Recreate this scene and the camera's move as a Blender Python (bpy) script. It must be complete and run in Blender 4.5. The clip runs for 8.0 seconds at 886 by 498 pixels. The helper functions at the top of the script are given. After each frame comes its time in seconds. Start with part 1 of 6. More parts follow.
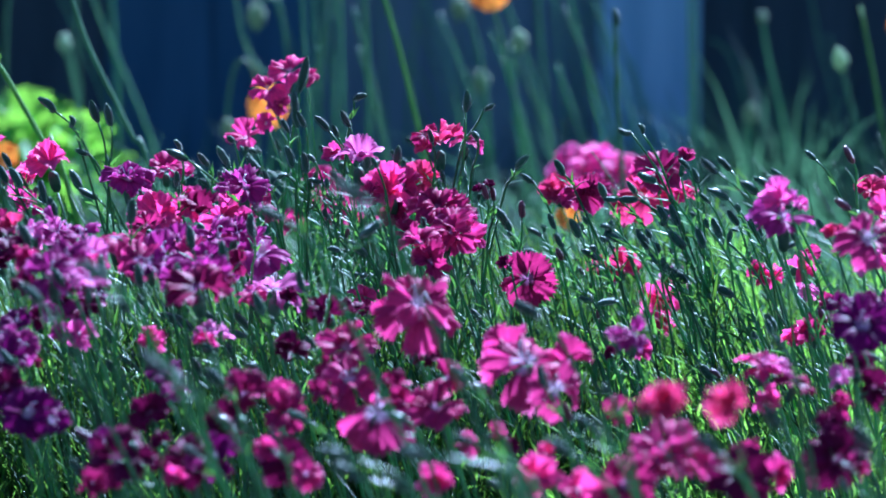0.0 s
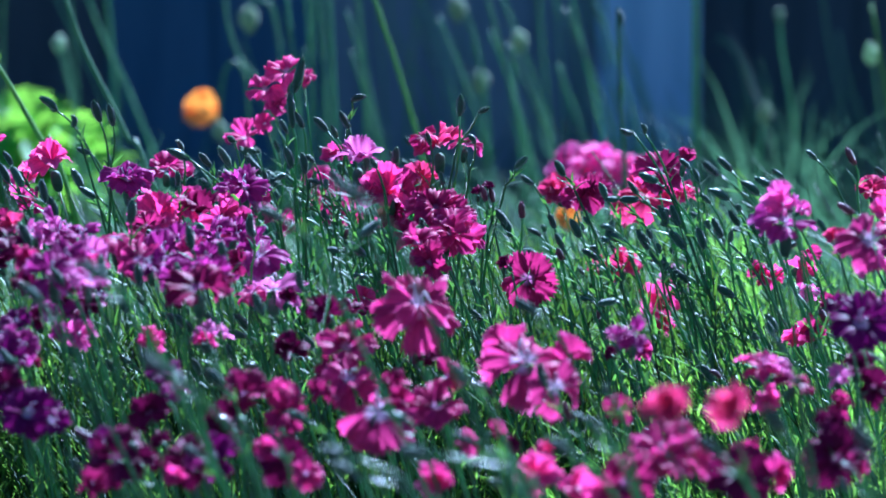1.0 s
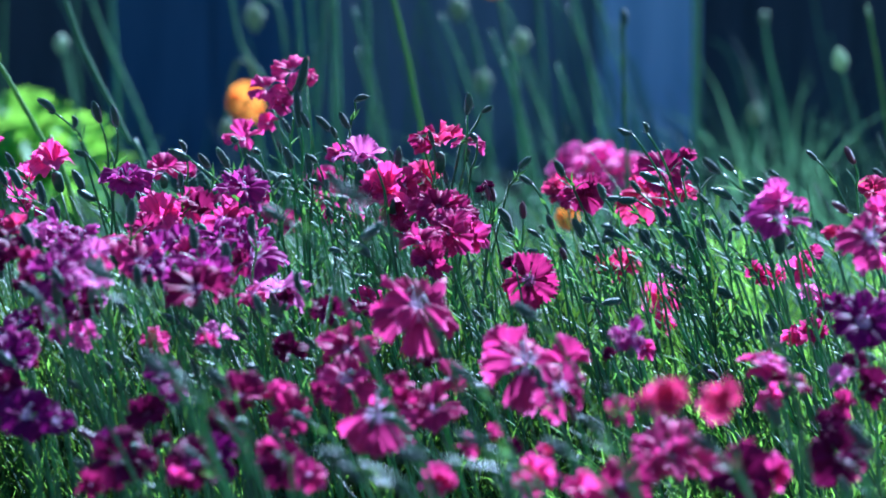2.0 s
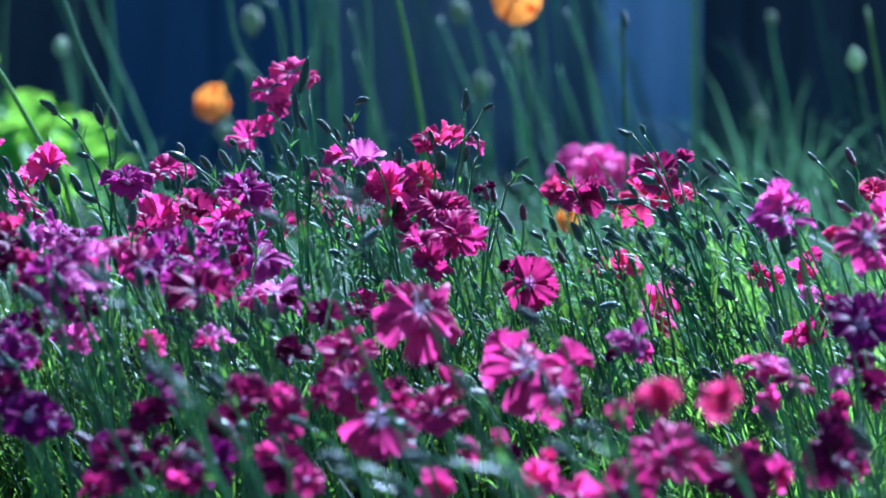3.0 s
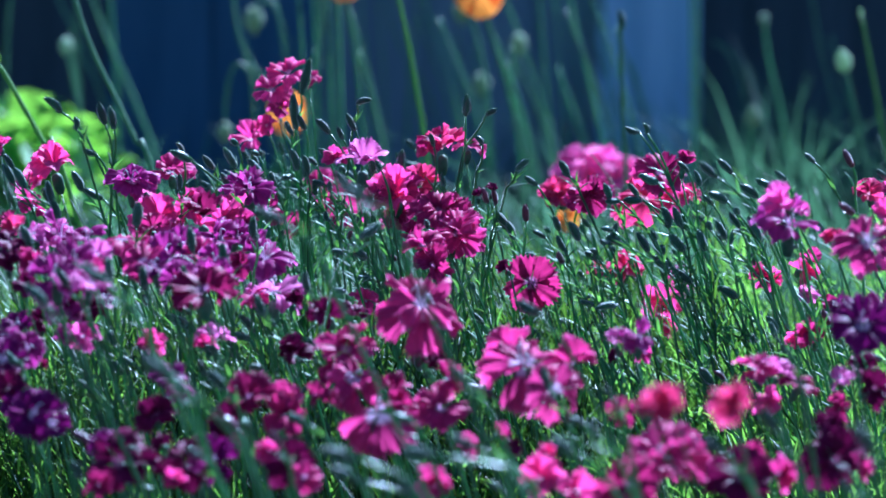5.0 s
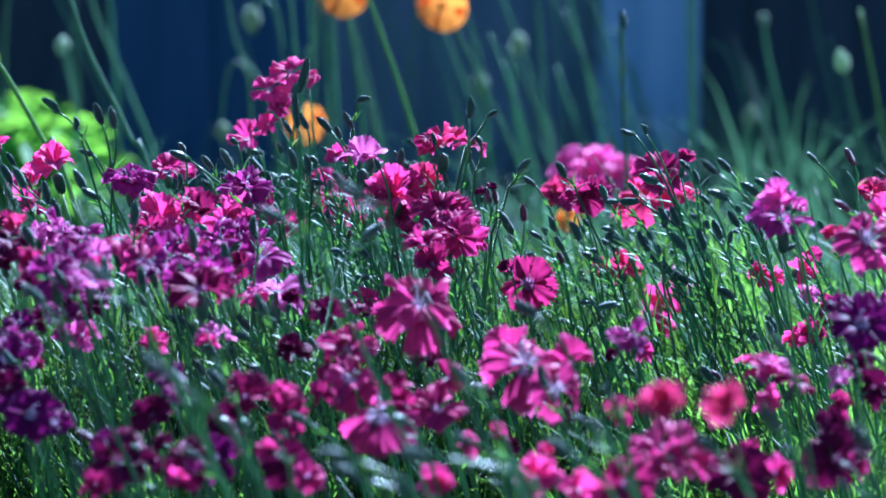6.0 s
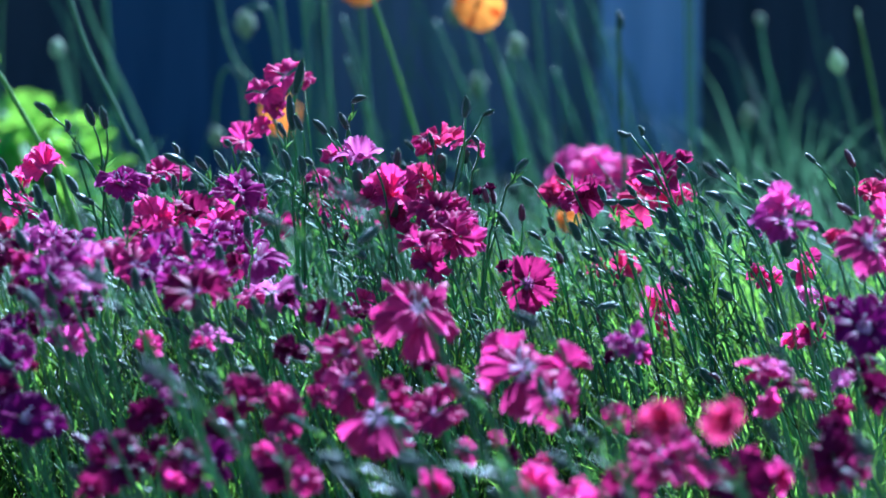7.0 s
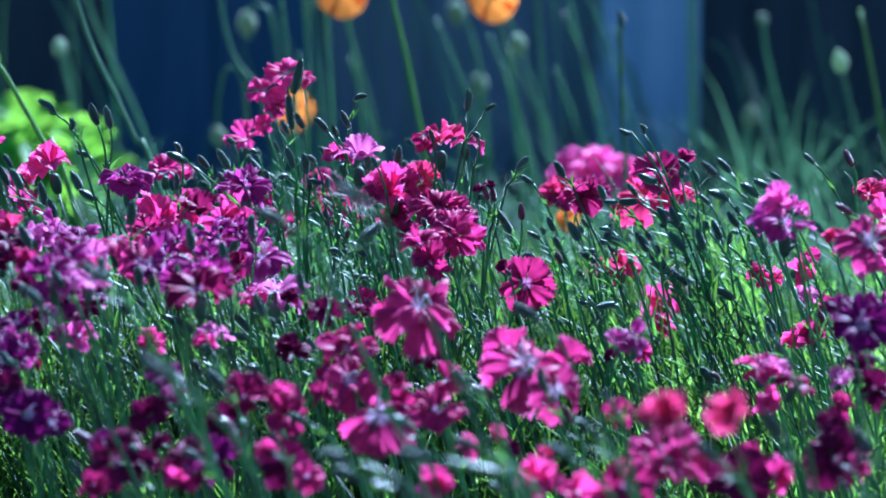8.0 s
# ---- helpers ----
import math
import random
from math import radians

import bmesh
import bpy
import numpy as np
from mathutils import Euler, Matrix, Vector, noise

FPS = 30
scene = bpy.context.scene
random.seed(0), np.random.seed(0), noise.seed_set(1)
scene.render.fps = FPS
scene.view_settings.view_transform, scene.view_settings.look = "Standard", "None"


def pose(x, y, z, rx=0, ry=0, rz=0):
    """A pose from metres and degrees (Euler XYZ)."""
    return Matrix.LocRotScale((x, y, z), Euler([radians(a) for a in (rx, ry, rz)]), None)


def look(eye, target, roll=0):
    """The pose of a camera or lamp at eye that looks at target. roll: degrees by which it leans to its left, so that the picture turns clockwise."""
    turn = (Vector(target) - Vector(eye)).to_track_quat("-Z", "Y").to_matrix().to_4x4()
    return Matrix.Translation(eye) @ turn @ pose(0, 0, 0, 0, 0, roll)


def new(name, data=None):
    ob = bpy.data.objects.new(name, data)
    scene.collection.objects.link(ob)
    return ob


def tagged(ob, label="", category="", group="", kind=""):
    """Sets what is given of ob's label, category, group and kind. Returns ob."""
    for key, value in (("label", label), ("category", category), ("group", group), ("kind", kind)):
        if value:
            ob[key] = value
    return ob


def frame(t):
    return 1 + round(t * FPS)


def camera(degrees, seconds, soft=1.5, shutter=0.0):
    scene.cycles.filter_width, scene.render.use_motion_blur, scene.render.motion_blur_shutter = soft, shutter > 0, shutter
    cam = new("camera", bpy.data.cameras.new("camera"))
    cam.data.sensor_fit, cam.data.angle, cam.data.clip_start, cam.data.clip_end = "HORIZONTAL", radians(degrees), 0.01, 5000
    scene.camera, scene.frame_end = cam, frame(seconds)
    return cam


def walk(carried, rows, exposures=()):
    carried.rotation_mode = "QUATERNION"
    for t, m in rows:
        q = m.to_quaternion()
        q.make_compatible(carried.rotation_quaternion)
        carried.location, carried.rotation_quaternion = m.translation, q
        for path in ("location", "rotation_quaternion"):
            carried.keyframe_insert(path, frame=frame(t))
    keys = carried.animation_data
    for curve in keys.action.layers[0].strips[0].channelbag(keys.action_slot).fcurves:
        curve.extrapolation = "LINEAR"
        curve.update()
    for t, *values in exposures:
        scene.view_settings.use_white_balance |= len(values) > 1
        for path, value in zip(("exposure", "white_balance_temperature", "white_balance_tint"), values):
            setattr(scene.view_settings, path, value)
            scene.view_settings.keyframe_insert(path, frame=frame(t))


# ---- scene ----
# ---------------------------------------------------------------- camera
EYE = Vector((0.0, 0.0, 0.66))
cam = camera(14.0, 8.0, 1.75, 0.4)
cam.data.dof.use_dof = True
cam.data.dof.focus_distance = 2.16
cam.data.dof.aperture_fstop = 8.8


def aim(down):
    return look(EYE, EYE + Vector((0, math.cos(radians(down)), -math.sin(radians(down)))))


walk(cam, [(0.0, aim(9.045)), (1.6, aim(9.045)), (2.9, aim(9.0)), (8.0, aim(9.0))],
     [(0.0, 1.97, 4215, 9), (8.0, 1.97, 4215, 9)])

# ---------------------------------------------------------------- light
SUN_EL, SUN_AZ = radians(41), radians(25)   # azimuth from +y towards +x
world = bpy.data.worlds.new("sky")
scene.world = world
world.use_nodes = True
wn = world.node_tree.nodes
sky = wn.new("ShaderNodeTexSky")
sky.sky_type, sky.sun_disc = "NISHITA", False
sky.sun_elevation, sky.sun_rotation = SUN_EL, SUN_AZ
world.node_tree.links.new(sky.outputs[0], wn["Background"].inputs[0])
wn["Background"].inputs[1].default_value = 0.029
sun = new("sun", bpy.data.lights.new("sun", "SUN"))
sun.data.energy, sun.data.angle, sun.data.color = 5.0, radians(0.53), (1.0, 0.95, 0.86)
toward_sun = Vector((math.sin(SUN_AZ) * math.cos(SUN_EL), math.cos(SUN_AZ) * math.cos(SUN_EL), math.sin(SUN_EL)))
sun.matrix_world = look(toward_sun * 10, (0, 0, 0))


# ---------------------------------------------------------------- materials
def nodes_of(name):
    m = bpy.data.materials.new(name)
    m.use_nodes = True
    nt = m.node_tree
    return m, nt, nt.nodes["Principled BSDF"], nt.nodes["Material Output"]


def noise_node(nt, scale, detail=4.0, coord="Object", stretch=None):
    tc = nt.nodes.new("ShaderNodeTexCoord")
    n = nt.nodes.new("ShaderNodeTexNoise")
    n.inputs["Scale"].default_value, n.inputs["Detail"].default_value = scale, detail
    if stretch:
        mp = nt.nodes.new("ShaderNodeMapping")
        mp.inputs["Scale"].default_value = stretch
        nt.links.new(tc.outputs[coord], mp.inputs[0])
        nt.links.new(mp.outputs[0], n.inputs[0])
    else:
        nt.links.new(tc.outputs[coord], n.inputs[0])
    return n


def ramp(nt, src, stops):
    r = nt.nodes.new("ShaderNodeValToRGB")
    el = r.color_ramp.elements
    while len(el) < len(stops):
        el.new(0.5)
    for e, (p, c) in zip(el, stops):
        e.position, e.color = p, (*c, 1)
    nt.links.new(src, r.inputs[0])
    return r


def vary(nt, color, amount, source):
    """Shifts brightness by a 0..1 source."""
    hsv = nt.nodes.new("ShaderNodeHueSaturation")
    mr = nt.nodes.new("ShaderNodeMapRange")
    mr.inputs["To Min"].default_value, mr.inputs["To Max"].default_value = 1 - amount, 1 + amount
    nt.links.new(source, mr.inputs[0])
    nt.links.new(mr.outputs[0], hsv.inputs["Value"])
    nt.links.new(color, hsv.inputs["Color"])
    return hsv.outputs[0]


def thin(nt, bsdf, out, color, through_color, share):
    """A thin leaf or petal: part of the light passes through it."""
    tr = nt.nodes.new("ShaderNodeBsdfTranslucent")
    mix = nt.nodes.new("ShaderNodeMixShader")
    mix.inputs[0].default_value = share
    nt.links.new(color, bsdf.inputs["Base Color"])
    nt.links.new(through_color, tr.inputs[0])
    nt.links.new(bsdf.outputs[0], mix.inputs[1])
    nt.links.new(tr.outputs[0], mix.inputs[2])
    nt.links.new(mix.outputs[0], out.inputs[0])


def petal_material(name, eye, ring, main, rim, share=0.52, wide_eye=0.12):
    m, nt, b, out = nodes_of(name)
    tc = nt.nodes.new("ShaderNodeTexCoord")
    ln = nt.nodes.new("ShaderNodeVectorMath")
    ln.operation = "LENGTH"
    nt.links.new(tc.outputs["Object"], ln.inputs[0])
    mr = nt.nodes.new("ShaderNodeMapRange")
    mr.inputs["From Max"].default_value = 0.0165
    nt.links.new(ln.outputs["Value"], mr.inputs[0])
    r = ramp(nt, mr.outputs[0], [(0.0, eye), (wide_eye, eye), (wide_eye + 0.15, ring), (0.55, main), (0.90, main), (1.0, rim)])
    streak = noise_node(nt, 900, 3, stretch=(1, 0.12, 1))
    info = nt.nodes.new("ShaderNodeObjectInfo")
    broad = noise_node(nt, 330, 2, stretch=(1, 0.10, 0.5))
    wide = nt.nodes.new("ShaderNodeMapRange")
    wide.inputs["From Min"].default_value, wide.inputs["From Max"].default_value = 0.3, 0.7
    nt.links.new(broad.outputs[0], wide.inputs[0])
    c = vary(nt, r.outputs[0], 0.25, streak.outputs[0])
    c = vary(nt, c, 0.22, wide.outputs[0])
    c = vary(nt, c, 0.18, info.outputs["Random"])
    b.inputs["Roughness"].default_value = 0.5
    b.inputs["Specular IOR Level"].default_value = 0.07
    bump = nt.nodes.new("ShaderNodeBump")
    bump.inputs["Strength"].default_value, bump.inputs["Distance"].default_value = 0.35, 0.0006
    nt.links.new(streak.outputs[0], bump.inputs["Height"])
    nt.links.new(bump.outputs[0], b.inputs["Normal"])
    thin(nt, b, out, c, c, share)
    return m


def leaf_material(name, dark, light, glow, share, rough=0.4, scale=60, island=False, spec=0.5, sheen=0.0, wax=0.0, relief=0.0, fuzz=0.35):
    m, nt, b, out = nodes_of(name)
    n = noise_node(nt, scale, 5)
    r = ramp(nt, n.outputs[0], [(0.3, dark), (0.7, light)])
    g = ramp(nt, n.outputs[0], [(0.3, tuple(0.75 * v for v in glow)), (0.7, glow)])
    if island:
        src = nt.nodes.new("ShaderNodeNewGeometry").outputs["Random Per Island"]
    else:
        src = nt.nodes.new("ShaderNodeObjectInfo").outputs["Random"]
    c = vary(nt, r.outputs[0], 0.6 if island else 0.3, src)
    g2 = vary(nt, g.outputs[0], 0.6 if island else 0.3, src)
    b.inputs["Roughness"].default_value = rough
    b.inputs["Specular IOR Level"].default_value = spec
    b.inputs["Sheen Weight"].default_value = sheen
    b.inputs["Sheen Roughness"].default_value = fuzz
    b.inputs["Coat Weight"].default_value = wax
    b.inputs["Coat Roughness"].default_value = 0.26
    if relief:
        bump = nt.nodes.new("ShaderNodeBump")
        bump.inputs["Strength"].default_value, bump.inputs["Distance"].default_value = relief, 0.0008
        nt.links.new(n.outputs[0], bump.inputs["Height"])
        nt.links.new(bump.outputs[0], b.inputs["Normal"])
    thin(nt, b, out, c, g2, share)
    return m


def plain_material(name, dark, light, rough, scale, stretch=None, bump_by=0.3, depth=0.002, spec=0.4):
    m, nt, b, out = nodes_of(name)
    n = noise_node(nt, scale, 8, stretch=stretch)
    n2 = noise_node(nt, scale * 0.13, 3)
    r = ramp(nt, n.outputs[0], [(0.3, dark), (0.72, light)])
    c = vary(nt, r.outputs[0], 0.45, n2.outputs[0])
    info = nt.nodes.new("ShaderNodeObjectInfo")
    c = vary(nt, c, 0.15, info.outputs["Random"])
    nt.links.new(c, b.inputs["Base Color"])
    b.inputs["Roughness"].default_value = rough
    b.inputs["Specular IOR Level"].default_value = spec
    bp = nt.nodes.new("ShaderNodeBump")
    bp.inputs["Strength"].default_value, bp.inputs["Distance"].default_value = bump_by, depth
    nt.links.new(n.outputs[0], bp.inputs["Height"])
    nt.links.new(bp.outputs[0], b.inputs["Normal"])
    return m


PETAL = {
    "magenta": petal_material("petal_magenta", (0.62, 0.32, 0.56), (0.30, 0.016, 0.11), (0.53, 0.032, 0.185), (0.68, 0.11, 0.34)),
    "pink": petal_material("petal_pink", (0.85, 0.55, 0.75), (0.62, 0.03, 0.22), (0.78, 0.060, 0.29), (0.82, 0.11, 0.36)),
    "crimson": petal_material("petal_crimson", (0.42, 0.16, 0.34), (0.21, 0.008, 0.062), (0.40, 0.020, 0.128), (0.54, 0.06, 0.22), 0.48),
    "wine": petal_material("petal_wine", (0.42, 0.20, 0.38), (0.15, 0.006, 0.048), (0.27, 0.012, 0.085), (0.40, 0.04, 0.16), 0.42),
    "purple": petal_material("petal_purple", (0.62, 0.36, 0.60), (0.16, 0.008, 0.10), (0.34, 0.028, 0.20), (0.54, 0.15, 0.42)),
    # Maroon: dark bloom colour, deepened further to carry the shade low in the bed.
    "maroon": petal_material("petal_maroon_shaded", (0.26, 0.08, 0.17), (0.070, 0.002, 0.026), (0.115, 0.004, 0.044), (0.20, 0.016, 0.09), 0.24),
    "rose": petal_material("petal_rose", (0.80, 0.40, 0.50), (0.44, 0.018, 0.09), (0.62, 0.040, 0.155), (0.74, 0.10, 0.28)),
    # Violet: low translucency here stands for blooms that lie in shade.
    "violet": petal_material("petal_violet", (0.70, 0.48, 0.74), (0.080, 0.003, 0.058), (0.150, 0.006, 0.098), (0.27, 0.045, 0.20), 0.34, 0.14),
    "dusty": petal_material("petal_dusty_magenta", (0.74, 0.54, 0.74), (0.34, 0.022, 0.13), (0.50, 0.040, 0.190), (0.64, 0.13, 0.34), 0.46, 0.20),
    "candy": petal_material("petal_candy_pink", (0.88, 0.60, 0.80), (0.72, 0.06, 0.36), (0.84, 0.11, 0.44), (0.88, 0.20, 0.52)),
    "lilac": petal_material("petal_lilac", (0.85, 0.70, 0.85), (0.60, 0.11, 0.38), (0.72, 0.17, 0.47), (0.84, 0.33, 0.62)),
}
STYLE = leaf_material("style_white", (0.70, 0.60, 0.72), (0.85, 0.78, 0.85), (0.7, 0.6, 0.7), 0.3, 0.5, 300)
STEM = leaf_material("glaucous_stem", (0.046, 0.112, 0.060), (0.096, 0.190, 0.108), (0.21, 0.41, 0.05), 0.30, 0.4, 200, spec=0.4, sheen=0.65, wax=0.25, fuzz=0.18)
STEM_LEAF = leaf_material("glaucous_stem_leaf", (0.042, 0.105, 0.058), (0.090, 0.180, 0.104), (0.21, 0.42, 0.05), 0.36, 0.5, 200, spec=0.3, sheen=0.3, wax=0.10)
CALYX = leaf_material("glaucous_calyx", (0.034, 0.085, 0.056), (0.105, 0.180, 0.120), (0.10, 0.22, 0.06), 0.16, 0.5, 520, spec=0.4, sheen=1.0, wax=0.24, relief=0.8, fuzz=0.24)
TUBE = leaf_material("calyx_tube", (0.05, 0.11, 0.07), (0.11, 0.18, 0.12), (0.08, 0.18, 0.06), 0.12, 0.6, 250, spec=0.25)
CALYX_RED = leaf_material("maroon_calyx", (0.10, 0.02, 0.05), (0.17, 0.05, 0.09), (0.20, 0.02, 0.06), 0.15, 0.38, 250, spec=0.5, sheen=0.7, wax=0.6)
# Foliage greens split by light: dark for shaded leaves, bright for sunlit ones.
BLADE_SHADED = leaf_material("glaucous_blade_shaded", (0.008, 0.029, 0.015), (0.028, 0.074, 0.037), (0.16, 0.29, 0.02), 0.23, 0.42, 40, True, 0.24, 0.0, 0.05)
BLADE_SUNLIT = leaf_material("fresh_blade_sunlit", (0.03, 0.09, 0.02), (0.08, 0.17, 0.04), (0.25, 0.45, 0.04), 0.55, 0.42, 40, True)
POPPY_STEM = leaf_material("poppy_stem", (0.13, 0.24, 0.14), (0.22, 0.35, 0.20), (0.22, 0.40, 0.09), 0.3, 0.5, 80)
FRESH_STEM = leaf_material("fresh_poppy_stem", (0.13, 0.27, 0.06), (0.24, 0.40, 0.10), (0.30, 0.46, 0.04), 0.32, 0.5, 80)
POPPY_BUD = leaf_material("poppy_bud", (0.24, 0.32, 0.20), (0.42, 0.50, 0.34), (0.46, 0.56, 0.32), 0.4, 0.8, 300, spec=0.1, sheen=0.25)
POPPY_PETAL = leaf_material("poppy_petal", (0.84, 0.27, 0.018), (0.88, 0.34, 0.045), (0.95, 0.33, 0.03), 0.42, 0.5, 120)
POPPY_HEART = leaf_material("poppy_heart", (0.60, 0.26, 0.03), (0.78, 0.42, 0.06), (0.5, 0.25, 0.02), 0.2, 0.6, 400)
LUSH = leaf_material("lush_leaf", (0.08, 0.24, 0.03), (0.15, 0.36, 0.05), (0.33, 0.58, 0.04), 0.55, 0.5, 40)
DIM_LEAF = leaf_material("dim_leaf", (0.055, 0.108, 0.080), (0.115, 0.19, 0.14), (0.13, 0.25, 0.11), 0.4, 0.7, 30, True, 0.2)
SOIL = plain_material("soil", (0.018, 0.012, 0.008), (0.07, 0.05, 0.035), 0.95, 40, bump_by=0.9, depth=0.02, spec=0.1)
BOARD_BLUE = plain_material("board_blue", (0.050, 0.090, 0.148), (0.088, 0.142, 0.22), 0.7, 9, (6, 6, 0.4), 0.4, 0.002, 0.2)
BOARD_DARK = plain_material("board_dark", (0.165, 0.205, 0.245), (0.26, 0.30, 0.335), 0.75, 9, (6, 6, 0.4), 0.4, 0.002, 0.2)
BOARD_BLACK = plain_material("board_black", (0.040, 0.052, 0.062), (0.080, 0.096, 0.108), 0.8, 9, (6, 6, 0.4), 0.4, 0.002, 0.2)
POST = plain_material("post_grey_blue", (0.29, 0.40, 0.52), (0.46, 0.57, 0.69), 0.75, 12, (5, 5, 0.35), 0.5, 0.002, 0.2)


# ---------------------------------------------------------------- mesh helpers
def mesh_from(name, verts, faces, material, smooth=True, leaf=None, leaf_from=0):
    """A mesh of one material; with leaf, the faces from leaf_from on take that second one."""
    me = bpy.data.meshes.new(name)
    me.from_pydata([tuple(v) for v in verts], [], faces)
    me.materials.append(material)
    if leaf:
        me.materials.append(leaf)
        me.polygons.foreach_set("material_index", [int(i >= leaf_from) for i in range(len(me.polygons))])
    if smooth:
        me.polygons.foreach_set("use_smooth", [True] * len(me.polygons))
    me.update()
    return me


def mesh_part(name, me, parent, m=None, label=""):
    ob = new(name, me)
    ob.parent = parent
    if m is not None:
        ob.matrix_basis = m
    return tagged(ob, label)


def part(name, bm, material, parent, label=""):
    me = bpy.data.meshes.new(name)
    bm.to_mesh(me)
    bm.free()
    me.materials.append(material)
    return mesh_part(name, me, parent, None, label)


def curve_points(a, b, c, n):
    """A smooth bow from a by b to c that passes near b."""
    a, b, c = Vector(a), Vector(b), Vector(c)
    k = 2 * b - 0.5 * (a + c)
    return [(1 - u) ** 2 * a + 2 * u * (1 - u) * k + u * u * c for u in (i / n for i in range(n + 1))]


def tube(points, radii, sides=6):
    """A swept tube with closed ends."""
    verts, faces = [], []
    for i, p in enumerate(points):
        d = (points[min(i + 1, len(points) - 1)] - points[max(i - 1, 0)]).normalized()
        s = d.cross(Vector((0.3, 1, 0.1))).normalized()
        t = d.cross(s)
        for k in range(sides):
            w = 2 * math.pi * k / sides
            verts.append(p + radii[i] * (math.cos(w) * s + math.sin(w) * t))
    for i in range(len(points) - 1):
        for k in range(sides):
            a, b = i * sides + k, i * sides + (k + 1) % sides
            faces.append((a, b, b + sides, a + sides))
    faces.append(tuple(range(sides))[::-1])
    faces.append(tuple(range((len(points) - 1) * sides, len(points) * sides)))
    return verts, faces


def blade(base, side, up, bend, length, width, n=4, fold=0.25):
    """A narrow leaf: folded along its rib, tapering to a tip."""
    verts, faces = [], []
    nrm = side.cross(up).normalized()
    for i in range(n + 1):
        u = i / n
        w = width * (0.55 + 0.45 * math.sin(math.pi * min(u * 1.3, 1))) * (1 - u ** 3)
        p = base + up * (length * u) + bend * (length * u * u)
        verts += [p - side * w / 2 + nrm * w * fold, p, p + side * w / 2 + nrm * w * fold]
    for i in range(n):
        a = 3 * i
        faces += [(a, a + 1, a + 4, a + 3), (a + 1, a + 2, a + 5, a + 4)]
    return verts, faces


def join(pieces):
    verts, faces = [], []
    for v, f in pieces:
        k = len(verts)
        verts += v
        faces += [tuple(i + k for i in q) for q in f]
    return verts, faces


rnd = random.Random(7)
BED = 0.60     # half the width of the bed


# ---------------------------------------------------------------- ground and fence
def ground():
    verts, faces = [], []
    xs = [-400, -60, -12, -4] + [-2 + 4 * i / 40 for i in range(41)] + [4, 12, 60, 400]
    ys = [-400, -60, -12, -3] + [0.0 + 4.4 * i / 44 for i in range(45)] + [6, 14, 60, 400]
    for y in ys:
        for x in xs:
            near = abs(x) < 2.1 and -0.1 < y < 4.5
            verts.append((x, y, 0.018 * noise.noise((x * 7, y * 7, 0)) + 0.008 * noise.noise((x * 25, y * 25, 3)) if near else 0.0))
    w = len(xs)
    for j in range(len(ys) - 1):
        for i in range(w - 1):
            faces.append((j * w + i, j * w + i + 1, (j + 1) * w + i + 1, (j + 1) * w + i))
    ob = new("ground", mesh_from("ground", verts, faces, SOIL))
    tagged(ob, "dark crumbly garden soil under the flower bed", "ground", kind="structure")


def board_mesh(w, d, h, material, name):
    bm = bmesh.new()
    bmesh.ops.create_cube(bm, size=1, matrix=Matrix.LocRotScale((0, 0, h / 2), None, (w, d, h)))
    bmesh.ops.bevel(bm, geom=bm.edges[:], offset=0.003, segments=2, affect="EDGES")
    me = bpy.data.meshes.new(name)
    bm.to_mesh(me)
    bm.free()
    me.materials.append(material)
    return me


def fence():
    root = tagged(new("fence"), "dark stained wooden board fence behind the flower bed", "fence", kind="structure")
    root.location = (0, FENCE_Y, 0)
    x = -2.4
    while x < 2.4:
        w = 0.140
        mid = x + w / 2
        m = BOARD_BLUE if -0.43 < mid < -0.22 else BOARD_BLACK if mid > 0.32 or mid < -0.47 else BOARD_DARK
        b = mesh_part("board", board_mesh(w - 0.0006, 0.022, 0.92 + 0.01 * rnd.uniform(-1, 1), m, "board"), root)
        b.location = (mid, 0.011 + rnd.uniform(0, 0.004), 0.0)
        x += w
    # Unseen panel, added so sun from behind doesn't show between the boards.
    back = mesh_part("backing", board_mesh(4.8, 0.008, 0.9, BOARD_BLACK, "backing"), root)
    back.location = (0, 0.032, 0)
    for z in (0.30, 0.75):
        r = mesh_part("rail", board_mesh(4.8, 0.04, 0.09, BOARD_DARK, "rail"), root)
        r.location = (0, 0.058, z - 0.045)


def fence_post():
    root = tagged(new("fence_post"), "weathered grey-blue square wooden post against the fence", "post")
    root.location = (POST_X, FENCE_Y - 0.075, 0)
    bm = bmesh.new()
    bmesh.ops.create_cube(bm, size=1, matrix=Matrix.LocRotScale((0, 0, 0.55), None, (POST_W, 0.12, 1.1)))
    bmesh.ops.bevel(bm, geom=bm.edges[:], offset=0.006, segments=3, affect="EDGES")
    part("shaft", bm, POST, root)
    bm = bmesh.new()
    bmesh.ops.create_cone(bm, cap_ends=True, segments=4, radius1=POST_W * 0.8, radius2=0.01, depth=0.06,
                          matrix=Matrix.Translation((0, 0, 1.13)) @ Matrix.Rotation(math.pi / 4, 4, "Z"))
    part("cap", bm, POST, root)


# ---------------------------------------------------------------- pinks: flowers and buds
PETAL_R = 0.0165


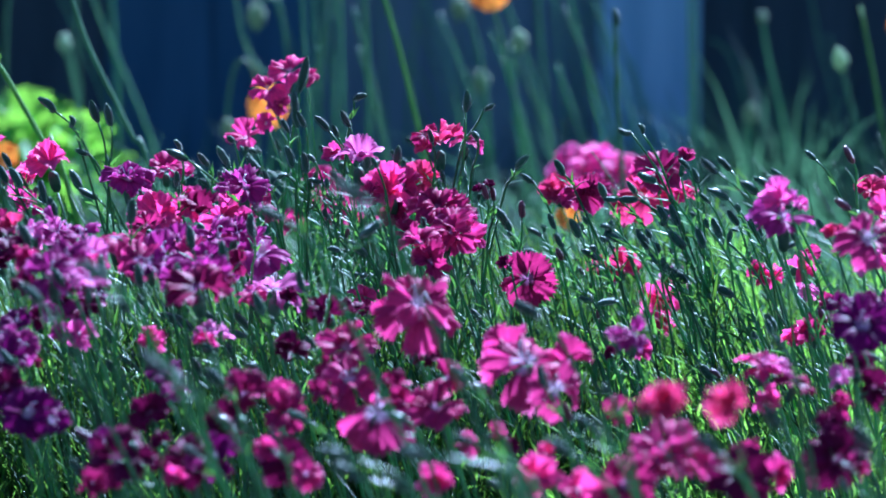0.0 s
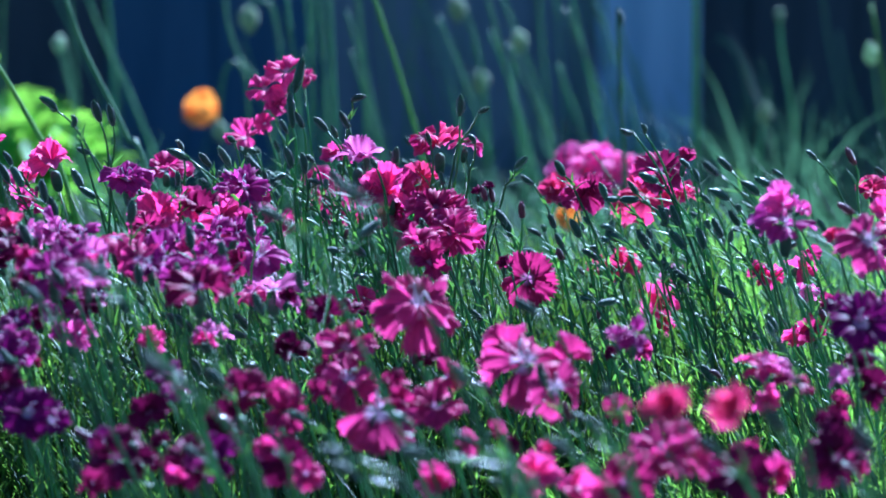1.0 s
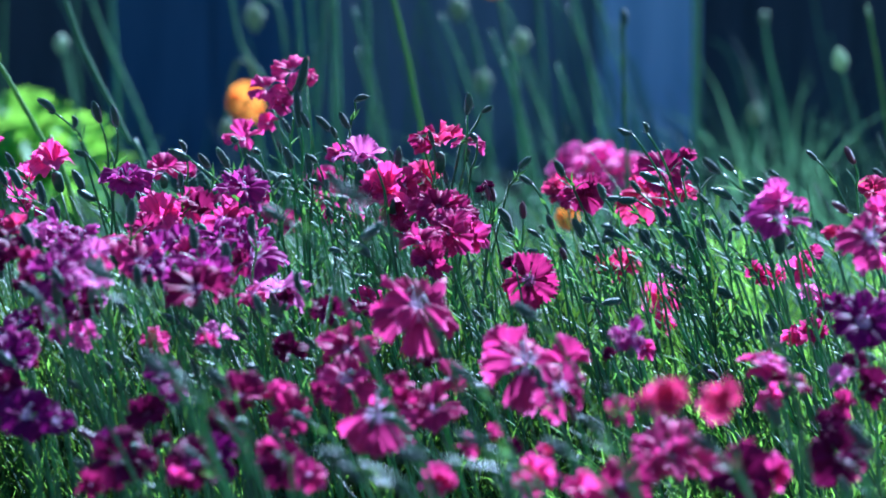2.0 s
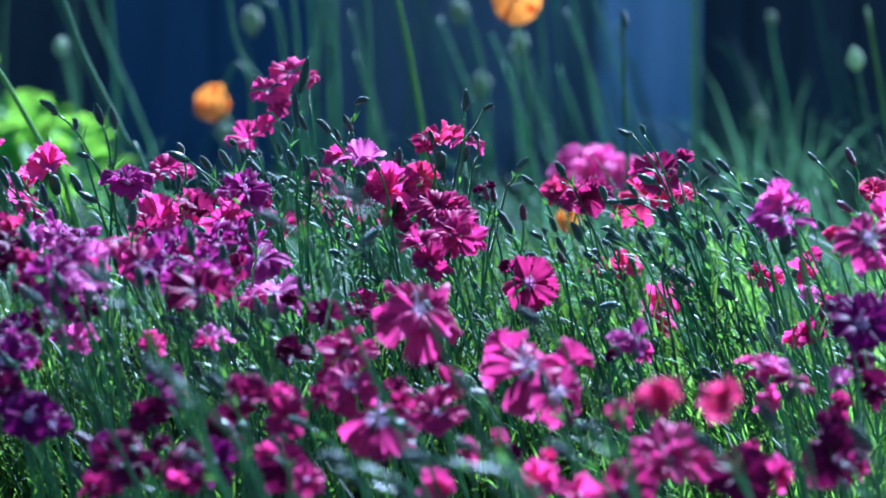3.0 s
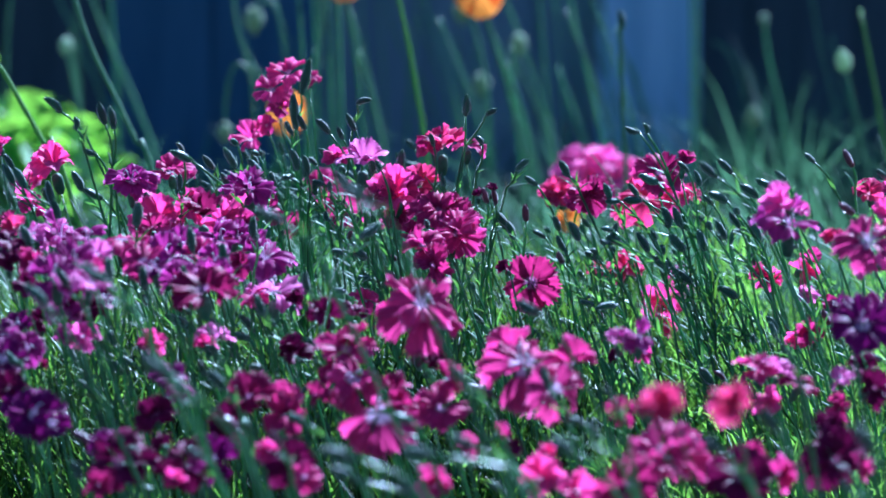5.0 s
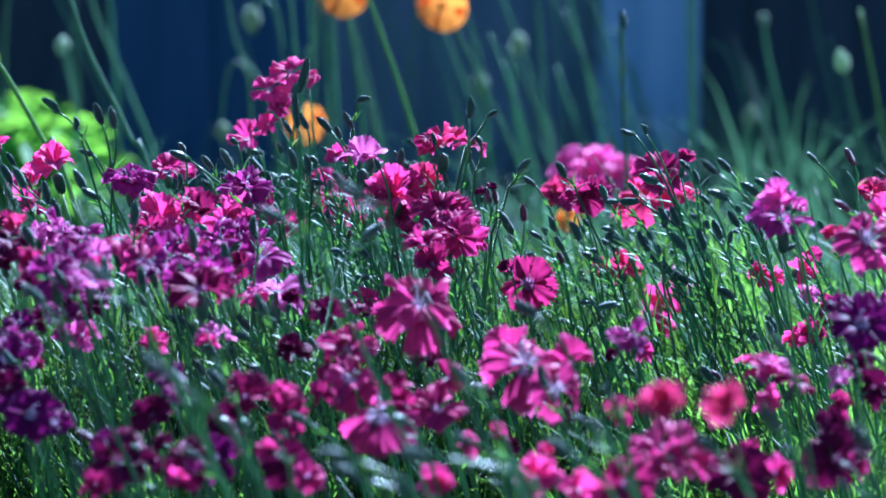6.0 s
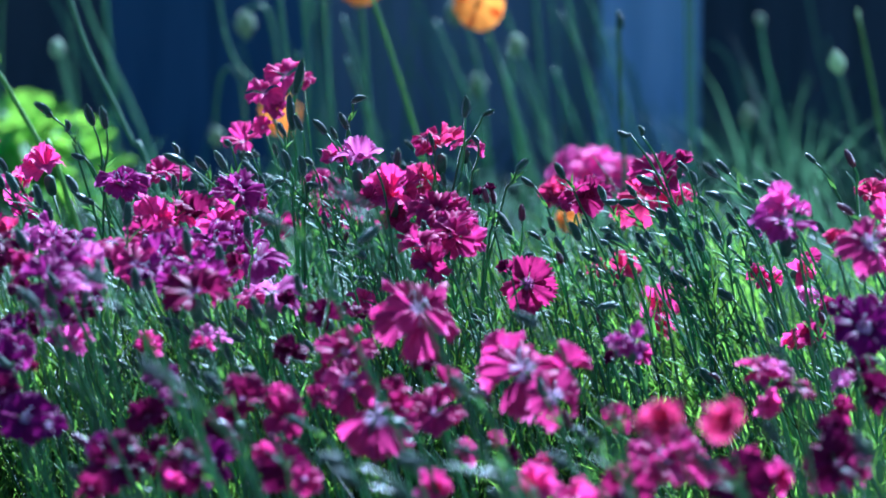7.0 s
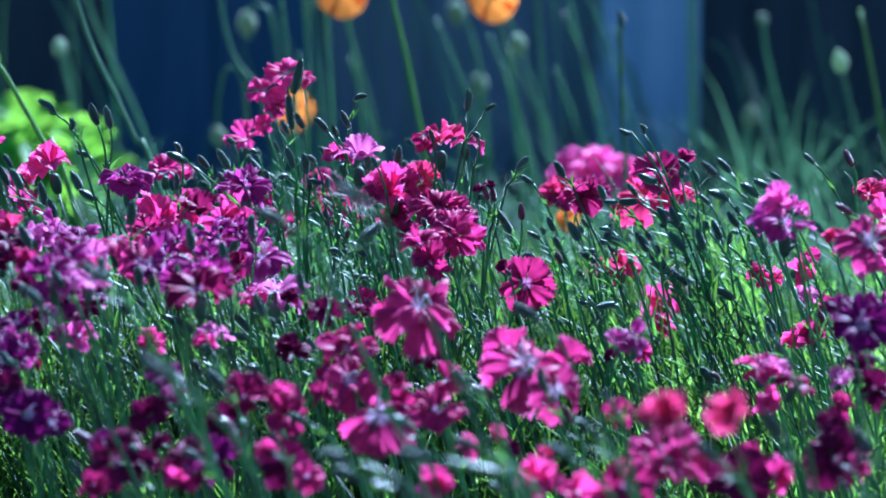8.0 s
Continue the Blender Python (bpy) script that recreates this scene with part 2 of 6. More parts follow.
def petal_mesh(kind, colour):
    """A wedge-shaped petal with a narrow claw, a folded midrib and a sharply toothed, ruffled rim, lying along +y."""
    r = random.Random(100 + kind)
    rows, cols = 7, 19
    verts, faces = [], []
    ph, ph2 = r.uniform(0, 6), r.uniform(0, 6)
    deep = r.uniform(0.08, 0.15) * (0.55 if colour in ("pink", "magenta", "rose", "candy") else 1.0)
    half = radians(r.uniform(31, 42)) * (0.74 if colour == "dusty" else 1.0)
    fold, curl, skew = r.uniform(-0.22, 0.34), r.uniform(-0.42, 0.16), r.uniform(-0.30, 0.30)
    wave = r.uniform(0.10, 0.20)
    for i in range(rows + 1):
        u = i / rows
        for j in range(cols):
            v = -1 + 2 * j / (cols - 1)
            open_ = 0.68 + 0.32 * min(1, max(0, (u - 0.05) / 0.5)) ** 0.9
            th = v * half * open_
            rad = u * (1 - 0.12 * v * v * u)
            if i == rows:
                rad -= deep * (j % 2) * (0.5 + 0.8 * r.random()) - 0.04 * r.random()
            ruff = wave * u * u * math.sin(4.5 * v + ph) + 0.07 * u ** 3 * math.sin(12 * v + ph2)
            lift = 0.12 * math.sin(u * 2.6) + curl * u * u * u + fold * abs(v) ** 1.4 * u + skew * v * u * u
            verts.append(((rad * math.sin(th)) * PETAL_R, rad * math.cos(th) * PETAL_R, (ruff + lift) * PETAL_R))
    for i in range(rows):
        for j in range(cols - 1):
            a = i * cols + j
            faces.append((a, a + 1, a + cols + 1, a + cols))
    return mesh_from("petal", verts, faces, PETAL[colour])


def calyx_mesh(material, length=0.017, r=0.0026, name="calyx"):
    """A slender tube that swells in the middle, mouth at the origin, reaching down -z."""
    pts, rad = [], []
    for i in range(9):
        u = i / 8
        pts.append(Vector((0, 0, -0.0035 - (length - 0.0035) * u)))
        rad.append(r * (0.35 if i == 0 else 0.72 + 0.5 * math.sin(math.pi * (0.15 + 0.75 * u))) * (1 if u < 0.85 else 1 - 2.6 * (u - 0.85)))
    v, f = tube(pts, rad, 8)
    bits = [(v, f)]
    for k in range(4):
        w = k * math.pi / 2
        side = Vector((-math.sin(w), math.cos(w), 0))
        out = Vector((math.cos(w), math.sin(w), 0))
        bits.append(blade(Vector((0, 0, -length)) + out * r * 0.5, side, Vector((0, 0, 1)) + out * 0.16, out * 0.05, length * 0.4, 0.003, 3))
    return mesh_from(name, *join(bits), material)


def bud_mesh(material, kind):
    """A closed ribbed bud along +z from the origin, one unit long, bowed, with short teeth at the tip and bracts at the foot."""
    r = random.Random(40 + kind)
    pts, rad = [], []
    bow = r.uniform(-0.16, 0.16)
    prof = (0.085, 0.130, 0.160, 0.178, 0.188, 0.192, 0.190, 0.178, 0.148, 0.092, 0.012)
    for i, p in enumerate(prof):
        u = i / (len(prof) - 1)
        pts.append(Vector((bow * math.sin(math.pi * u), 0, 0.96 * u)))
        rad.append(p * r.uniform(0.93, 1.07))
    sides = 14
    v, f = tube(pts, rad, sides)
    for i in range(sides, len(v) - sides):
        if i % 2:
            c = pts[i // sides]
            v[i] = c + (v[i] - c) * 0.80
    bits = [(v, f)]
    for k in range(5):
        w = k * 1.257 + r.uniform(-0.2, 0.2)
        out = Vector((math.cos(w), math.sin(w), 0))
        bits.append(blade(pts[7] + out * 0.13, Vector((-math.sin(w), math.cos(w), 0)), Vector((0, 0, 1)) - out * 0.25, out * r.uniform(-0.1, 0.35), r.uniform(0.24, 0.36), 0.10, 3))
    for k in range(4):
        w = k * math.pi / 2 + 0.4
        out = Vector((math.cos(w), math.sin(w), 0))
        side = Vector((-math.sin(w), math.cos(w), 0))
        bits.append(blade(out * 0.06, side, Vector((0, 0, 1)) + out * 0.42, -out * r.uniform(-0.25, 0.3), r.uniform(0.30, 0.55), 0.17, 4))
    return mesh_from("bud", *join(bits), material)


def style_mesh():
    steps = [i / 7 for i in range(8)]
    pts = [Vector((0.0006 + 0.0042 * u ** 1.5, 0.0008 * math.sin(6 * u), 0.0085 * math.sin(2.6 * u))) for u in steps]
    return mesh_from("style", *tube(pts, [0.00044 - 0.00003 * i for i in range(8)], 6), STYLE)


MESHES = {}


def shared(key, make, *args):
    if key not in MESHES:
        MESHES[key] = make(*args)
    return MESHES[key]


SWAYING = []        # (thing, tip, height over its foot)
LABEL = {
    "magenta": "hot magenta garden pink with toothed petals on a thin stem",
    "pink": "bright pink garden pink with finely toothed petals",
    "crimson": "crimson garden pink with toothed petals on a grey-green stem",
    "wine": "deep wine-red garden pink with wavy toothed petals",
    "purple": "purple-magenta garden pink with pale rim and white styles",
    "maroon": "dark maroon garden pink bloom with shade put into its colour",
    "rose": "rose-red garden pink with cupped ruffled petals",
    "violet": "deep violet garden pink bloom with a pale eye",
    "dusty": "dusty magenta garden pink with a pale lilac eye and wavy petals",
    "candy": "candy-pink garden pink in full sun behind the bed",
    "lilac": "pale lilac-pink garden pink with fringed petals",
}


def stem_mesh(foot, via, top, radius, n=9, pairs=2, seed=0):
    r = random.Random(seed)
    pts = curve_points(foot, via, top, n)
    rad = [radius * (1.25 - 0.45 * i / n) for i in range(n + 1)]
    bits = [tube(pts, rad, 6)]
    for k in range(pairs):
        i = int(n * (0.35 + 0.5 * (k + r.random() * 0.6) / pairs))
        d = (pts[i + 1] - pts[i]).normalized()
        w = r.uniform(0, 6.28)
        for s in (-1, 1):
            out = (Vector((math.cos(w), math.sin(w), 0)) * s - d * 0.1).normalized()
            side = d.cross(out).normalized()
            bits.append(blade(pts[i], side, (d * 0.9 + out * 0.5).normalized(), out * 0.35, r.uniform(0.022, 0.05), 0.0017, 4))
    return mesh_from("stem", *join(bits), STEM, leaf=STEM_LEAF, leaf_from=len(bits[0][1]))


def pink(x, y, z, az, el, size, colour, cup=12, lean=(0.05, 0.03), double=None):
    """A garden pink: head at (x, y, z), the bloom facing az degrees from the camera's side and el above level."""
    seed = int(abs(x * 7919 + y * 104729 + z * 1299709) * 1000) % 100000
    r = random.Random(seed)
    fx, fy = x + lean[0], y + lean[1]
    root = tagged(new("pink_flower"), LABEL[colour], "flower", "garden pinks in bloom")
    root.location = (fx, fy, 0)
    a, e = radians(az), radians(el)
    axis = Vector((math.sin(a) * math.cos(e), -math.cos(a) * math.cos(e), math.sin(e)))
    head = Vector((x - fx, y - fy, z))
    turn = axis.to_track_quat("Z", "Y").to_matrix().to_4x4()
    s = size / (2 * PETAL_R)
    place = Matrix.Translation(head) @ turn @ Matrix.Rotation(r.uniform(0, 6.28), 4, "Z") @ Matrix.Diagonal((s, s, s, 1))
    neck = head - axis * 0.017 * s
    low = Vector((0, 0, -0.01))
    via = low.lerp(neck, 0.55) + Vector((lean[0] * 0.22, lean[1] * 0.2, 0.0)) - Vector((axis.x, axis.y, 0)) * 0.012
    mesh_part("stem", stem_mesh(low, via, neck, 0.00078 if y > 1.95 else 0.00066, seed=seed, pairs=5 if y > 1.95 else 0), root)
    mesh_part("calyx", shared("calyx", calyx_mesh, TUBE), root, place)
    layers = [(k, cup, 1.0) for k in range(5)]
    if (size > 0.026 and r.random() < 0.5) if double is None else double:
        layers += [(k + 5.5, cup + 24, 0.74) for k in range(5)]
    for k, open_by, reach in layers:
        k5 = int(k)
        me = shared(("petal", (seed + 3 * k5) % 8, colour), petal_mesh, (seed + 3 * k5) % 8, colour)
        m = place @ Matrix.Rotation(2 * math.pi * k / 5 + r.uniform(-0.12, 0.12), 4, "Z") @ Matrix.Translation((0, 0, 0.0004 * (k5 % 3))) \
            @ Matrix.Rotation(radians(open_by + r.uniform(-20, 20) + (r.choice((45, 60, -30)) if r.random() < 0.16 else 0)), 4, "X") @ Matrix.Rotation(radians(r.uniform(-20, 20)), 4, "Y") \
            @ Matrix.Diagonal((reach * r.uniform(0.85, 1.15), reach * r.uniform(0.86, 1.08), reach, 1))
        mesh_part("petal", me, root, m)
    if cup < 45 and colour in ("purple", "lilac", "violet", "dusty"):
        for w in (0.0, 3.0):
            mesh_part("style", shared("style", style_mesh), root, place @ Matrix.Rotation(w, 4, "Z"), "curling white style")
    SWAYING.append((root, Vector((x, y, z)), z))
    return root


def bud(bx, by, bz, tx, ty, tz, vx, vz, tone="green"):
    """A bud from its base (b) to its tip (t) on a stem that passes (v) on the way down."""
    b, t = Vector((bx, by, bz)), Vector((tx, ty, tz))
    seed = int(abs(bx * 7919 + by * 104729 + bz * 1299709) * 1000) % 100000
    slope = (vx - bx) / max(0.005, bz - vz)
    fx = bx + max(-0.08, min(0.17, slope * bz * 0.6))
    fy = by + 0.02
    root = tagged(new("pink_bud"), "pointed grey-green garden pink bud on a thin stem" if tone == "green" else
                  "maroon-tipped garden pink bud on a thin stem", "flower bud", "garden pink buds")
    root.location = (fx, fy, 0)
    o = Vector((fx, fy, 0))
    d = t - b
    if d.length > 0.015 and by < 2.2:
        d *= 0.015 / d.length
    via = Vector((vx, by + 0.005, vz)) - o
    low = Vector((0, 0, -0.01))
    pts = curve_points(low, low.lerp(via, 0.5) + Vector(((vx - fx) * -0.06, 0, 0)), via, 5)[:-1] + \
        curve_points(via, via.lerp(b - o, 0.5) + Vector((0.0015, 0, 0)), b - o, 4)
    r = random.Random(seed)
    n = len(pts)
    thick = 1.5 if by < 1.72 else 1.0
    bits = [tube(pts, [thick * (0.00095 - 0.00033 * i / n) for i in range(n)], 6)]
    for i in (7,) if by < 2.025 else (2, 3, 4, 5) if bz > 0.370 else (2, 3, 4, 5, 6, 7):
        w = r.uniform(0, 6.28)
        dd = (pts[i + 1] - pts[i]).normalized()
        for s in (-1, 1):
            out = Vector((math.cos(w), math.sin(w), 0)) * s
            bits.append(blade(pts[i], dd.cross(out).normalized(), (dd + out * 0.55).normalized(), out * 0.35 - Vector((0, 0, r.uniform(0.0, 0.35))), r.uniform(0.014, 0.035) if i < 5 else r.uniform(0.007, 0.017), 0.0024 if i < 5 else 0.0021, 5))
    mesh_part("stem", mesh_from("stem", *join(bits), STEM, leaf=STEM_LEAF, leaf_from=len(bits[0][1])), root)
    k = seed % 4
    me = shared(("bud", k, tone), bud_mesh, CALYX if tone == "green" else CALYX_RED, k)
    L = d.length
    mesh_part("bud", me, root, Matrix.Translation(b - o) @ d.to_track_quat("Z", "Y").to_matrix().to_4x4()
              @ Matrix.Rotation(r.uniform(0, 6), 4, "Z") @ Matrix.Diagonal((min(max(L, 0.010), 0.017) * r.uniform(0.84, 1.06), min(max(L, 0.010), 0.017) * r.uniform(0.84, 1.06), L, 1)))
    SWAYING.append((root, t, t.z))
    return root


def blade_field(name, label, category, count, seed, xr, yr, high, width, material, lean, thin_by=None, spread=0.38):
    """A thick stand of narrow leaves on the soil."""
    r = random.Random(seed)
    bits = []
    for _ in range(count):
        y = r.uniform(*yr)
        half = BED
        x = r.uniform(max(xr[0], -half), min(xr[1], half))
        if thin_by and noise.noise((x * thin_by, y * thin_by, seed)) < -0.15:
            continue
        a = r.uniform(0, 6.28)
        side = Vector((math.cos(a), math.sin(a), 0))
        out = Vector((-math.sin(a), math.cos(a), 0))
        up = (Vector((lean + r.gauss(0, spread), r.gauss(0, spread), 1))).normalized()
        L = r.uniform(*high) * (0.75 + 0.5 * r.random())
        bits.append(blade(Vector((x, y, -0.005)), side, up, (out * r.uniform(0.05, 0.7) + Vector((lean * 0.5, 0, -0.25))), L, r.uniform(*width), 4))
    ob = new(name, mesh_from(name, *join(bits), material))
    return tagged(ob, label, category, kind="stuff")


def shoot_field(name, label, count, seed, xr, yr, high, material, lean, leaf=(0.018, 0.042)):
    """Leafy shoots: short stems that carry opposite pairs of narrow leaves up to the tip."""
    r = random.Random(seed)
    bits = []
    for _ in range(count):
        y = r.uniform(*yr)
        half = BED
        x = r.uniform(max(xr[0], -half), min(xr[1], half))
        L = r.uniform(*high) * (1 + 0.25 * noise.noise((x * 9, y * 9, seed)))
        p0 = Vector((x, y, -0.005))
        p2 = Vector((x + L * (lean + r.gauss(0, 0.22)), y + L * r.gauss(0, 0.22), L))
        pts = curve_points(p0, p0.lerp(p2, 0.5) + Vector((r.uniform(-0.01, 0.02), r.gauss(0, 0.01), 0.01)), p2, 6)
        bits.append(tube(pts, [0.0009 - 0.00008 * i for i in range(7)], 4))
        n = int(6 + L * 45)
        w = r.uniform(0, 6.28)
        for k in range(n):
            u = 0.25 + 0.75 * k / (n - 1)
            i = min(5, int(u * 6))
            p = pts[i].lerp(pts[i + 1], u * 6 - i)
            d = (pts[i + 1] - pts[i]).normalized()
            w += 1.57 + r.uniform(-0.3, 0.3)
            for s in (-1, 1):
                out = (Vector((math.cos(w), math.sin(w), 0)) * s)
                up = (d * r.uniform(0.7, 1.5) + out * (0.75 - 0.45 * u)).normalized()
                side = up.cross(Vector((0.1, 0.2, 1))).normalized()
                bits.append(blade(p, side, up, out * r.uniform(-0.1, 0.5) - Vector((0, 0, r.uniform(0, 0.75) ** 1.5)), r.uniform(*leaf), r.uniform(0.0010, 0.0021), 4, 0.3))
    ob = new(name, mesh_from(name, *join(bits), material))
    return tagged(ob, label, "foliage", kind="stuff")


def stem_field(name, label, count, seed, yr, high, lean):
    r = random.Random(seed)
    bits = []
    for _ in range(count):
        y = r.uniform(*yr)
        half = BED
        x = r.uniform(-half, half)
        L = r.uniform(*high)
        p0 = Vector((x, y, -0.005))
        p2 = Vector((x + L * (lean + r.gauss(0, 0.2)), y + L * r.gauss(0, 0.16), L))
        p1 = p0.lerp(p2, 0.5) + Vector((r.uniform(0, 0.02), r.gauss(0, 0.008), 0))
        pts = curve_points(p0, p1, p2, 5)
        bits.append(tube(pts, [0.0007 - 0.00006 * i for i in range(6)], 5))
        for i in (2, 3, 4):
            w = r.uniform(0, 6.28)
            d = (pts[i + 1] - pts[i]).normalized()
            for s in (-1, 1):
                out = Vector((math.cos(w), math.sin(w), 0)) * s
                bits.append(blade(pts[i], d.cross(out).normalized(), (d + out * 0.4).normalized(), out * 0.35, r.uniform(0.02, 0.05), 0.0018, 3))
    ob = new(name, mesh_from(name, *join(bits), BLADE_SHADED))
    return tagged(ob, label, "foliage", kind="stuff")


# ---------------------------------------------------------------- poppies behind the bed
def poppy_petal_mesh(kind):
    r = random.Random(300 + kind)
    rows, cols, R = 6, 11, 0.026
    verts, faces = [], []
    ph = r.uniform(0, 6)
    for i in range(rows + 1):
        u = i / rows
        for j in range(cols):
            v = -1 + 2 * j / (cols - 1)
            th = v * radians(57) * (0.25 + 0.75 * min(1, u * 1.6))
            rad = u * (1 - 0.16 * v * v) + (0.03 * r.uniform(-1, 1) if i == rows else 0)
            z = 0.16 * u * u + 0.08 * u * u * math.sin(4 * v + ph) + 0.04 * u ** 3 * math.sin(11 * v + ph)
            verts.append((rad * math.sin(th) * R, rad * math.cos(th) * R, z * R))
    for i in range(rows):
        for j in range(cols - 1):
            a = i * cols + j
            faces.append((a, a + 1, a + cols + 1, a + cols))
    return mesh_from("petal", verts, faces, POPPY_PETAL)


def heart_mesh():
    """The golden boss of stamens: one fluted cup with a notched rim."""
    pts = [Vector((0, 0, z)) for z in (0.0, 0.003, 0.006, 0.0085, 0.0095, 0.0085, 0.0095)]
    v, f = tube(pts, [0.0015, 0.0034, 0.0052, 0.0060, 0.0048, 0.0030, 0.0008], 22)
    for k in range(22, len(v) - 22):
        if k % 2:
            c = pts[k // 22]
            v[k] = c + (v[k] - c) * 0.78 - Vector((0, 0, 0.0007))
    return mesh_from("heart", v, f, POPPY_HEART)


def poppy(hx, hy, hz, px, pz, size, az, el, stem=None):
    """An orange poppy; its stem stands still up to (px, pz) and its upper stem swings there."""
    root = tagged(new("orange_poppy"), "orange poppy with four silky petals on a long green stem", "flower", "orange poppies")
    stem = stem or POPPY_STEM
    root.location = (px + 0.02, hy, 0)
    o = Vector(root.location)
    piv = Vector((px, hy, pz)) - o
    low = Vector((0, 0, -0.01))
    pts = curve_points(low, low.lerp(piv, 0.5) + Vector((0.004, 0, 0)), piv, 6)
    mesh_part("lower_stem", mesh_from("lower_stem", *tube(pts, [0.0021] * 7, 7), stem), root)
    head = Vector((hx, hy, hz)) - o - piv
    a, e = radians(az), radians(el)
    axis = Vector((math.sin(a) * math.cos(e), -math.cos(a) * math.cos(e), math.sin(e)))
    n = 10
    pts = curve_points(Vector((0, 0, 0)), head * 0.55 + Vector((0.004, 0, 0)), head - axis * 0.004, n)
    up = mesh_part("upper_stem", mesh_from("upper_stem", *tube(pts, [0.0021 - 0.0006 * i / n for i in range(n + 1)], 7), stem), root,
                   Matrix.Translation(piv))
    s = size / 0.052
    place = Matrix.Translation(head) @ axis.to_track_quat("Z", "Y").to_matrix().to_4x4() @ Matrix.Diagonal((s, s, s, 1))
    for k in range(4):
        me = shared(("poppy", k), poppy_petal_mesh, k)
        mesh_part("petal", me, up, place @ Matrix.Rotation(k * math.pi / 2 + 0.3, 4, "Z") @ Matrix.Rotation(radians(14 + 7 * (k % 2)), 4, "X"))
    mesh_part("heart", shared("heart", heart_mesh), up, place @ Matrix.Diagonal((0.7, 0.7, 0.7, 1)), "golden boss of stamens")
    return root, up, piv, head, o


def poppy_bud(points, size, droop, tone="pale"):
    """A poppy stem along the given places (x, z at one depth), with a hairy bud at its end."""
    y = points[0]
    path = [Vector(p) for p in points[1]]
    root = tagged(new("poppy_bud"), "pale green poppy bud on a long stem" if tone in ("pale", "fresh") else
                  "upright dark green poppy seed pod on a long stem", "flower bud", "poppy buds")
    slope = (path[0].x - path[1].x) / max(0.01, path[1].y - path[0].y)
    foot = Vector((path[0].x + max(-0.1, min(0.1, slope * path[0].y * 0.7)), y, 0))
    root.location = foot
    pts = [Vector((0, 0, -0.01))] + [Vector((p.x, y, p.y)) - foot for p in path]
    fine = []
    for i in range(len(pts) - 1):
        p0, p1, p2, p3 = pts[max(i - 1, 0)], pts[i], pts[i + 1], pts[min(i + 2, len(pts) - 1)]
        for k in range(5):
            u = k / 5
            fine.append(0.5 * ((2 * p1) + (p2 - p0) * u + (2 * p0 - 5 * p1 + 4 * p2 - p3) * u * u + (3 * p1 - p0 - 3 * p2 + p3) * u ** 3))
    fine.append(pts[-1])
    n = len(fine)
    mesh_part("stem", mesh_from("stem", *tube(fine, [0.0022 - 0.0007 * i / n for i in range(n)], 7), FRESH_STEM if tone == "fresh" or (tone == "green" and not size) else POPPY_STEM), root)
    if size > 0:
        end = fine[-1]
        d = Vector((0.1, -0.3, -1)).normalized() if droop else (fine[-1] - fine[-3]).normalized()
        prof = (0.25, 0.60, 0.80, 0.85, 0.80, 0.62, 0.36, 0.10)
        ring = [Vector((0, 0, i / 7)) for i in range(8)]
        wide = 0.40 if droop or tone == "pale" else 0.24
        key = ("podbud", wide, tone)
        if key not in MESHES:
            MESHES[key] = mesh_from("bud", *tube(ring, [wide * p for p in prof], 10), CALYX if tone == "green" else POPPY_BUD)
        mesh_part("bud", MESHES[key], root, Matrix.Translation(end) @ d.to_track_quat("Z", "Y").to_matrix().to_4x4() @ Matrix.Diagonal((size, size, size, 1)))
    SWAYING.append((root, Vector((path[-1].x, y, path[-1].y)), path[-1].y))
    return root


def broad_leaf_mesh(kind):
    r = random.Random(500 + kind)
    rows, cols = 8, 7
    verts, faces = [], []
    for i in range(rows + 1):
        u = i / rows
        w = 0.36 * math.sin(math.pi * min(1, u * 0.97 + 0.03)) ** 0.8 * (1 - 0.3 * u)
        lobe = 1 + 0.16 * (i % 2)
        for j in range(cols):
            v = -1 + 2 * j / (cols - 1)
            verts.append((v * w * lobe, u, 0.10 * v * v - 0.22 * u * u + 0.03 * math.sin(7 * u + 5 * v + kind)))
    for i in range(rows):
        for j in range(cols - 1):
            a = i * cols + j
            faces.append((a, a + 1, a + cols + 1, a + cols))
    return mesh_from("leaf", verts, faces, LUSH)


def leafy_plant(x, y, spread, high, count, seed):
    root = tagged(new("leafy_plant"), "sunlit bright green broad-leaved plant behind the bed", "plant")
    root.location = (x, y, 0)
    r = random.Random(seed)
    spots = []
    for k in range(count):
        a, q = r.uniform(0, 6.28), spread * math.sqrt(r.random())
        h = high * (0.5 + 0.5 * r.random()) * (1 - 0.35 * (q / spread) ** 2)
        p = Vector((math.cos(a) * q, math.sin(a) * q, h))
        spots.append((p, a))
        mesh_part("stalk", mesh_from("stalk", *tube(curve_points(Vector((p.x * 0.2, p.y * 0.2, -0.01)), Vector((p.x * 0.5, p.y * 0.5, h * 0.6)), p, 5), [0.0014] * 6, 5), POPPY_STEM), root)
    for p, a in spots:
        k = r.randrange(3)
        s = r.uniform(0.026, 0.058)
        m = Matrix.Translation(p) @ Matrix.Rotation(a - math.pi / 2 + r.uniform(-0.6, 0.6), 4, "Z") @ Matrix.Rotation(radians(r.uniform(-50, 60)), 4, "X") \
            @ Matrix.Rotation(radians(r.uniform(-50, 50)), 4, "Y") @ Matrix.Diagonal((s, s, s, 1))
        mesh_part("leaf", shared(("broad", k), broad_leaf_mesh, k), root, m)


FENCE_Y = 4.7
POST_X, POST_W = 0.264, 0.126
ground()
fence()
fence_post()


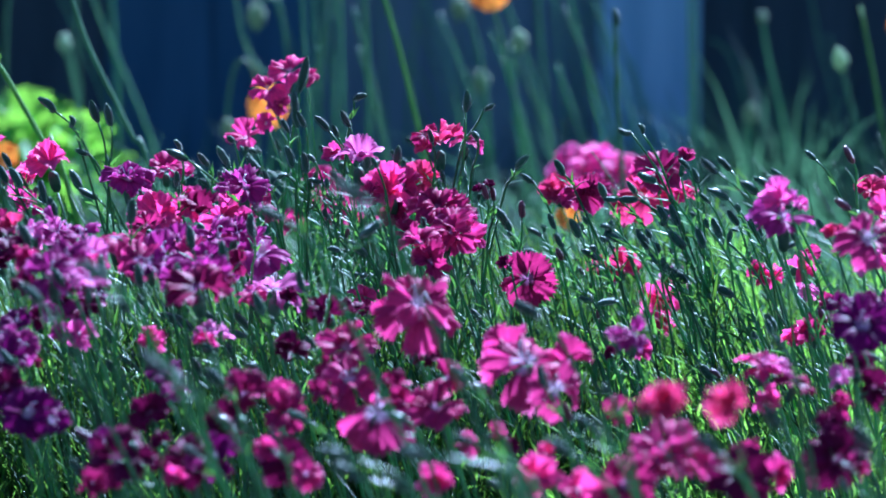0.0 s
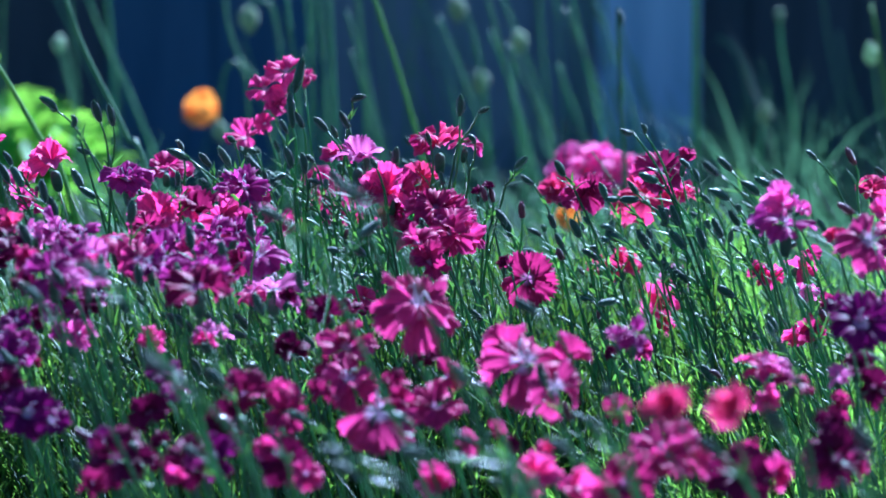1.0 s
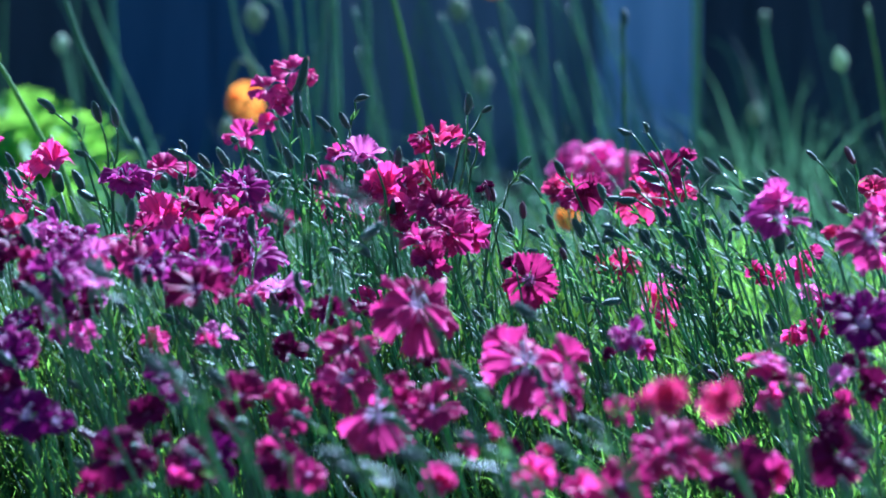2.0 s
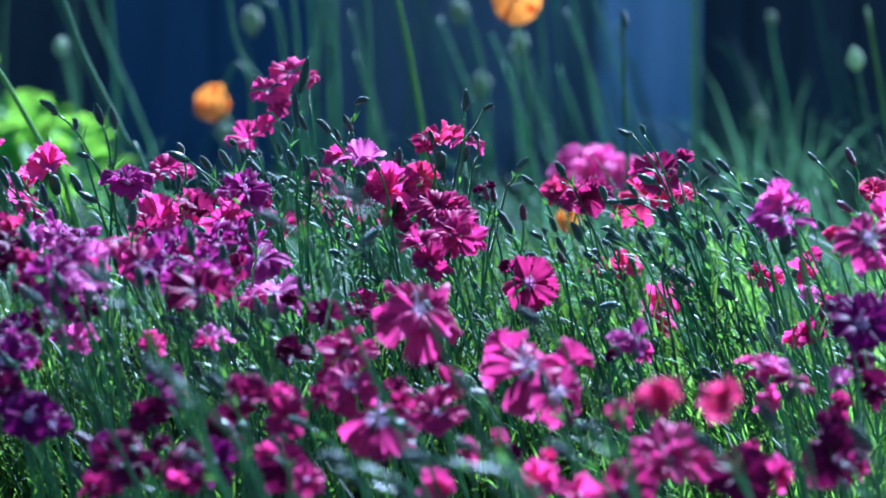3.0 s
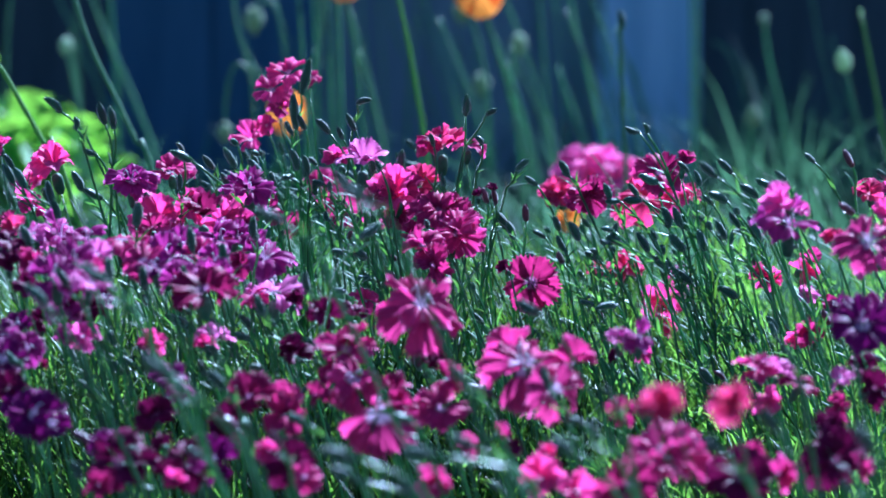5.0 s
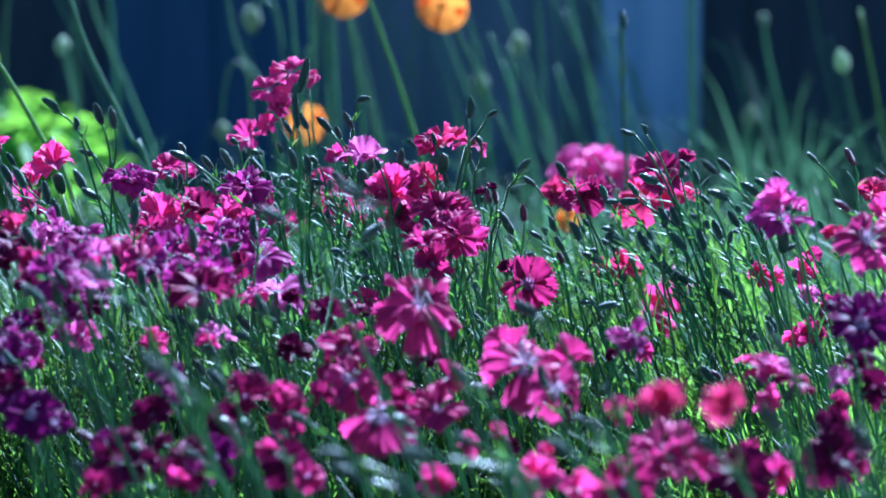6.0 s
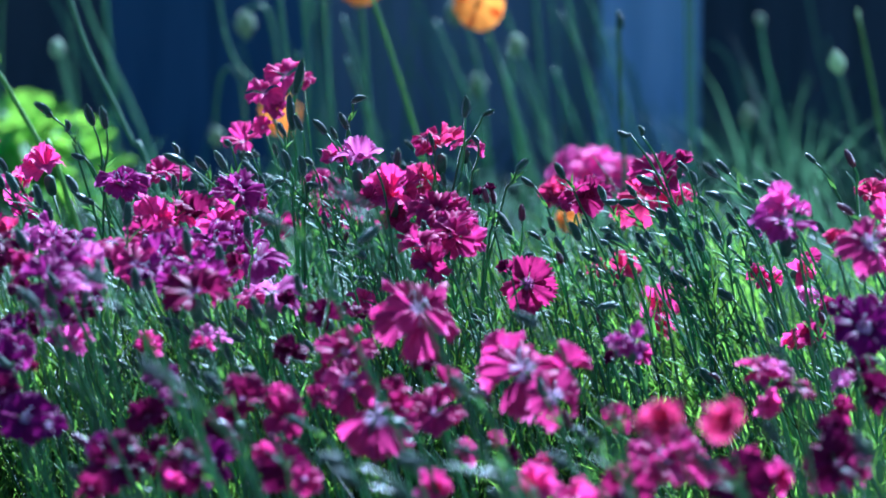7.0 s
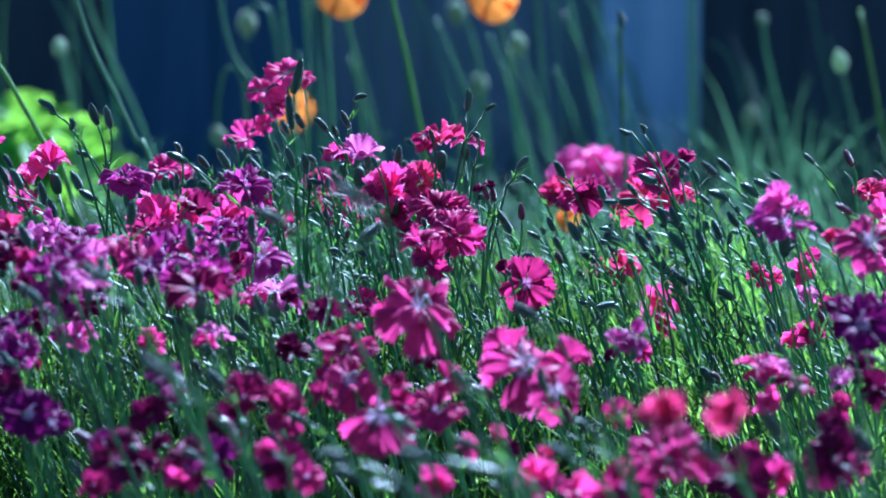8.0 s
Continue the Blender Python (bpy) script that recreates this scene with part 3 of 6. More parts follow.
# Mixing the dark and bright greens puts the bed's shade and sun into colour.
shoot_field("pink_foliage", "low leafy grey-green shoots of the garden pinks", 384, 11, (-1, 1), (1.3, 1.95), (0.09, 0.17), BLADE_SHADED, -0.1)
shoot_field("pink_foliage", "dense leafy grey-green shoots of the garden pinks", 430, 15, (-0.02, 0.2), (2.14, 2.5), (0.15, 0.28), BLADE_SHADED, -0.25)
shoot_field("pink_foliage", "leafy grey-green shoots of the garden pinks in a sunny gap", 170, 25, (0.2, 1), (2.14, 2.5), (0.15, 0.27), BLADE_SHADED, -0.25)
shoot_field("pink_foliage", "fresh green shoots with the sun of a gap put into their colour", 430, 26, (0.17, 1), (2.2, 2.55), (0.13, 0.235), BLADE_SUNLIT, -0.2)
shoot_field("pink_foliage", "low leafy shoots at the back of the garden pinks", 480, 21, (-0.02, 1), (2.3, 2.85), (0.08, 0.21), BLADE_SHADED, -0.15)
shoot_field("pink_foliage", "tall dense leafy shoots behind the purple blooms", 1000, 19, (-1, 0.0), (2.06, 2.32), (0.19, 0.28), BLADE_SHADED, -0.12)
shoot_field("pink_foliage", "low leafy shoots at the back of the bed", 416, 20, (-1, -0.02), (2.3, 2.85), (0.08, 0.20), BLADE_SHADED, -0.15)
shoot_field("pink_foliage", "yellow-green shoots among the garden pinks, sunlight put into their colour", 400, 18, (0.15, 1), (2.15, 2.6), (0.12, 0.27), BLADE_SUNLIT, -0.15)
shoot_field("pink_foliage", "yellow-green young shoots low in the bed, coloured as if sunlit", 620, 31, (-0.05, 1), (1.98, 2.3), (0.10, 0.215), BLADE_SUNLIT, -0.15)
shoot_field("pink_foliage", "a few young shoots under the purple blooms, coloured as if sunlit", 420, 32, (-1, -0.04), (1.98, 2.2), (0.15, 0.25), BLADE_SUNLIT, -0.12)
blade_field("grass", "fresh green sunlit grass blades among the pinks", "grass", 1500, 12, (0.11, 1), (2.0, 2.9), (0.08, 0.24), (0.0011, 0.0024), BLADE_SUNLIT, -0.18, 5, 0.27)
blade_field("grass", "scattered sunlit grass blades among the purple pinks", "grass", 520, 23, (-1, 0.05), (1.9, 2.9), (0.08, 0.22), (0.0012, 0.0026), BLADE_SUNLIT, -0.12, 5, 0.25)
blade_field("grass", "broad upright yellow-green grass blades under the purple pinks", "grass", 420, 41, (-0.28, 0.02), (1.97, 2.2), (0.215, 0.275), (0.0018, 0.0032), BLADE_SUNLIT, -0.06, None, 0.10)
stem_field("pink_stems", "thicket of thin leaning grey-green flower stems", 144, 13, (1.9, 2.75), (0.19, 0.30), -0.32)
stem_field("pink_stems", "tall thin grey-green stems at the back of the bed", 130, 27, (2.3, 2.7), (0.25, 0.335), -0.22)
blade_field("far_foliage", "dim green leaves at the foot of the poppies", "foliage", 5130, 14, (-1, 1), (2.85, 4.2), (0.10, 0.20), (0.006, 0.014), DIM_LEAF, -0.08)
blade_field("far_grass", "tall blurred green leaves of the poppies before the fence", "foliage", 380, 16, (0.16, 1), (3.3, 4.4), (0.15, 0.27), (0.002, 0.0042), DIM_LEAF, -0.12, None, 0.09)
blade_field("far_grass", "hazy clump of poppy leaves against the dark fence", "foliage", 64, 34, (0.335, 0.405), (3.75, 4.15), (0.25, 0.32), (0.003, 0.0065), DIM_LEAF, 0.0, None, 0.035)
blade_field("far_grass", "loose dim green leaves of the poppies before the fence", "foliage", 675, 17, (-1, 0.3), (2.85, 3.9), (0.13, 0.25), (0.0025, 0.006), DIM_LEAF, -0.1, None, 0.13)


# ---------------------------------------------------------------- the pinks in bloom: place, facing, size, colour
pink(-0.278, 2.200, 0.372, 20, 50, 0.0152, "pink", 40, (0.032, 0.023), False)
pink(-0.254, 2.180, 0.350, -30, 44, 0.0314, "pink", 40, (0.038, 0.026), False)
pink(-0.242, 2.170, 0.363, -14, 56, 0.0367, "pink", 52, (0.051, -0.006), False)
pink(-0.252, 2.160, 0.340, -20, 0, 0.0193, "magenta", 40, (0.021, 0.040), False)
pink(-0.276, 2.250, 0.344, -20, 40, 0.0130, "magenta", 40, (0.033, 0.004), False)
pink(-0.189, 2.120, 0.362, -5, 64, 0.0345, "purple", 6, (0.070, 0.018), True)
pink(-0.169, 2.100, 0.342, 8, 38, 0.0408, "pink", 50, (0.062, 0.019), False)
pink(-0.172, 2.120, 0.335, 10, 30, 0.0335, "crimson", 24, (0.052, -0.001), True)
pink(-0.172, 2.200, 0.357, 0, 50, 0.0265, "magenta", 30, (0.052, 0.042), False)
# Wine colour here stands for the shaded back of a petal.
pink(-0.140, 2.050, 0.352, -10, 76, 0.0334, "wine", 82, (0.046, 0.034), False)
pink(-0.133, 2.130, 0.340, 35, 12, 0.0324, "pink", 30, (0.054, -0.006), False)
pink(-0.115, 2.100, 0.362, 5, 62, 0.0349, "purple", 8, (0.058, 0.025), True)
pink(-0.108, 2.140, 0.345, 50, 20, 0.0221, "magenta", 25, (0.035, -0.008), False)
pink(-0.164, 2.240, 0.349, 0, 40, 0.0193, "magenta", 40, (0.063, 0.018), False)
pink(-0.215, 1.980, 0.350, 5, 70, 0.0381, "purple", 4, (0.056, 0.043), False)
pink(-0.224, 2.000, 0.348, -30, 55, 0.0241, "lilac", 20, (0.056, 0.045), False)
pink(-0.180, 1.950, 0.355, -5, 70, 0.0330, "magenta", -22, (0.040, 0.038), False)
pink(-0.237, 1.950, 0.360, 0, 45, 0.0174, "rose", 45, (0.042, 0.046), False)
pink(-0.231, 1.880, 0.365, 0, 70, 0.0221, "maroon", 10, (0.064, -0.004), False)
pink(-0.225, 1.870, 0.359, 20, 40, 0.0123, "crimson", 60, (0.027, 0.003), False)
pink(-0.183, 1.850, 0.362, 30, 35, 0.0194, "lilac", 40, (0.068, 0.016), False)
pink(-0.179, 1.830, 0.359, 30, 20, 0.0143, "magenta", 40, (0.051, 0.008), False)
pink(-0.153, 1.950, 0.344, 0, 66, 0.0363, "purple", 0, (0.045, 0.013), False)
pink(-0.139, 1.970, 0.344, 10, 40, 0.0238, "magenta", 30, (0.038, 0.025), False)
pink(-0.126, 2.020, 0.345, -20, 55, 0.0301, "purple", 20, (0.049, 0.044), False)
pink(-0.117, 2.040, 0.344, 30, 50, 0.0211, "purple", 40, (0.054, 0.046), False)
pink(-0.155, 1.880, 0.351, -20, 70, 0.0221, "violet", 20, (0.063, 0.049), False)
pink(-0.127, 1.850, 0.344, 0, 56, 0.0377, "wine", 14, (0.054, -0.000), False)
pink(-0.137, 1.880, 0.331, -20, 40, 0.0147, "maroon", 40, (0.063, 0.048), False)
pink(-0.123, 1.870, 0.348, 20, 40, 0.0258, "purple", 30, (0.065, 0.024), False)
pink(-0.104, 2.030, 0.332, 0, 72, 0.0391, "purple", 4, (0.056, 0.003), False)
pink(-0.102, 2.050, 0.330, 0, 80, 0.0212, "lilac", 40, (0.062, 0.024), False)
pink(-0.094, 2.000, 0.318, 5, 78, 0.0385, "lilac", 2, (0.034, -0.006), False)
pink(-0.106, 1.990, 0.318, -20, 70, 0.0193, "magenta", -15, (0.063, 0.049), False)
pink(-0.085, 1.980, 0.316, 20, 40, 0.0171, "maroon", 66, (0.024, 0.038), False)
pink(-0.199, 1.810, 0.357, 0, 62, 0.0315, "purple", 8, (0.041, -0.001), False)
pink(-0.204, 1.962, 0.324, 10, 68, 0.0350, "purple", 4, (0.035, 0.036), False)
pink(-0.217, 1.955, 0.317, -20, 40, 0.0236, "violet", 30, (0.064, -0.007), False)
pink(-0.194, 1.899, 0.325, 10, 40, 0.0262, "maroon", 30, (0.051, -0.007), False)
pink(-0.217, 1.899, 0.318, 0, 50, 0.0187, "maroon", 50, (0.056, 0.010), False)
pink(-0.213, 1.830, 0.348, -30, 40, 0.0215, "maroon", 40, (0.064, 0.049), False)
pink(-0.233, 1.870, 0.352, 0, 40, 0.0185, "maroon", 40, (0.045, 0.050), False)
pink(-0.218, 1.825, 0.318, 25, 35, 0.0234, "purple", 20, (0.035, -0.005), False)
pink(-0.226, 1.812, 0.315, 10, 30, 0.0261, "violet", 12, (0.050, -0.008), False)
pink(-0.227, 1.825, 0.323, 0, 60, 0.0171, "purple", 20, (0.030, 0.014), False)
pink(-0.210, 1.825, 0.309, 20, 30, 0.0086, "wine", 60, (0.051, -0.001), False)
pink(-0.193, 1.880, 0.314, 10, 30, 0.0188, "candy", 40, (0.022, 0.042), False)
pink(-0.156, 1.887, 0.311, 20, 15, 0.0201, "magenta", 50, (0.036, 0.048), False)
pink(-0.139, 1.775, 0.314, 10, 55, 0.0200, "violet", 20, (0.065, 0.013), False)
pink(-0.135, 1.775, 0.306, 0, 70, 0.0156, "purple", 10, (0.043, 0.021), False)
pink(-0.122, 1.899, 0.310, 0, 72, 0.0229, "lilac", 10, (0.052, 0.026), False)
pink(-0.126, 1.887, 0.309, -20, 50, 0.0151, "magenta", 50, (0.048, 0.027), False)
pink(-0.206, 1.763, 0.295, 10, 48, 0.0331, "violet", 6, (0.067, 0.020), False)
pink(-0.217, 1.775, 0.297, -10, 40, 0.0195, "violet", 30, (0.042, 0.033), False)
pink(-0.194, 1.750, 0.295, 30, 30, 0.0192, "violet", 20, (0.032, 0.008), False)
pink(-0.220, 1.788, 0.305, 0, 30, 0.0196, "maroon", 30, (0.069, 0.021), False)
pink(-0.148, 1.788, 0.291, 0, 40, 0.0235, "maroon", 24, (0.047, -0.009), False)
pink(-0.157, 1.701, 0.286, -5, 36, 0.0341, "maroon", 10, (0.041, 0.025), False)
pink(-0.165, 1.719, 0.291, -20, 40, 0.0178, "violet", 40, (0.021, 0.027), False)
pink(-0.145, 1.701, 0.285, 30, 30, 0.0213, "maroon", 30, (0.052, -0.006), False)
pink(-0.167, 1.682, 0.279, 0, 20, 0.0184, "wine", 45, (0.051, 0.018), False)
pink(-0.123, 1.700, 0.285, 8, 30, 0.0277, "maroon", 14, (0.054, 0.011), False)
pink(-0.127, 1.690, 0.281, -10, 20, 0.0143, "magenta", 50, (0.055, 0.034), False)
pink(-0.119, 1.690, 0.288, 0, 50, 0.0116, "purple", 30, (0.021, -0.006), False)
pink(-0.122, 1.726, 0.287, 0, 50, 0.0162, "maroon", 40, (0.054, 0.048), False)
pink(-0.110, 1.719, 0.284, 30, 20, 0.0269, "violet", 30, (0.033, 0.017), False)
pink(-0.138, 1.738, 0.287, -20, 30, 0.0136, "maroon", 50, (0.050, 0.009), False)
pink(-0.099, 1.760, 0.306, 15, 30, 0.0265, "wine", 40, (0.038, 0.009), False)
pink(-0.105, 1.757, 0.293, -25, 5, 0.0286, "maroon", 48, (0.038, 0.026), False)
pink(-0.077, 1.763, 0.295, -20, 40, 0.0290, "crimson", 30, (0.035, 0.013), False)
pink(-0.081, 1.775, 0.302, 20, 60, 0.0222, "magenta", 40, (0.059, -0.008), False)
pink(-0.075, 1.700, 0.286, 0, 22, 0.0277, "maroon", 24, (0.048, 0.034), False)
pink(-0.083, 1.700, 0.292, -20, 30, 0.0160, "magenta", 45, (0.036, 0.003), False)
pink(-0.065, 1.680, 0.284, 20, 20, 0.0189, "magenta", 40, (0.060, 0.004), False)
pink(-0.081, 1.887, 0.304, 0, 30, 0.0216, "maroon", 46, (0.029, 0.016), False)
pink(-0.007, 1.862, 0.306, 10, 40, 0.0181, "maroon", 50, (0.055, -0.004), False)
pink(-0.060, 1.887, 0.325, -10, 40, 0.0260, "maroon", 40, (0.036, 0.010), False)
pink(-0.049, 1.830, 0.317, 8, 60, 0.0332, "magenta", 12, (0.062, 0.016), False)
pink(-0.047, 1.800, 0.305, 5, 58, 0.0350, "dusty", -4, (0.063, 0.000), True)
pink(-0.057, 1.825, 0.307, -40, 30, 0.0194, "crimson", 40, (0.037, 0.029), False)
pink(-0.048, 1.950, 0.314, 0, 70, 0.0235, "maroon", 20, (0.064, 0.017), False)
pink(-0.032, 1.763, 0.298, 4, 62, 0.0472, "dusty", -22, (0.031, -0.003), False)
pink(-0.004, 1.788, 0.294, 15, 40, 0.0314, "magenta", 14, (0.046, 0.001), False)
pink(0.002, 1.800, 0.308, 20, 30, 0.0226, "crimson", 40, (0.060, 0.040), False)
pink(-0.020, 1.781, 0.298, 10, 50, 0.0190, "crimson", 40, (0.029, 0.007), False)
pink(-0.012, 1.840, 0.338, 4, 52, 0.0507, "dusty", -6, (0.060, 0.029), True)
pink(-0.028, 1.862, 0.330, -40, 20, 0.0198, "magenta", 30, (0.060, 0.011), False)
pink(-0.045, 2.100, 0.296, 0, 20, 0.0217, "pink", 50, (0.026, 0.008), False)
pink(0.042, 1.800, 0.316, -6, 50, 0.0482, "dusty", -14, (0.060, 0.006), False)
pink(0.063, 1.800, 0.315, 25, 45, 0.0307, "magenta", 10, (0.037, 0.015), False)
pink(0.035, 1.837, 0.317, -15, 48, 0.0302, "magenta", 16, (0.041, 0.015), False)
pink(0.056, 1.763, 0.310, 12, 40, 0.0345, "dusty", 0, (0.066, -0.001), False)
pink(0.012, 1.750, 0.284, -10, 45, 0.0156, "magenta", 45, (0.020, 0.047), False)
pink(0.025, 1.750, 0.290, 30, 30, 0.0143, "magenta", 55, (0.064, 0.049), False)
pink(0.034, 1.738, 0.286, 0, 40, 0.0125, "maroon", 50, (0.042, 0.047), False)
pink(-0.003, 1.670, 0.282, 10, 20, 0.0238, "magenta", 42, (0.066, 0.003), False)
pink(0.050, 1.713, 0.288, 10, 40, 0.0129, "pink", 50, (0.057, 0.040), False)
pink(0.045, 1.670, 0.285, -10, 20, 0.0275, "pink", 38, (0.053, 0.021), False)
pink(0.063, 1.657, 0.283, 10, 20, 0.0249, "pink", 40, (0.034, 0.010), False)
pink(0.108, 1.701, 0.289, 0, 34, 0.0450, "dusty", 4, (0.031, -0.006), True)
pink(0.087, 1.664, 0.283, -10, 26, 0.0352, "crimson", 16, (0.049, 0.007), False)
pink(0.118, 1.713, 0.289, 30, 40, 0.0215, "magenta", 30, (0.061, -0.007), False)
pink(0.096, 1.500, 0.355, -10, 24, 0.0226, "rose", 50, (0.065, 0.032), True)
pink(0.086, 1.490, 0.355, -30, 50, 0.0131, "rose", 46, (0.066, 0.044), False)
pink(0.119, 1.490, 0.357, 0, 20, 0.0219, "rose", 52, (0.065, 0.025), True)
pink(0.088, 1.763, 0.299, 10, 30, 0.0182, "crimson", 40, (0.021, 0.035), False)
pink(0.161, 1.812, 0.311, -20, 60, 0.0238, "magenta", 14, (0.029, 0.008), False)
pink(0.170, 1.812, 0.309, 10, 60, 0.0193, "lilac", 40, (0.053, 0.021), False)
pink(0.179, 1.806, 0.305, 35, 60, 0.0226, "wine", 8, (0.041, 0.046), False)
pink(0.165, 1.800, 0.298, 0, 0, 0.0211, "pink", 62, (0.051, 0.010), False)
pink(0.142, 1.688, 0.282, -10, 26, 0.0362, "maroon", 24, (0.033, 0.042), False)
pink(0.147, 1.701, 0.290, 0, 50, 0.0181, "crimson", 40, (0.044, 0.037), False)
pink(0.158, 1.688, 0.284, 20, 5, 0.0198, "magenta", 60, (0.038, 0.002), False)
pink(0.189, 1.701, 0.288, 5, 26, 0.0352, "maroon", 14, (0.047, 0.039), False)
pink(0.188, 1.713, 0.296, -5, 50, 0.0276, "maroon", 40, (0.029, 0.038), False)
pink(0.196, 1.695, 0.285, 30, 20, 0.0181, "magenta", 50, (0.066, 0.038), False)
pink(0.202, 1.812, 0.306, -10, 60, 0.0162, "lilac", 40, (0.061, -0.010), False)
pink(0.202, 1.800, 0.293, 0, 30, 0.0192, "crimson", 46, (0.051, 0.042), False)
pink(0.218, 1.800, 0.303, 20, 30, 0.0257, "maroon", 30, (0.022, 0.006), False)
pink(0.213, 1.825, 0.308, 0, 50, 0.0194, "maroon", 50, (0.033, 0.022), False)
pink(0.210, 1.790, 0.337, 10, 48, 0.0370, "violet", 8, (0.041, 0.018), False)
pink(0.212, 1.800, 0.336, 0, 44, 0.0271, "violet", 24, (0.059, -0.010), False)
pink(0.227, 1.862, 0.334, 20, 50, 0.0233, "purple", 20, (0.023, -0.002), False)
pink(0.210, 1.874, 0.332, -20, 50, 0.0200, "violet", 30, (0.026, -0.006), False)
pink(0.222, 1.860, 0.370, -8, 50, 0.0390, "dusty", 6, (0.069, 0.041), False)
pink(0.214, 1.950, 0.358, -30, 50, 0.0153, "rose", 40, (0.024, 0.020), False)
pink(0.241, 1.950, 0.369, 15, 40, 0.0244, "pink", 30, (0.036, 0.009), False)
pink(0.237, 1.930, 0.348, 20, 30, 0.0199, "candy", 30, (0.038, 0.029), False)
pink(0.255, 2.120, 0.357, -15, 45, 0.0212, "rose", 36, (0.049, 0.012), False)
pink(0.182, 1.920, 0.382, -28, 24, 0.0253, "candy", 44, (0.030, 0.010), False)
pink(0.185, 1.940, 0.369, -8, 80, 0.0359, "purple", 4, (0.026, 0.023), False)
pink(0.196, 1.970, 0.372, 35, 40, 0.0123, "candy", 44, (0.056, 0.013), False)
pink(0.204, 2.200, 0.295, 0, 8, 0.0214, "pink", 62, (0.024, 0.001), False)
pink(0.197, 2.200, 0.296, -20, 10, 0.0196, "crimson", 60, (0.039, 0.026), False)
pink(0.222, 2.220, 0.295, 5, 20, 0.0292, "pink", 58, (0.059, 0.013), False)
pink(0.231, 2.240, 0.300, 20, 30, 0.0168, "magenta", 60, (0.060, 0.027), False)
pink(0.226, 2.200, 0.284, 10, 10, 0.0190, "lilac", 62, (0.042, 0.012), False)
pink(0.233, 2.160, 0.282, 10, 30, 0.0186, "crimson", 56, (0.045, 0.032), False)
pink(0.212, 2.120, 0.274, -5, 0, 0.0256, "pink", 64, (0.041, 0.032), False)
pink(0.218, 2.100, 0.279, 10, 5, 0.0253, "crimson", 64, (0.043, 0.005), False)
pink(0.150, 2.360, 0.252, -5, 12, 0.0384, "pink", 48, (0.047, 0.032), False)
pink(0.158, 2.380, 0.258, 10, 20, 0.0261, "lilac", 50, (0.024, 0.015), False)
pink(0.146, 2.340, 0.241, 0, 0, 0.0242, "pink", 62, (0.041, 0.043), False)
pink(0.101, 2.300, 0.281, -10, 40, 0.0205, "rose", 36, (0.067, 0.012), False)
pink(0.118, 2.300, 0.282, 5, 40, 0.0277, "rose", 30, (0.065, 0.037), False)
pink(0.098, 1.810, 0.327, 10, 70, 0.0227, "purple", 10, (0.033, 0.018), False)
pink(0.089, 1.810, 0.326, -20, 70, 0.0156, "lilac", 30, (0.026, 0.039), False)
pink(0.110, 1.962, 0.293, 20, 20, 0.0147, "magenta", 55, (0.053, 0.043), False)
pink(0.094, 1.962, 0.289, -10, 30, 0.0129, "maroon", 60, (0.060, 0.030), False)
pink(0.050, 2.100, 0.307, -12, 18, 0.0385, "crimson", 4, (0.057, 0.024), False)
pink(0.038, 2.080, 0.319, -30, 40, 0.0130, "maroon", 66, (0.025, 0.025), False)
pink(-0.002, 2.100, 0.349, 5, 64, 0.0408, "crimson", 4, (0.020, -0.001), True)
pink(0.006, 2.080, 0.338, 10, 46, 0.0365, "magenta", 12, (0.059, -0.007), True)
pink(-0.012, 2.060, 0.335, -20, 40, 0.0297, "magenta", 24, (0.025, -0.004), False)
pink(0.016, 2.100, 0.333, 30, 30, 0.0240, "magenta", 30, (0.064, 0.001), False)
pink(-0.006, 2.050, 0.326, 0, 30, 0.0270, "crimson", 30, (0.021, 0.040), False)
pink(-0.030, 2.140, 0.352, -8, 48, 0.0395, "pink", 52, (0.026, 0.041), True)
pink(-0.023, 2.160, 0.354, 15, 40, 0.0284, "magenta", 44, (0.054, 0.040), False)
pink(-0.012, 2.200, 0.352, 10, 40, 0.0279, "rose", 40, (0.068, 0.025), False)
pink(-0.042, 2.130, 0.352, -20, 30, 0.0183, "crimson", 50, (0.060, -0.008), False)
pink(-0.072, 2.420, 0.310, 0, 36, 0.0394, "crimson", 18, (0.058, 0.021), False)
pink(-0.082, 2.440, 0.317, -10, 40, 0.0267, "magenta", 30, (0.056, -0.004), False)
pink(-0.063, 2.400, 0.306, 0, 30, 0.0263, "magenta", 30, (0.057, 0.046), False)
pink(-0.105, 2.500, 0.279, 0, 30, 0.0258, "crimson", 24, (0.023, 0.009), False)
pink(-0.049, 2.140, 0.373, 6, 72, 0.0355, "lilac", 58, (0.048, 0.040), False)
pink(-0.062, 2.180, 0.368, -20, 45, 0.0249, "magenta", 45, (0.032, 0.001), False)
pink(0.000, 2.180, 0.378, 0, 72, 0.0345, "rose", 16, (0.032, 0.027), False)
pink(-0.010, 2.180, 0.384, -20, 66, 0.0195, "crimson", 10, (0.058, 0.014), False)
pink(0.016, 2.180, 0.379, 20, 66, 0.0225, "magenta", 16, (0.038, 0.014), False)
pink(-0.101, 2.330, 0.404, 10, 58, 0.0307, "pink", 14, (0.038, 0.015), False)
pink(-0.088, 2.330, 0.402, 30, 70, 0.0135, "magenta", 20, (0.024, 0.020), False)
pink(-0.115, 2.330, 0.393, -15, 48, 0.0285, "pink", 18, (0.069, 0.015), False)
pink(-0.108, 2.330, 0.384, 12, 20, 0.0182, "magenta", 36, (0.057, -0.000), False)
pink(-0.115, 2.330, 0.371, -10, 40, 0.0168, "pink", 34, (0.055, 0.035), False)
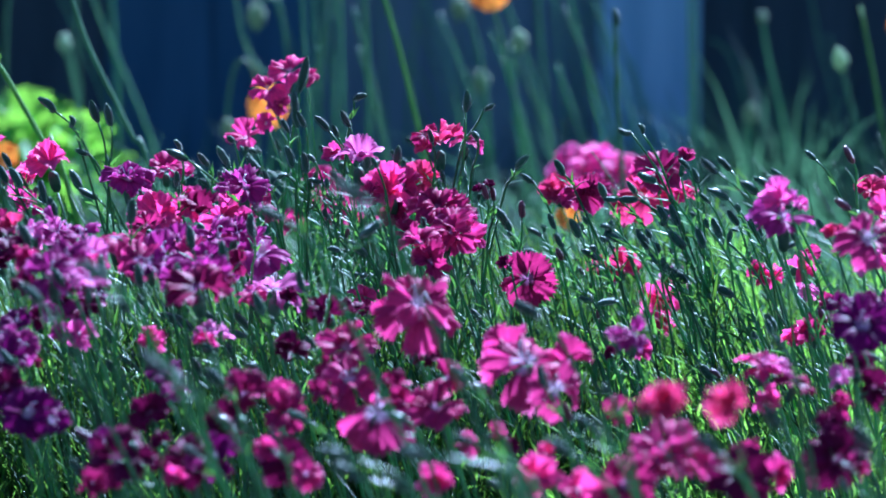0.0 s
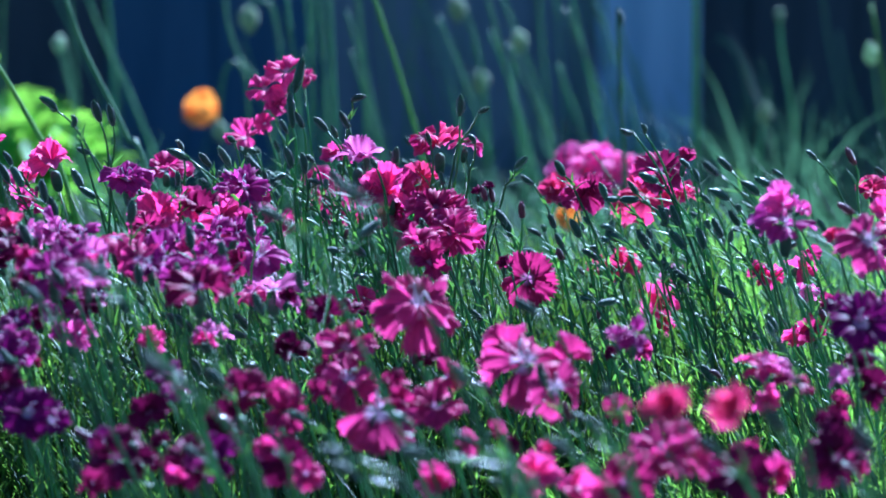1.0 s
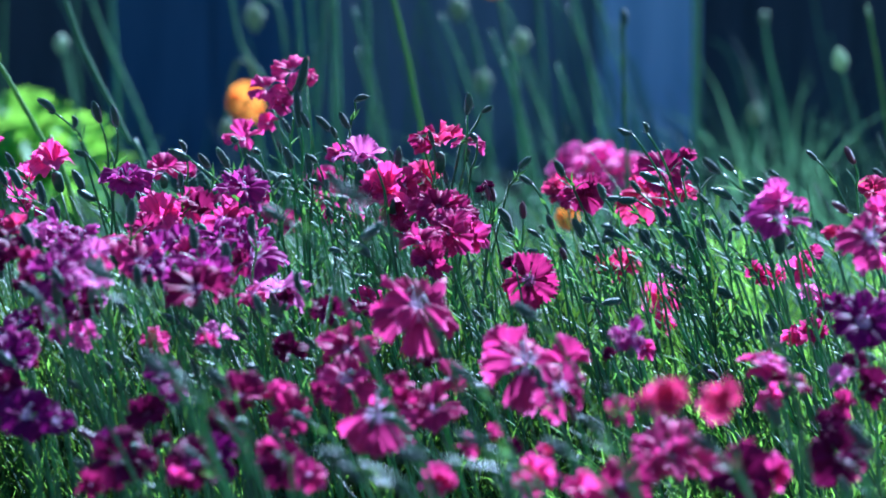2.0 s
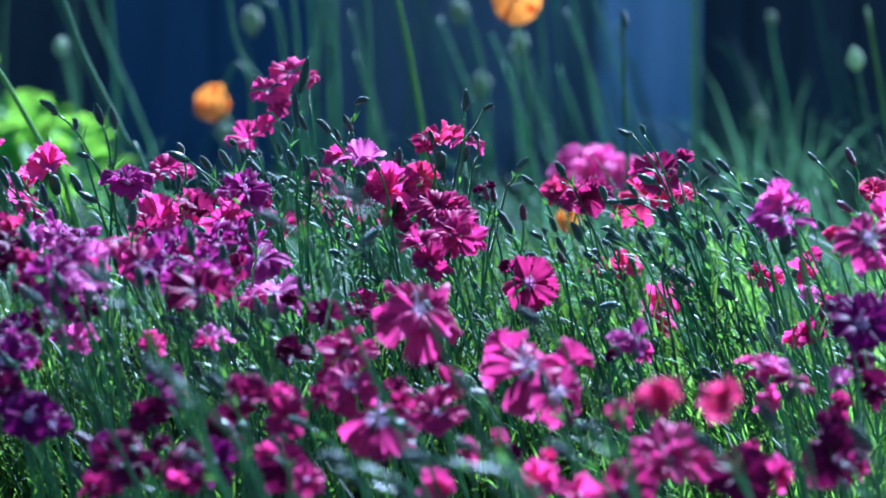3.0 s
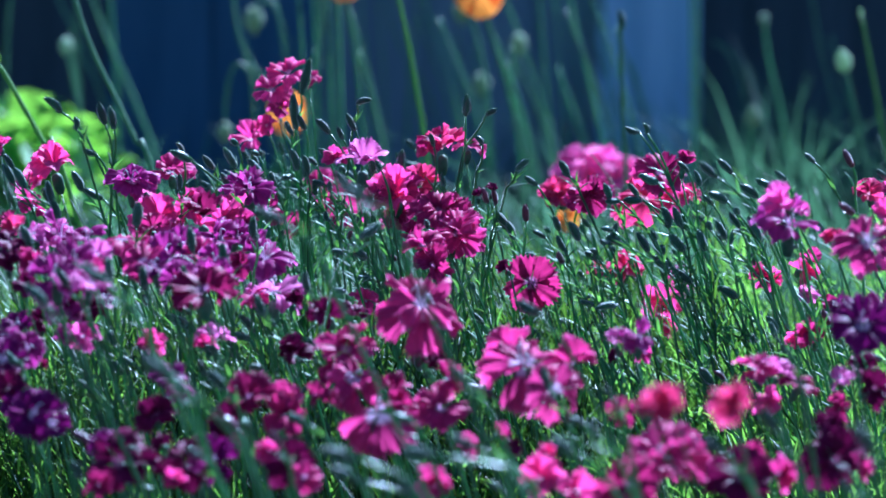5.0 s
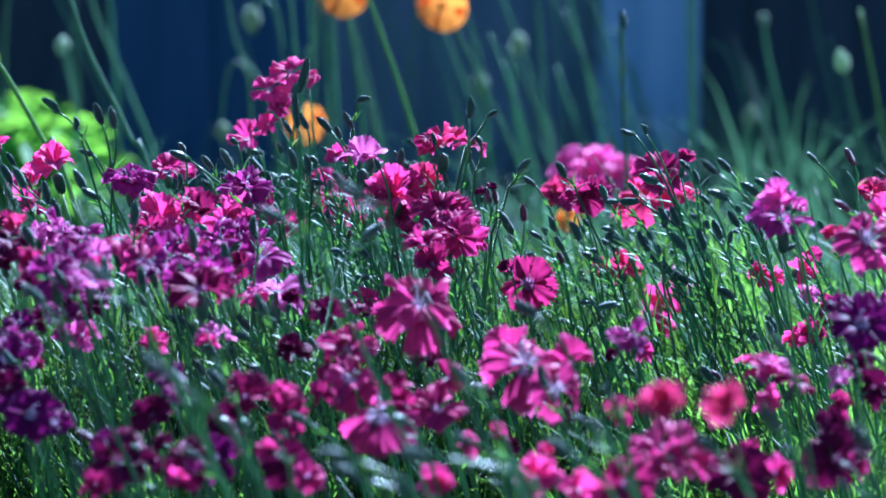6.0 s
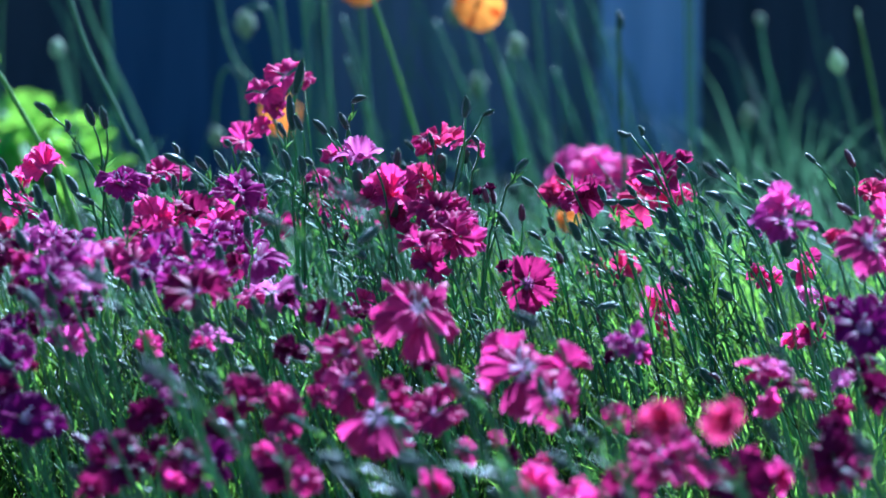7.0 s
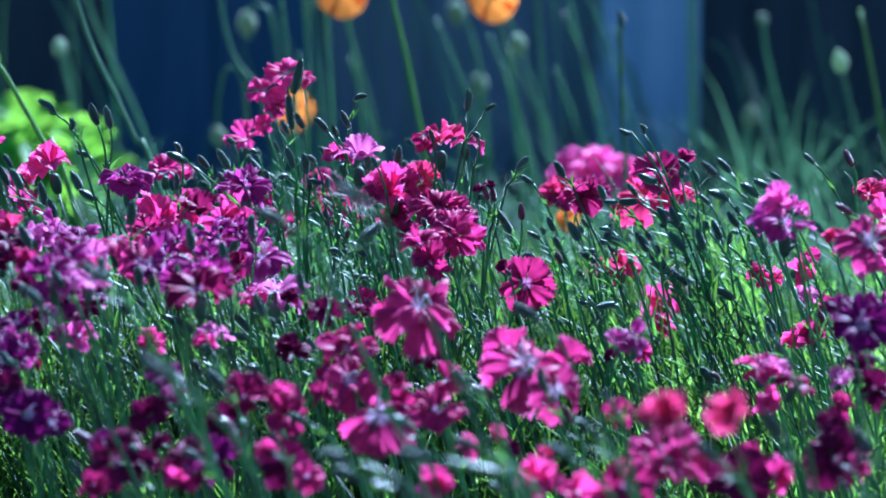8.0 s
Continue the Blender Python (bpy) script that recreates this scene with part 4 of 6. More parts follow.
pink(-0.128, 2.330, 0.361, -15, 66, 0.0285, "pink", 14, (0.054, 0.021), False)
pink(0.120, 2.950, 0.261, -10, 56, 0.0517, "candy", 24, (0.044, 0.029), False)
pink(0.139, 2.950, 0.263, 10, 56, 0.0517, "candy", 24, (0.065, -0.001), False)
pink(0.156, 2.950, 0.254, 20, 56, 0.0370, "candy", 32, (0.025, 0.035), False)
pink(0.108, 2.950, 0.254, -20, 56, 0.0388, "candy", 30, (0.066, 0.021), False)
pink(0.128, 2.950, 0.244, 0, 56, 0.0370, "candy", 30, (0.042, 0.033), False)
pink(0.079, 2.400, 0.315, -20, 36, 0.0316, "rose", 36, (0.029, 0.006), True)
pink(0.089, 2.180, 0.348, 0, 34, 0.0314, "crimson", 36, (0.030, 0.025), True)
pink(0.081, 2.220, 0.338, -20, 30, 0.0191, "magenta", 40, (0.036, 0.004), False)
pink(0.136, 2.220, 0.356, 0, 50, 0.0351, "crimson", 24, (0.055, 0.047), False)
pink(0.131, 2.280, 0.332, 5, 46, 0.0407, "rose", 18, (0.035, 0.032), False)
pink(0.145, 2.280, 0.333, 10, 40, 0.0275, "pink", 30, (0.041, 0.041), False)
pink(0.156, 2.280, 0.333, 0, 30, 0.0182, "rose", 60, (0.049, 0.006), False)
pink(0.122, 2.300, 0.322, -10, 40, 0.0245, "rose", 22, (0.031, -0.009), False)
pink(0.148, 2.180, 0.368, 15, 66, 0.0195, "crimson", 74, (0.044, 0.013), True)
pink(0.267, 2.160, 0.353, 10, 40, 0.0189, "pink", 30, (0.029, 0.012), False)
pink(-0.044, 2.400, 0.296, 0, 40, 0.0098, "pink", 50, (0.036, 0.036), False)
pink(0.023, 2.140, 0.355, 0, 60, 0.0111, "maroon", 66, (0.027, 0.049), False)
pink(0.029, 2.140, 0.357, 20, 60, 0.0104, "maroon", 66, (0.044, 0.026), False)
pink(-0.185, 2.160, 0.350, -30, 30, 0.0237, "magenta", 30, (0.043, 0.040), False)
pink(-0.153, 2.120, 0.348, 20, 25, 0.0266, "pink", 34, (0.061, 0.023), False)
pink(-0.126, 2.160, 0.342, 20, 20, 0.0257, "pink", 30, (0.044, 0.033), False)
pink(-0.172, 2.060, 0.343, -10, 40, 0.0226, "crimson", 40, (0.063, 0.014), False)
pink(-0.201, 1.970, 0.351, 20, 68, 0.0259, "purple", 10, (0.057, 0.048), False)
pink(-0.227, 1.960, 0.356, -10, 60, 0.0203, "lilac", 20, (0.043, 0.004), False)
pink(-0.145, 1.980, 0.347, -10, 50, 0.0260, "purple", 16, (0.032, 0.033), False)
pink(-0.128, 1.950, 0.344, 10, 50, 0.0214, "purple", 24, (0.054, 0.048), False)
pink(-0.162, 1.890, 0.353, -10, 60, 0.0269, "magenta", 10, (0.063, 0.005), False)
pink(-0.139, 1.870, 0.346, 0, 50, 0.0255, "purple", 24, (0.029, 0.006), False)
pink(-0.117, 1.870, 0.343, 20, 40, 0.0199, "wine", 40, (0.029, 0.032), False)
pink(-0.193, 1.830, 0.362, 0, 60, 0.0261, "purple", 20, (0.063, 0.044), False)
pink(-0.216, 1.850, 0.358, 0, 40, 0.0185, "crimson", 50, (0.033, 0.042), False)
pink(-0.179, 1.800, 0.356, 20, 66, 0.0226, "lilac", 14, (0.036, 0.015), False)
pink(-0.205, 1.899, 0.327, 0, 55, 0.0286, "purple", 20, (0.056, -0.005), False)
pink(-0.191, 1.962, 0.320, 20, 50, 0.0184, "violet", 30, (0.025, 0.040), False)
pink(-0.113, 2.000, 0.334, -10, 50, 0.0188, "wine", 50, (0.035, 0.011), False)
pink(-0.116, 2.080, 0.345, 10, 30, 0.0195, "magenta", 40, (0.049, 0.031), False)
pink(-0.255, 2.050, 0.349, 0, 40, 0.0161, "wine", 50, (0.020, 0.010), False)
pink(-0.245, 1.950, 0.348, 0, 40, 0.0183, "violet", 40, (0.042, 0.019), False)
pink(-0.106, 2.050, 0.340, 10, 40, 0.0161, "purple", 40, (0.031, 0.025), False)
pink(-0.027, 2.150, 0.340, -20, 30, 0.0202, "wine", 50, (0.068, 0.013), False)
pink(-0.020, 2.120, 0.332, -20, 40, 0.0199, "crimson", 40, (0.047, -0.003), False)
pink(0.009, 2.130, 0.341, 20, 45, 0.0300, "crimson", 20, (0.034, 0.030), False)
pink(-0.223, 1.856, 0.324, 0, 60, 0.0198, "violet", 30, (0.026, 0.043), False)
pink(-0.201, 1.874, 0.315, 0, 50, 0.0147, "purple", 40, (0.065, -0.004), False)
pink(-0.048, 1.837, 0.322, 0, 70, 0.0230, "crimson", 30, (0.067, 0.012), False)
pink(-0.024, 1.794, 0.304, 0, 60, 0.0191, "wine", 40, (0.059, 0.035), False)
pink(-0.064, 1.794, 0.301, 0, 40, 0.0160, "crimson", 50, (0.035, 0.031), False)

# ---------------------------------------------------------------- buds: base, tip, a place on the stem
bud(-0.2356, 2.160, 0.3982, -0.2464, 2.157, 0.4068, -0.2217, 0.3839)
bud(-0.2092, 2.160, 0.3934, -0.2137, 2.157, 0.4092, -0.2049, 0.3659)
bud(-0.2014, 2.160, 0.3914, -0.2042, 2.157, 0.4071, -0.2032, 0.3659)
bud(-0.2256, 2.160, 0.3893, -0.2265, 2.157, 0.3972, -0.2218, 0.3797)
bud(-0.2163, 2.160, 0.3718, -0.2248, 2.157, 0.3752, -0.2085, 0.3556)
bud(-0.1520, 2.120, 0.3754, -0.1660, 2.117, 0.3822, -0.1224, 0.3493)
bud(-0.1596, 2.160, 0.3749, -0.1633, 2.157, 0.3831, -0.1589, 0.3556)
bud(-0.1420, 2.160, 0.3666, -0.1487, 2.157, 0.3756, -0.1411, 0.3521)
bud(-0.1294, 2.160, 0.3666, -0.1384, 2.157, 0.3824, -0.1246, 0.3556)
bud(-0.1295, 2.160, 0.3556, -0.1359, 2.157, 0.3652, -0.1247, 0.3452)
bud(-0.1089, 2.160, 0.3632, -0.1207, 2.157, 0.3769, -0.1041, 0.3487)
bud(-0.0901, 2.160, 0.3666, -0.0948, 2.157, 0.3817, -0.0887, 0.3487)
bud(-0.0924, 2.240, 0.4020, -0.0866, 2.237, 0.4261, -0.0952, 0.3854)
bud(-0.0831, 2.160, 0.3907, -0.0878, 2.157, 0.4010, -0.0835, 0.3659)
bud(-0.0688, 2.160, 0.3890, -0.0776, 2.157, 0.3982, -0.0493, 0.3556)
bud(-0.0552, 2.160, 0.3914, -0.0606, 2.157, 0.4023, -0.0513, 0.3590)
bud(-0.0531, 2.160, 0.4078, -0.0435, 2.157, 0.4106, -0.0553, 0.3952)
bud(0.0150, 2.160, 0.4010, 0.0156, 2.157, 0.4153, 0.0106, 0.3556)
bud(0.0259, 2.160, 0.4016, 0.0327, 2.157, 0.4054, 0.0130, 0.3814)
bud(0.1152, 2.160, 0.3896, 0.1063, 2.157, 0.3934, 0.1363, 0.3556)
bud(0.1220, 2.160, 0.3893, 0.1192, 2.157, 0.3962, 0.1362, 0.3625)
bud(0.0457, 2.160, 0.3666, 0.0539, 2.157, 0.3749, 0.0397, 0.3556)
bud(0.0560, 2.160, 0.3580, 0.0478, 2.157, 0.3645, 0.0689, 0.3313)
bud(0.0744, 2.160, 0.3632, 0.0682, 2.157, 0.3735, 0.0808, 0.3538)
bud(0.1182, 2.160, 0.3521, 0.1120, 2.157, 0.3604, 0.1427, 0.3244)
bud(0.1301, 2.160, 0.3597, 0.1181, 2.157, 0.3656, 0.1530, 0.3313)
bud(0.1189, 2.160, 0.3487, 0.1066, 2.157, 0.3494, 0.1530, 0.3244)
bud(0.0488, 2.140, 0.3392, 0.0481, 2.137, 0.3502, 0.0446, 0.3068, "red")
bud(0.0278, 2.140, 0.3502, 0.0250, 2.137, 0.3605, 0.0265, 0.3344, "red")
bud(0.0318, 2.140, 0.3495, 0.0298, 2.137, 0.3591, 0.0292, 0.3309, "red")
bud(0.0691, 2.160, 0.3304, 0.0650, 2.157, 0.3404, 0.0742, 0.3070)
bud(0.1748, 2.160, 0.3659, 0.1658, 2.157, 0.3749, 0.1975, 0.3313)
bud(0.1498, 1.950, 0.3933, 0.1404, 1.947, 0.4020, 0.1721, 0.3726)
bud(0.2008, 2.160, 0.3556, 0.1847, 2.157, 0.3639, 0.2111, 0.3417)
bud(0.2062, 2.160, 0.3604, 0.1986, 2.157, 0.3666, 0.2110, 0.3452)
bud(0.2259, 2.160, 0.3714, 0.2189, 2.157, 0.3776, 0.2390, 0.3538)
bud(0.2358, 2.050, 0.3842, 0.2301, 2.047, 0.3953, 0.2379, 0.3710, "red")
bud(0.2222, 1.950, 0.3727, 0.2129, 1.947, 0.3790, 0.2403, 0.3626, "red")
bud(0.2677, 2.160, 0.3614, 0.2607, 2.157, 0.3673, 0.2726, 0.3521)
bud(0.1736, 2.160, 0.3487, 0.1578, 2.157, 0.3563, 0.1873, 0.3244)
bud(0.2320, 2.160, 0.3279, 0.2271, 2.157, 0.3362, 0.2425, 0.3070)
bud(0.1771, 2.160, 0.2884, 0.1612, 2.157, 0.2974, 0.1950, 0.2651)
bud(0.2021, 2.160, 0.2653, 0.1930, 2.157, 0.2835, 0.2125, 0.2476)
bud(0.1505, 2.160, 0.3666, 0.1433, 2.157, 0.3735, 0.1563, 0.3383)
bud(0.1557, 2.160, 0.3580, 0.1515, 2.157, 0.3680, 0.1598, 0.3313)
bud(0.0994, 2.160, 0.3494, 0.0949, 2.157, 0.3597, 0.1084, 0.3313)
bud(0.1073, 2.160, 0.3487, 0.0977, 2.157, 0.3494, 0.1255, 0.3279)
bud(0.1917, 2.160, 0.3511, 0.1796, 2.157, 0.3597, 0.2045, 0.3244)
bud(0.1627, 2.160, 0.3459, 0.1558, 2.157, 0.3528, 0.1737, 0.3209)
bud(0.0225, 2.160, 0.3838, 0.0174, 2.157, 0.3890, 0.0192, 0.3659)
bud(0.0020, 2.160, 0.3580, 0.0003, 2.157, 0.3666, 0.0038, 0.3383)
bud(-0.0048, 2.160, 0.3821, -0.0075, 2.157, 0.3914, -0.0048, 0.3556)
bud(-0.0457, 2.160, 0.3649, -0.0474, 2.157, 0.3797, -0.0452, 0.3452)
bud(-0.0967, 2.160, 0.3958, -0.0917, 2.157, 0.3872, -0.0930, 0.3797)
bud(-0.2642, 2.160, 0.3632, -0.2695, 2.157, 0.3728, -0.2548, 0.3504)
bud(-0.2505, 2.100, 0.3597, -0.2585, 2.097, 0.3748, -0.2347, 0.3421)
bud(-0.2301, 2.050, 0.3586, -0.2346, 2.047, 0.3799, -0.2275, 0.3513)
bud(-0.2254, 2.050, 0.3488, -0.2296, 2.047, 0.3685, -0.2245, 0.3348)
bud(-0.2218, 2.160, 0.3494, -0.2317, 2.157, 0.3666, -0.2072, 0.3279)
bud(-0.2116, 2.160, 0.3442, -0.2235, 2.157, 0.3511, -0.2003, 0.3279)
bud(-0.1038, 2.160, 0.3563, -0.1072, 2.157, 0.3666, -0.0974, 0.3313)
bud(-0.0816, 2.160, 0.3632, -0.0839, 2.157, 0.3769, -0.0819, 0.3383)
bud(-0.0764, 2.160, 0.3701, -0.0812, 2.157, 0.3749, -0.0716, 0.3487)
bud(-0.0627, 2.160, 0.3855, -0.0661, 2.157, 0.3941, -0.0561, 0.3659)
bud(-0.0270, 2.160, 0.3666, -0.0245, 2.157, 0.3890, -0.0288, 0.3487)
bud(0.0397, 2.160, 0.3321, 0.0294, 2.157, 0.3442, 0.0450, 0.3140)
bud(0.0431, 2.160, 0.3252, 0.0328, 2.157, 0.3425, 0.0485, 0.3035)
bud(0.0602, 2.160, 0.3252, 0.0517, 2.157, 0.3304, 0.0708, 0.3035)
bud(0.0740, 2.160, 0.3182, 0.0688, 2.157, 0.3286, 0.0811, 0.2966)
bud(0.0842, 2.160, 0.3252, 0.0773, 2.157, 0.3373, 0.0914, 0.3035)
bud(0.0946, 2.160, 0.3113, 0.0843, 2.157, 0.3182, 0.1053, 0.2896)
bud(0.0996, 2.160, 0.3217, 0.1046, 2.157, 0.3407, 0.1011, 0.2896)
bud(0.1116, 2.160, 0.3217, 0.0979, 2.157, 0.3286, 0.1326, 0.3070)
bud(0.1254, 2.160, 0.3182, 0.1167, 2.157, 0.3321, 0.1361, 0.2966)
bud(0.1355, 2.160, 0.3321, 0.1302, 2.157, 0.3459, 0.1429, 0.3105)
bud(0.1440, 2.160, 0.3321, 0.1388, 2.157, 0.3459, 0.1498, 0.3035)
bud(0.1476, 2.160, 0.3182, 0.1355, 2.157, 0.3321, 0.1568, 0.2896)
bud(0.1596, 2.160, 0.3182, 0.1543, 2.157, 0.3321, 0.1637, 0.2896)
bud(0.1698, 2.160, 0.3252, 0.1635, 2.157, 0.3373, 0.1774, 0.2966)
bud(0.1800, 2.160, 0.3321, 0.1730, 2.157, 0.3425, 0.1876, 0.3035)
bud(0.1938, 2.160, 0.3252, 0.1833, 2.157, 0.3425, 0.2015, 0.2966)
bud(0.1358, 2.160, 0.3044, 0.1185, 2.157, 0.3217, 0.1535, 0.2826)
bud(0.1495, 2.160, 0.2974, 0.1374, 2.157, 0.3078, 0.1639, 0.2721)
bud(-0.0233, 2.218, 0.3225, -0.0242, 2.215, 0.3283, -0.0055, 0.2859)
bud(0.0915, 2.180, 0.3300, 0.0866, 2.177, 0.3360, 0.0982, 0.2942)
bud(0.0065, 2.309, 0.2233, -0.0019, 2.306, 0.2286, 0.0223, 0.1992)
bud(0.0895, 2.179, 0.2864, 0.0844, 2.176, 0.2878, 0.1079, 0.2621)
bud(0.0741, 2.220, 0.3011, 0.0711, 2.217, 0.3059, 0.0803, 0.2632)
bud(0.2001, 2.363, 0.2987, 0.1907, 2.360, 0.2980, 0.2195, 0.2641)
bud(-0.0301, 2.120, 0.3056, -0.0366, 2.117, 0.3124, -0.0117, 0.2771)
bud(0.0743, 2.185, 0.2693, 0.0696, 2.182, 0.2697, 0.0813, 0.2344)
bud(0.0928, 2.312, 0.2765, 0.0889, 2.309, 0.2812, 0.1088, 0.2428)
bud(-0.0146, 2.374, 0.3014, -0.0204, 2.371, 0.3053, 0.0012, 0.2719)
bud(-0.0557, 2.181, 0.3290, -0.0560, 2.178, 0.3373, -0.0402, 0.2914)
bud(0.0624, 2.257, 0.2449, 0.0569, 2.254, 0.2531, 0.0761, 0.2151)
bud(0.2281, 2.332, 0.3050, 0.2214, 2.329, 0.3117, 0.2428, 0.2660, "red")
bud(0.0103, 2.110, 0.3396, 0.0062, 2.107, 0.3419, 0.0205, 0.3032)
bud(0.1856, 2.386, 0.2877, 0.1803, 2.383, 0.2940, 0.2044, 0.2633)
bud(0.2014, 2.260, 0.3066, 0.2020, 2.257, 0.3138, 0.2172, 0.2685)
bud(0.0981, 2.054, 0.3467, 0.0905, 2.051, 0.3487, 0.1174, 0.3257)
bud(0.1310, 2.140, 0.3190, 0.1293, 2.137, 0.3254, 0.1515, 0.2818)
bud(-0.0436, 2.206, 0.3403, -0.0471, 2.203, 0.3444, -0.0249, 0.3067)
bud(0.0998, 2.127, 0.3287, 0.0952, 2.124, 0.3313, 0.1081, 0.3009)
bud(0.1167, 2.356, 0.2618, 0.1096, 2.353, 0.2683, 0.1361, 0.2380)
bud(-0.0572, 2.299, 0.3314, -0.0597, 2.296, 0.3371, -0.0405, 0.3028, "red")
bud(0.0555, 2.153, 0.3162, 0.0483, 2.150, 0.3172, 0.0694, 0.2781)
bud(0.1334, 2.388, 0.2551, 0.1294, 2.385, 0.2607, 0.1517, 0.2209)
bud(-0.0584, 2.174, 0.3217, -0.0565, 2.171, 0.3278, -0.0380, 0.2981, "red")
bud(-0.0537, 2.207, 0.3252, -0.0542, 2.204, 0.3333, -0.0483, 0.2916)
bud(0.0923, 2.129, 0.3212, 0.0886, 2.126, 0.3241, 0.1044, 0.2956)
bud(0.1854, 2.133, 0.3381, 0.1838, 2.130, 0.3444, 0.1988, 0.3059)
bud(-0.0459, 2.301, 0.2973, -0.0524, 2.298, 0.3049, -0.0277, 0.2626)
bud(0.1479, 2.289, 0.2925, 0.1466, 2.286, 0.2986, 0.1690, 0.2624)
bud(0.1824, 2.052, 0.2824, 0.1801, 2.049, 0.2879, 0.1928, 0.2550)
bud(0.1186, 2.380, 0.2797, 0.1117, 2.377, 0.2862, 0.1326, 0.2538)
bud(0.1649, 2.275, 0.3186, 0.1576, 2.272, 0.3234, 0.1754, 0.2785)
bud(0.0081, 2.288, 0.3083, 0.0054, 2.285, 0.3136, 0.0234, 0.2803)
bud(0.2417, 2.266, 0.2910, 0.2373, 2.263, 0.2957, 0.2509, 0.2612)
bud(-0.0112, 2.334, 0.3075, -0.0173, 2.331, 0.3159, 0.0061, 0.2839)
bud(-0.0620, 2.134, 0.3281, -0.0633, 2.131, 0.3324, -0.0488, 0.3051)
bud(0.0711, 2.097, 0.3204, 0.0675, 2.094, 0.3282, 0.0888, 0.2903, "red")
bud(-0.0090, 2.129, 0.3210, -0.0161, 2.126, 0.3262, 0.0089, 0.2837)
bud(-0.0725, 2.365, 0.3150, -0.0776, 2.362, 0.3228, -0.0543, 0.2879, "red")
bud(0.1935, 2.215, 0.2994, 0.1905, 2.212, 0.3081, 0.2050, 0.2724)
bud(0.0189, 2.075, 0.3084, 0.0185, 2.072, 0.3131, 0.0316, 0.2760)
bud(0.0159, 2.223, 0.3171, 0.0104, 2.220, 0.3236, 0.0316, 0.2921)
bud(0.2416, 2.292, 0.2858, 0.2366, 2.289, 0.2934, 0.2566, 0.2613)
bud(-0.0026, 2.236, 0.3042, -0.0082, 2.233, 0.3102, 0.0055, 0.2689)
bud(-0.0260, 2.367, 0.2816, -0.0269, 2.364, 0.2906, -0.0168, 0.2430)
bud(0.0975, 2.187, 0.2673, 0.0964, 2.184, 0.2772, 0.1180, 0.2310, "red")
bud(0.0419, 2.314, 0.2754, 0.0392, 2.311, 0.2836, 0.0504, 0.2347)
bud(0.2235, 2.244, 0.3079, 0.2152, 2.241, 0.3044, 0.2418, 0.2695)
bud(-0.0452, 2.239, 0.3252, -0.0518, 2.236, 0.3317, -0.0342, 0.3005, "red")
bud(0.0662, 2.283, 0.3085, 0.0628, 2.280, 0.3134, 0.0738, 0.2686)
bud(0.2129, 2.134, 0.3271, 0.2087, 2.131, 0.3325, 0.2288, 0.2924)
bud(0.1403, 2.182, 0.3360, 0.1339, 2.179, 0.3395, 0.1503, 0.3048)
bud(-0.0685, 2.331, 0.3108, -0.0703, 2.328, 0.3199, -0.0511, 0.2689)
bud(0.0572, 2.254, 0.2762, 0.0522, 2.251, 0.2825, 0.0790, 0.2499)
bud(0.1544, 2.069, 0.3448, 0.1527, 2.066, 0.3509, 0.1722, 0.3157)
bud(0.0545, 2.293, 0.2814, 0.0517, 2.290, 0.2909, 0.0725, 0.2514)
bud(0.1700, 2.120, 0.3280, 0.1716, 2.117, 0.3369, 0.1893, 0.3055)
bud(0.1340, 2.143, 0.3125, 0.1263, 2.140, 0.3152, 0.1442, 0.2872)
bud(0.0910, 2.290, 0.3090, 0.0884, 2.287, 0.3152, 0.1075, 0.2793)
bud(-0.0278, 2.195, 0.3063, -0.0318, 2.192, 0.3097, -0.0089, 0.2726, "red")
bud(0.1655, 2.225, 0.3055, 0.1613, 2.222, 0.3147, 0.1776, 0.2717)
bud(0.0500, 2.273, 0.2902, 0.0432, 2.270, 0.2930, 0.0640, 0.2633)
bud(-0.0667, 2.127, 0.3409, -0.0691, 2.124, 0.3481, -0.0530, 0.3182)
bud(-0.0217, 2.165, 0.3374, -0.0236, 2.162, 0.3428, -0.0159, 0.3125)
bud(0.1231, 2.089, 0.3354, 0.1200, 2.086, 0.3420, 0.1304, 0.3076)
bud(-0.0097, 2.080, 0.3431, -0.0109, 2.077, 0.3486, 0.0041, 0.3207)
bud(0.1162, 2.282, 0.3041, 0.1150, 2.279, 0.3088, 0.1271, 0.2755)
bud(0.0446, 2.224, 0.3163, 0.0395, 2.221, 0.3245, 0.0624, 0.2837)
bud(0.2470, 2.322, 0.2493, 0.2387, 2.319, 0.2531, 0.2623, 0.2228)
bud(0.1495, 2.330, 0.2989, 0.1477, 2.327, 0.3037, 0.1604, 0.2739)
bud(0.1803, 2.158, 0.3415, 0.1780, 2.155, 0.3461, 0.1964, 0.3123)
bud(0.0494, 2.292, 0.2892, 0.0464, 2.289, 0.2972, 0.0629, 0.2559)
bud(-0.0095, 2.166, 0.3198, -0.0129, 2.163, 0.3242, 0.0098, 0.2907)
bud(-0.0586, 2.168, 0.3463, -0.0666, 2.165, 0.3475, -0.0501, 0.3133)
bud(-0.1221, 2.148, 0.3331, -0.1264, 2.145, 0.3395, -0.1048, 0.2997)
bud(-0.1984, 2.101, 0.3240, -0.1998, 2.098, 0.3319, -0.1827, 0.2914)
bud(-0.0938, 2.165, 0.3622, -0.0998, 2.162, 0.3597, -0.0739, 0.3378)
bud(-0.1527, 2.328, 0.3314, -0.1595, 2.325, 0.3362, -0.1355, 0.2935)
bud(-0.1024, 2.225, 0.3124, -0.1000, 2.222, 0.3207, -0.0894, 0.2727)
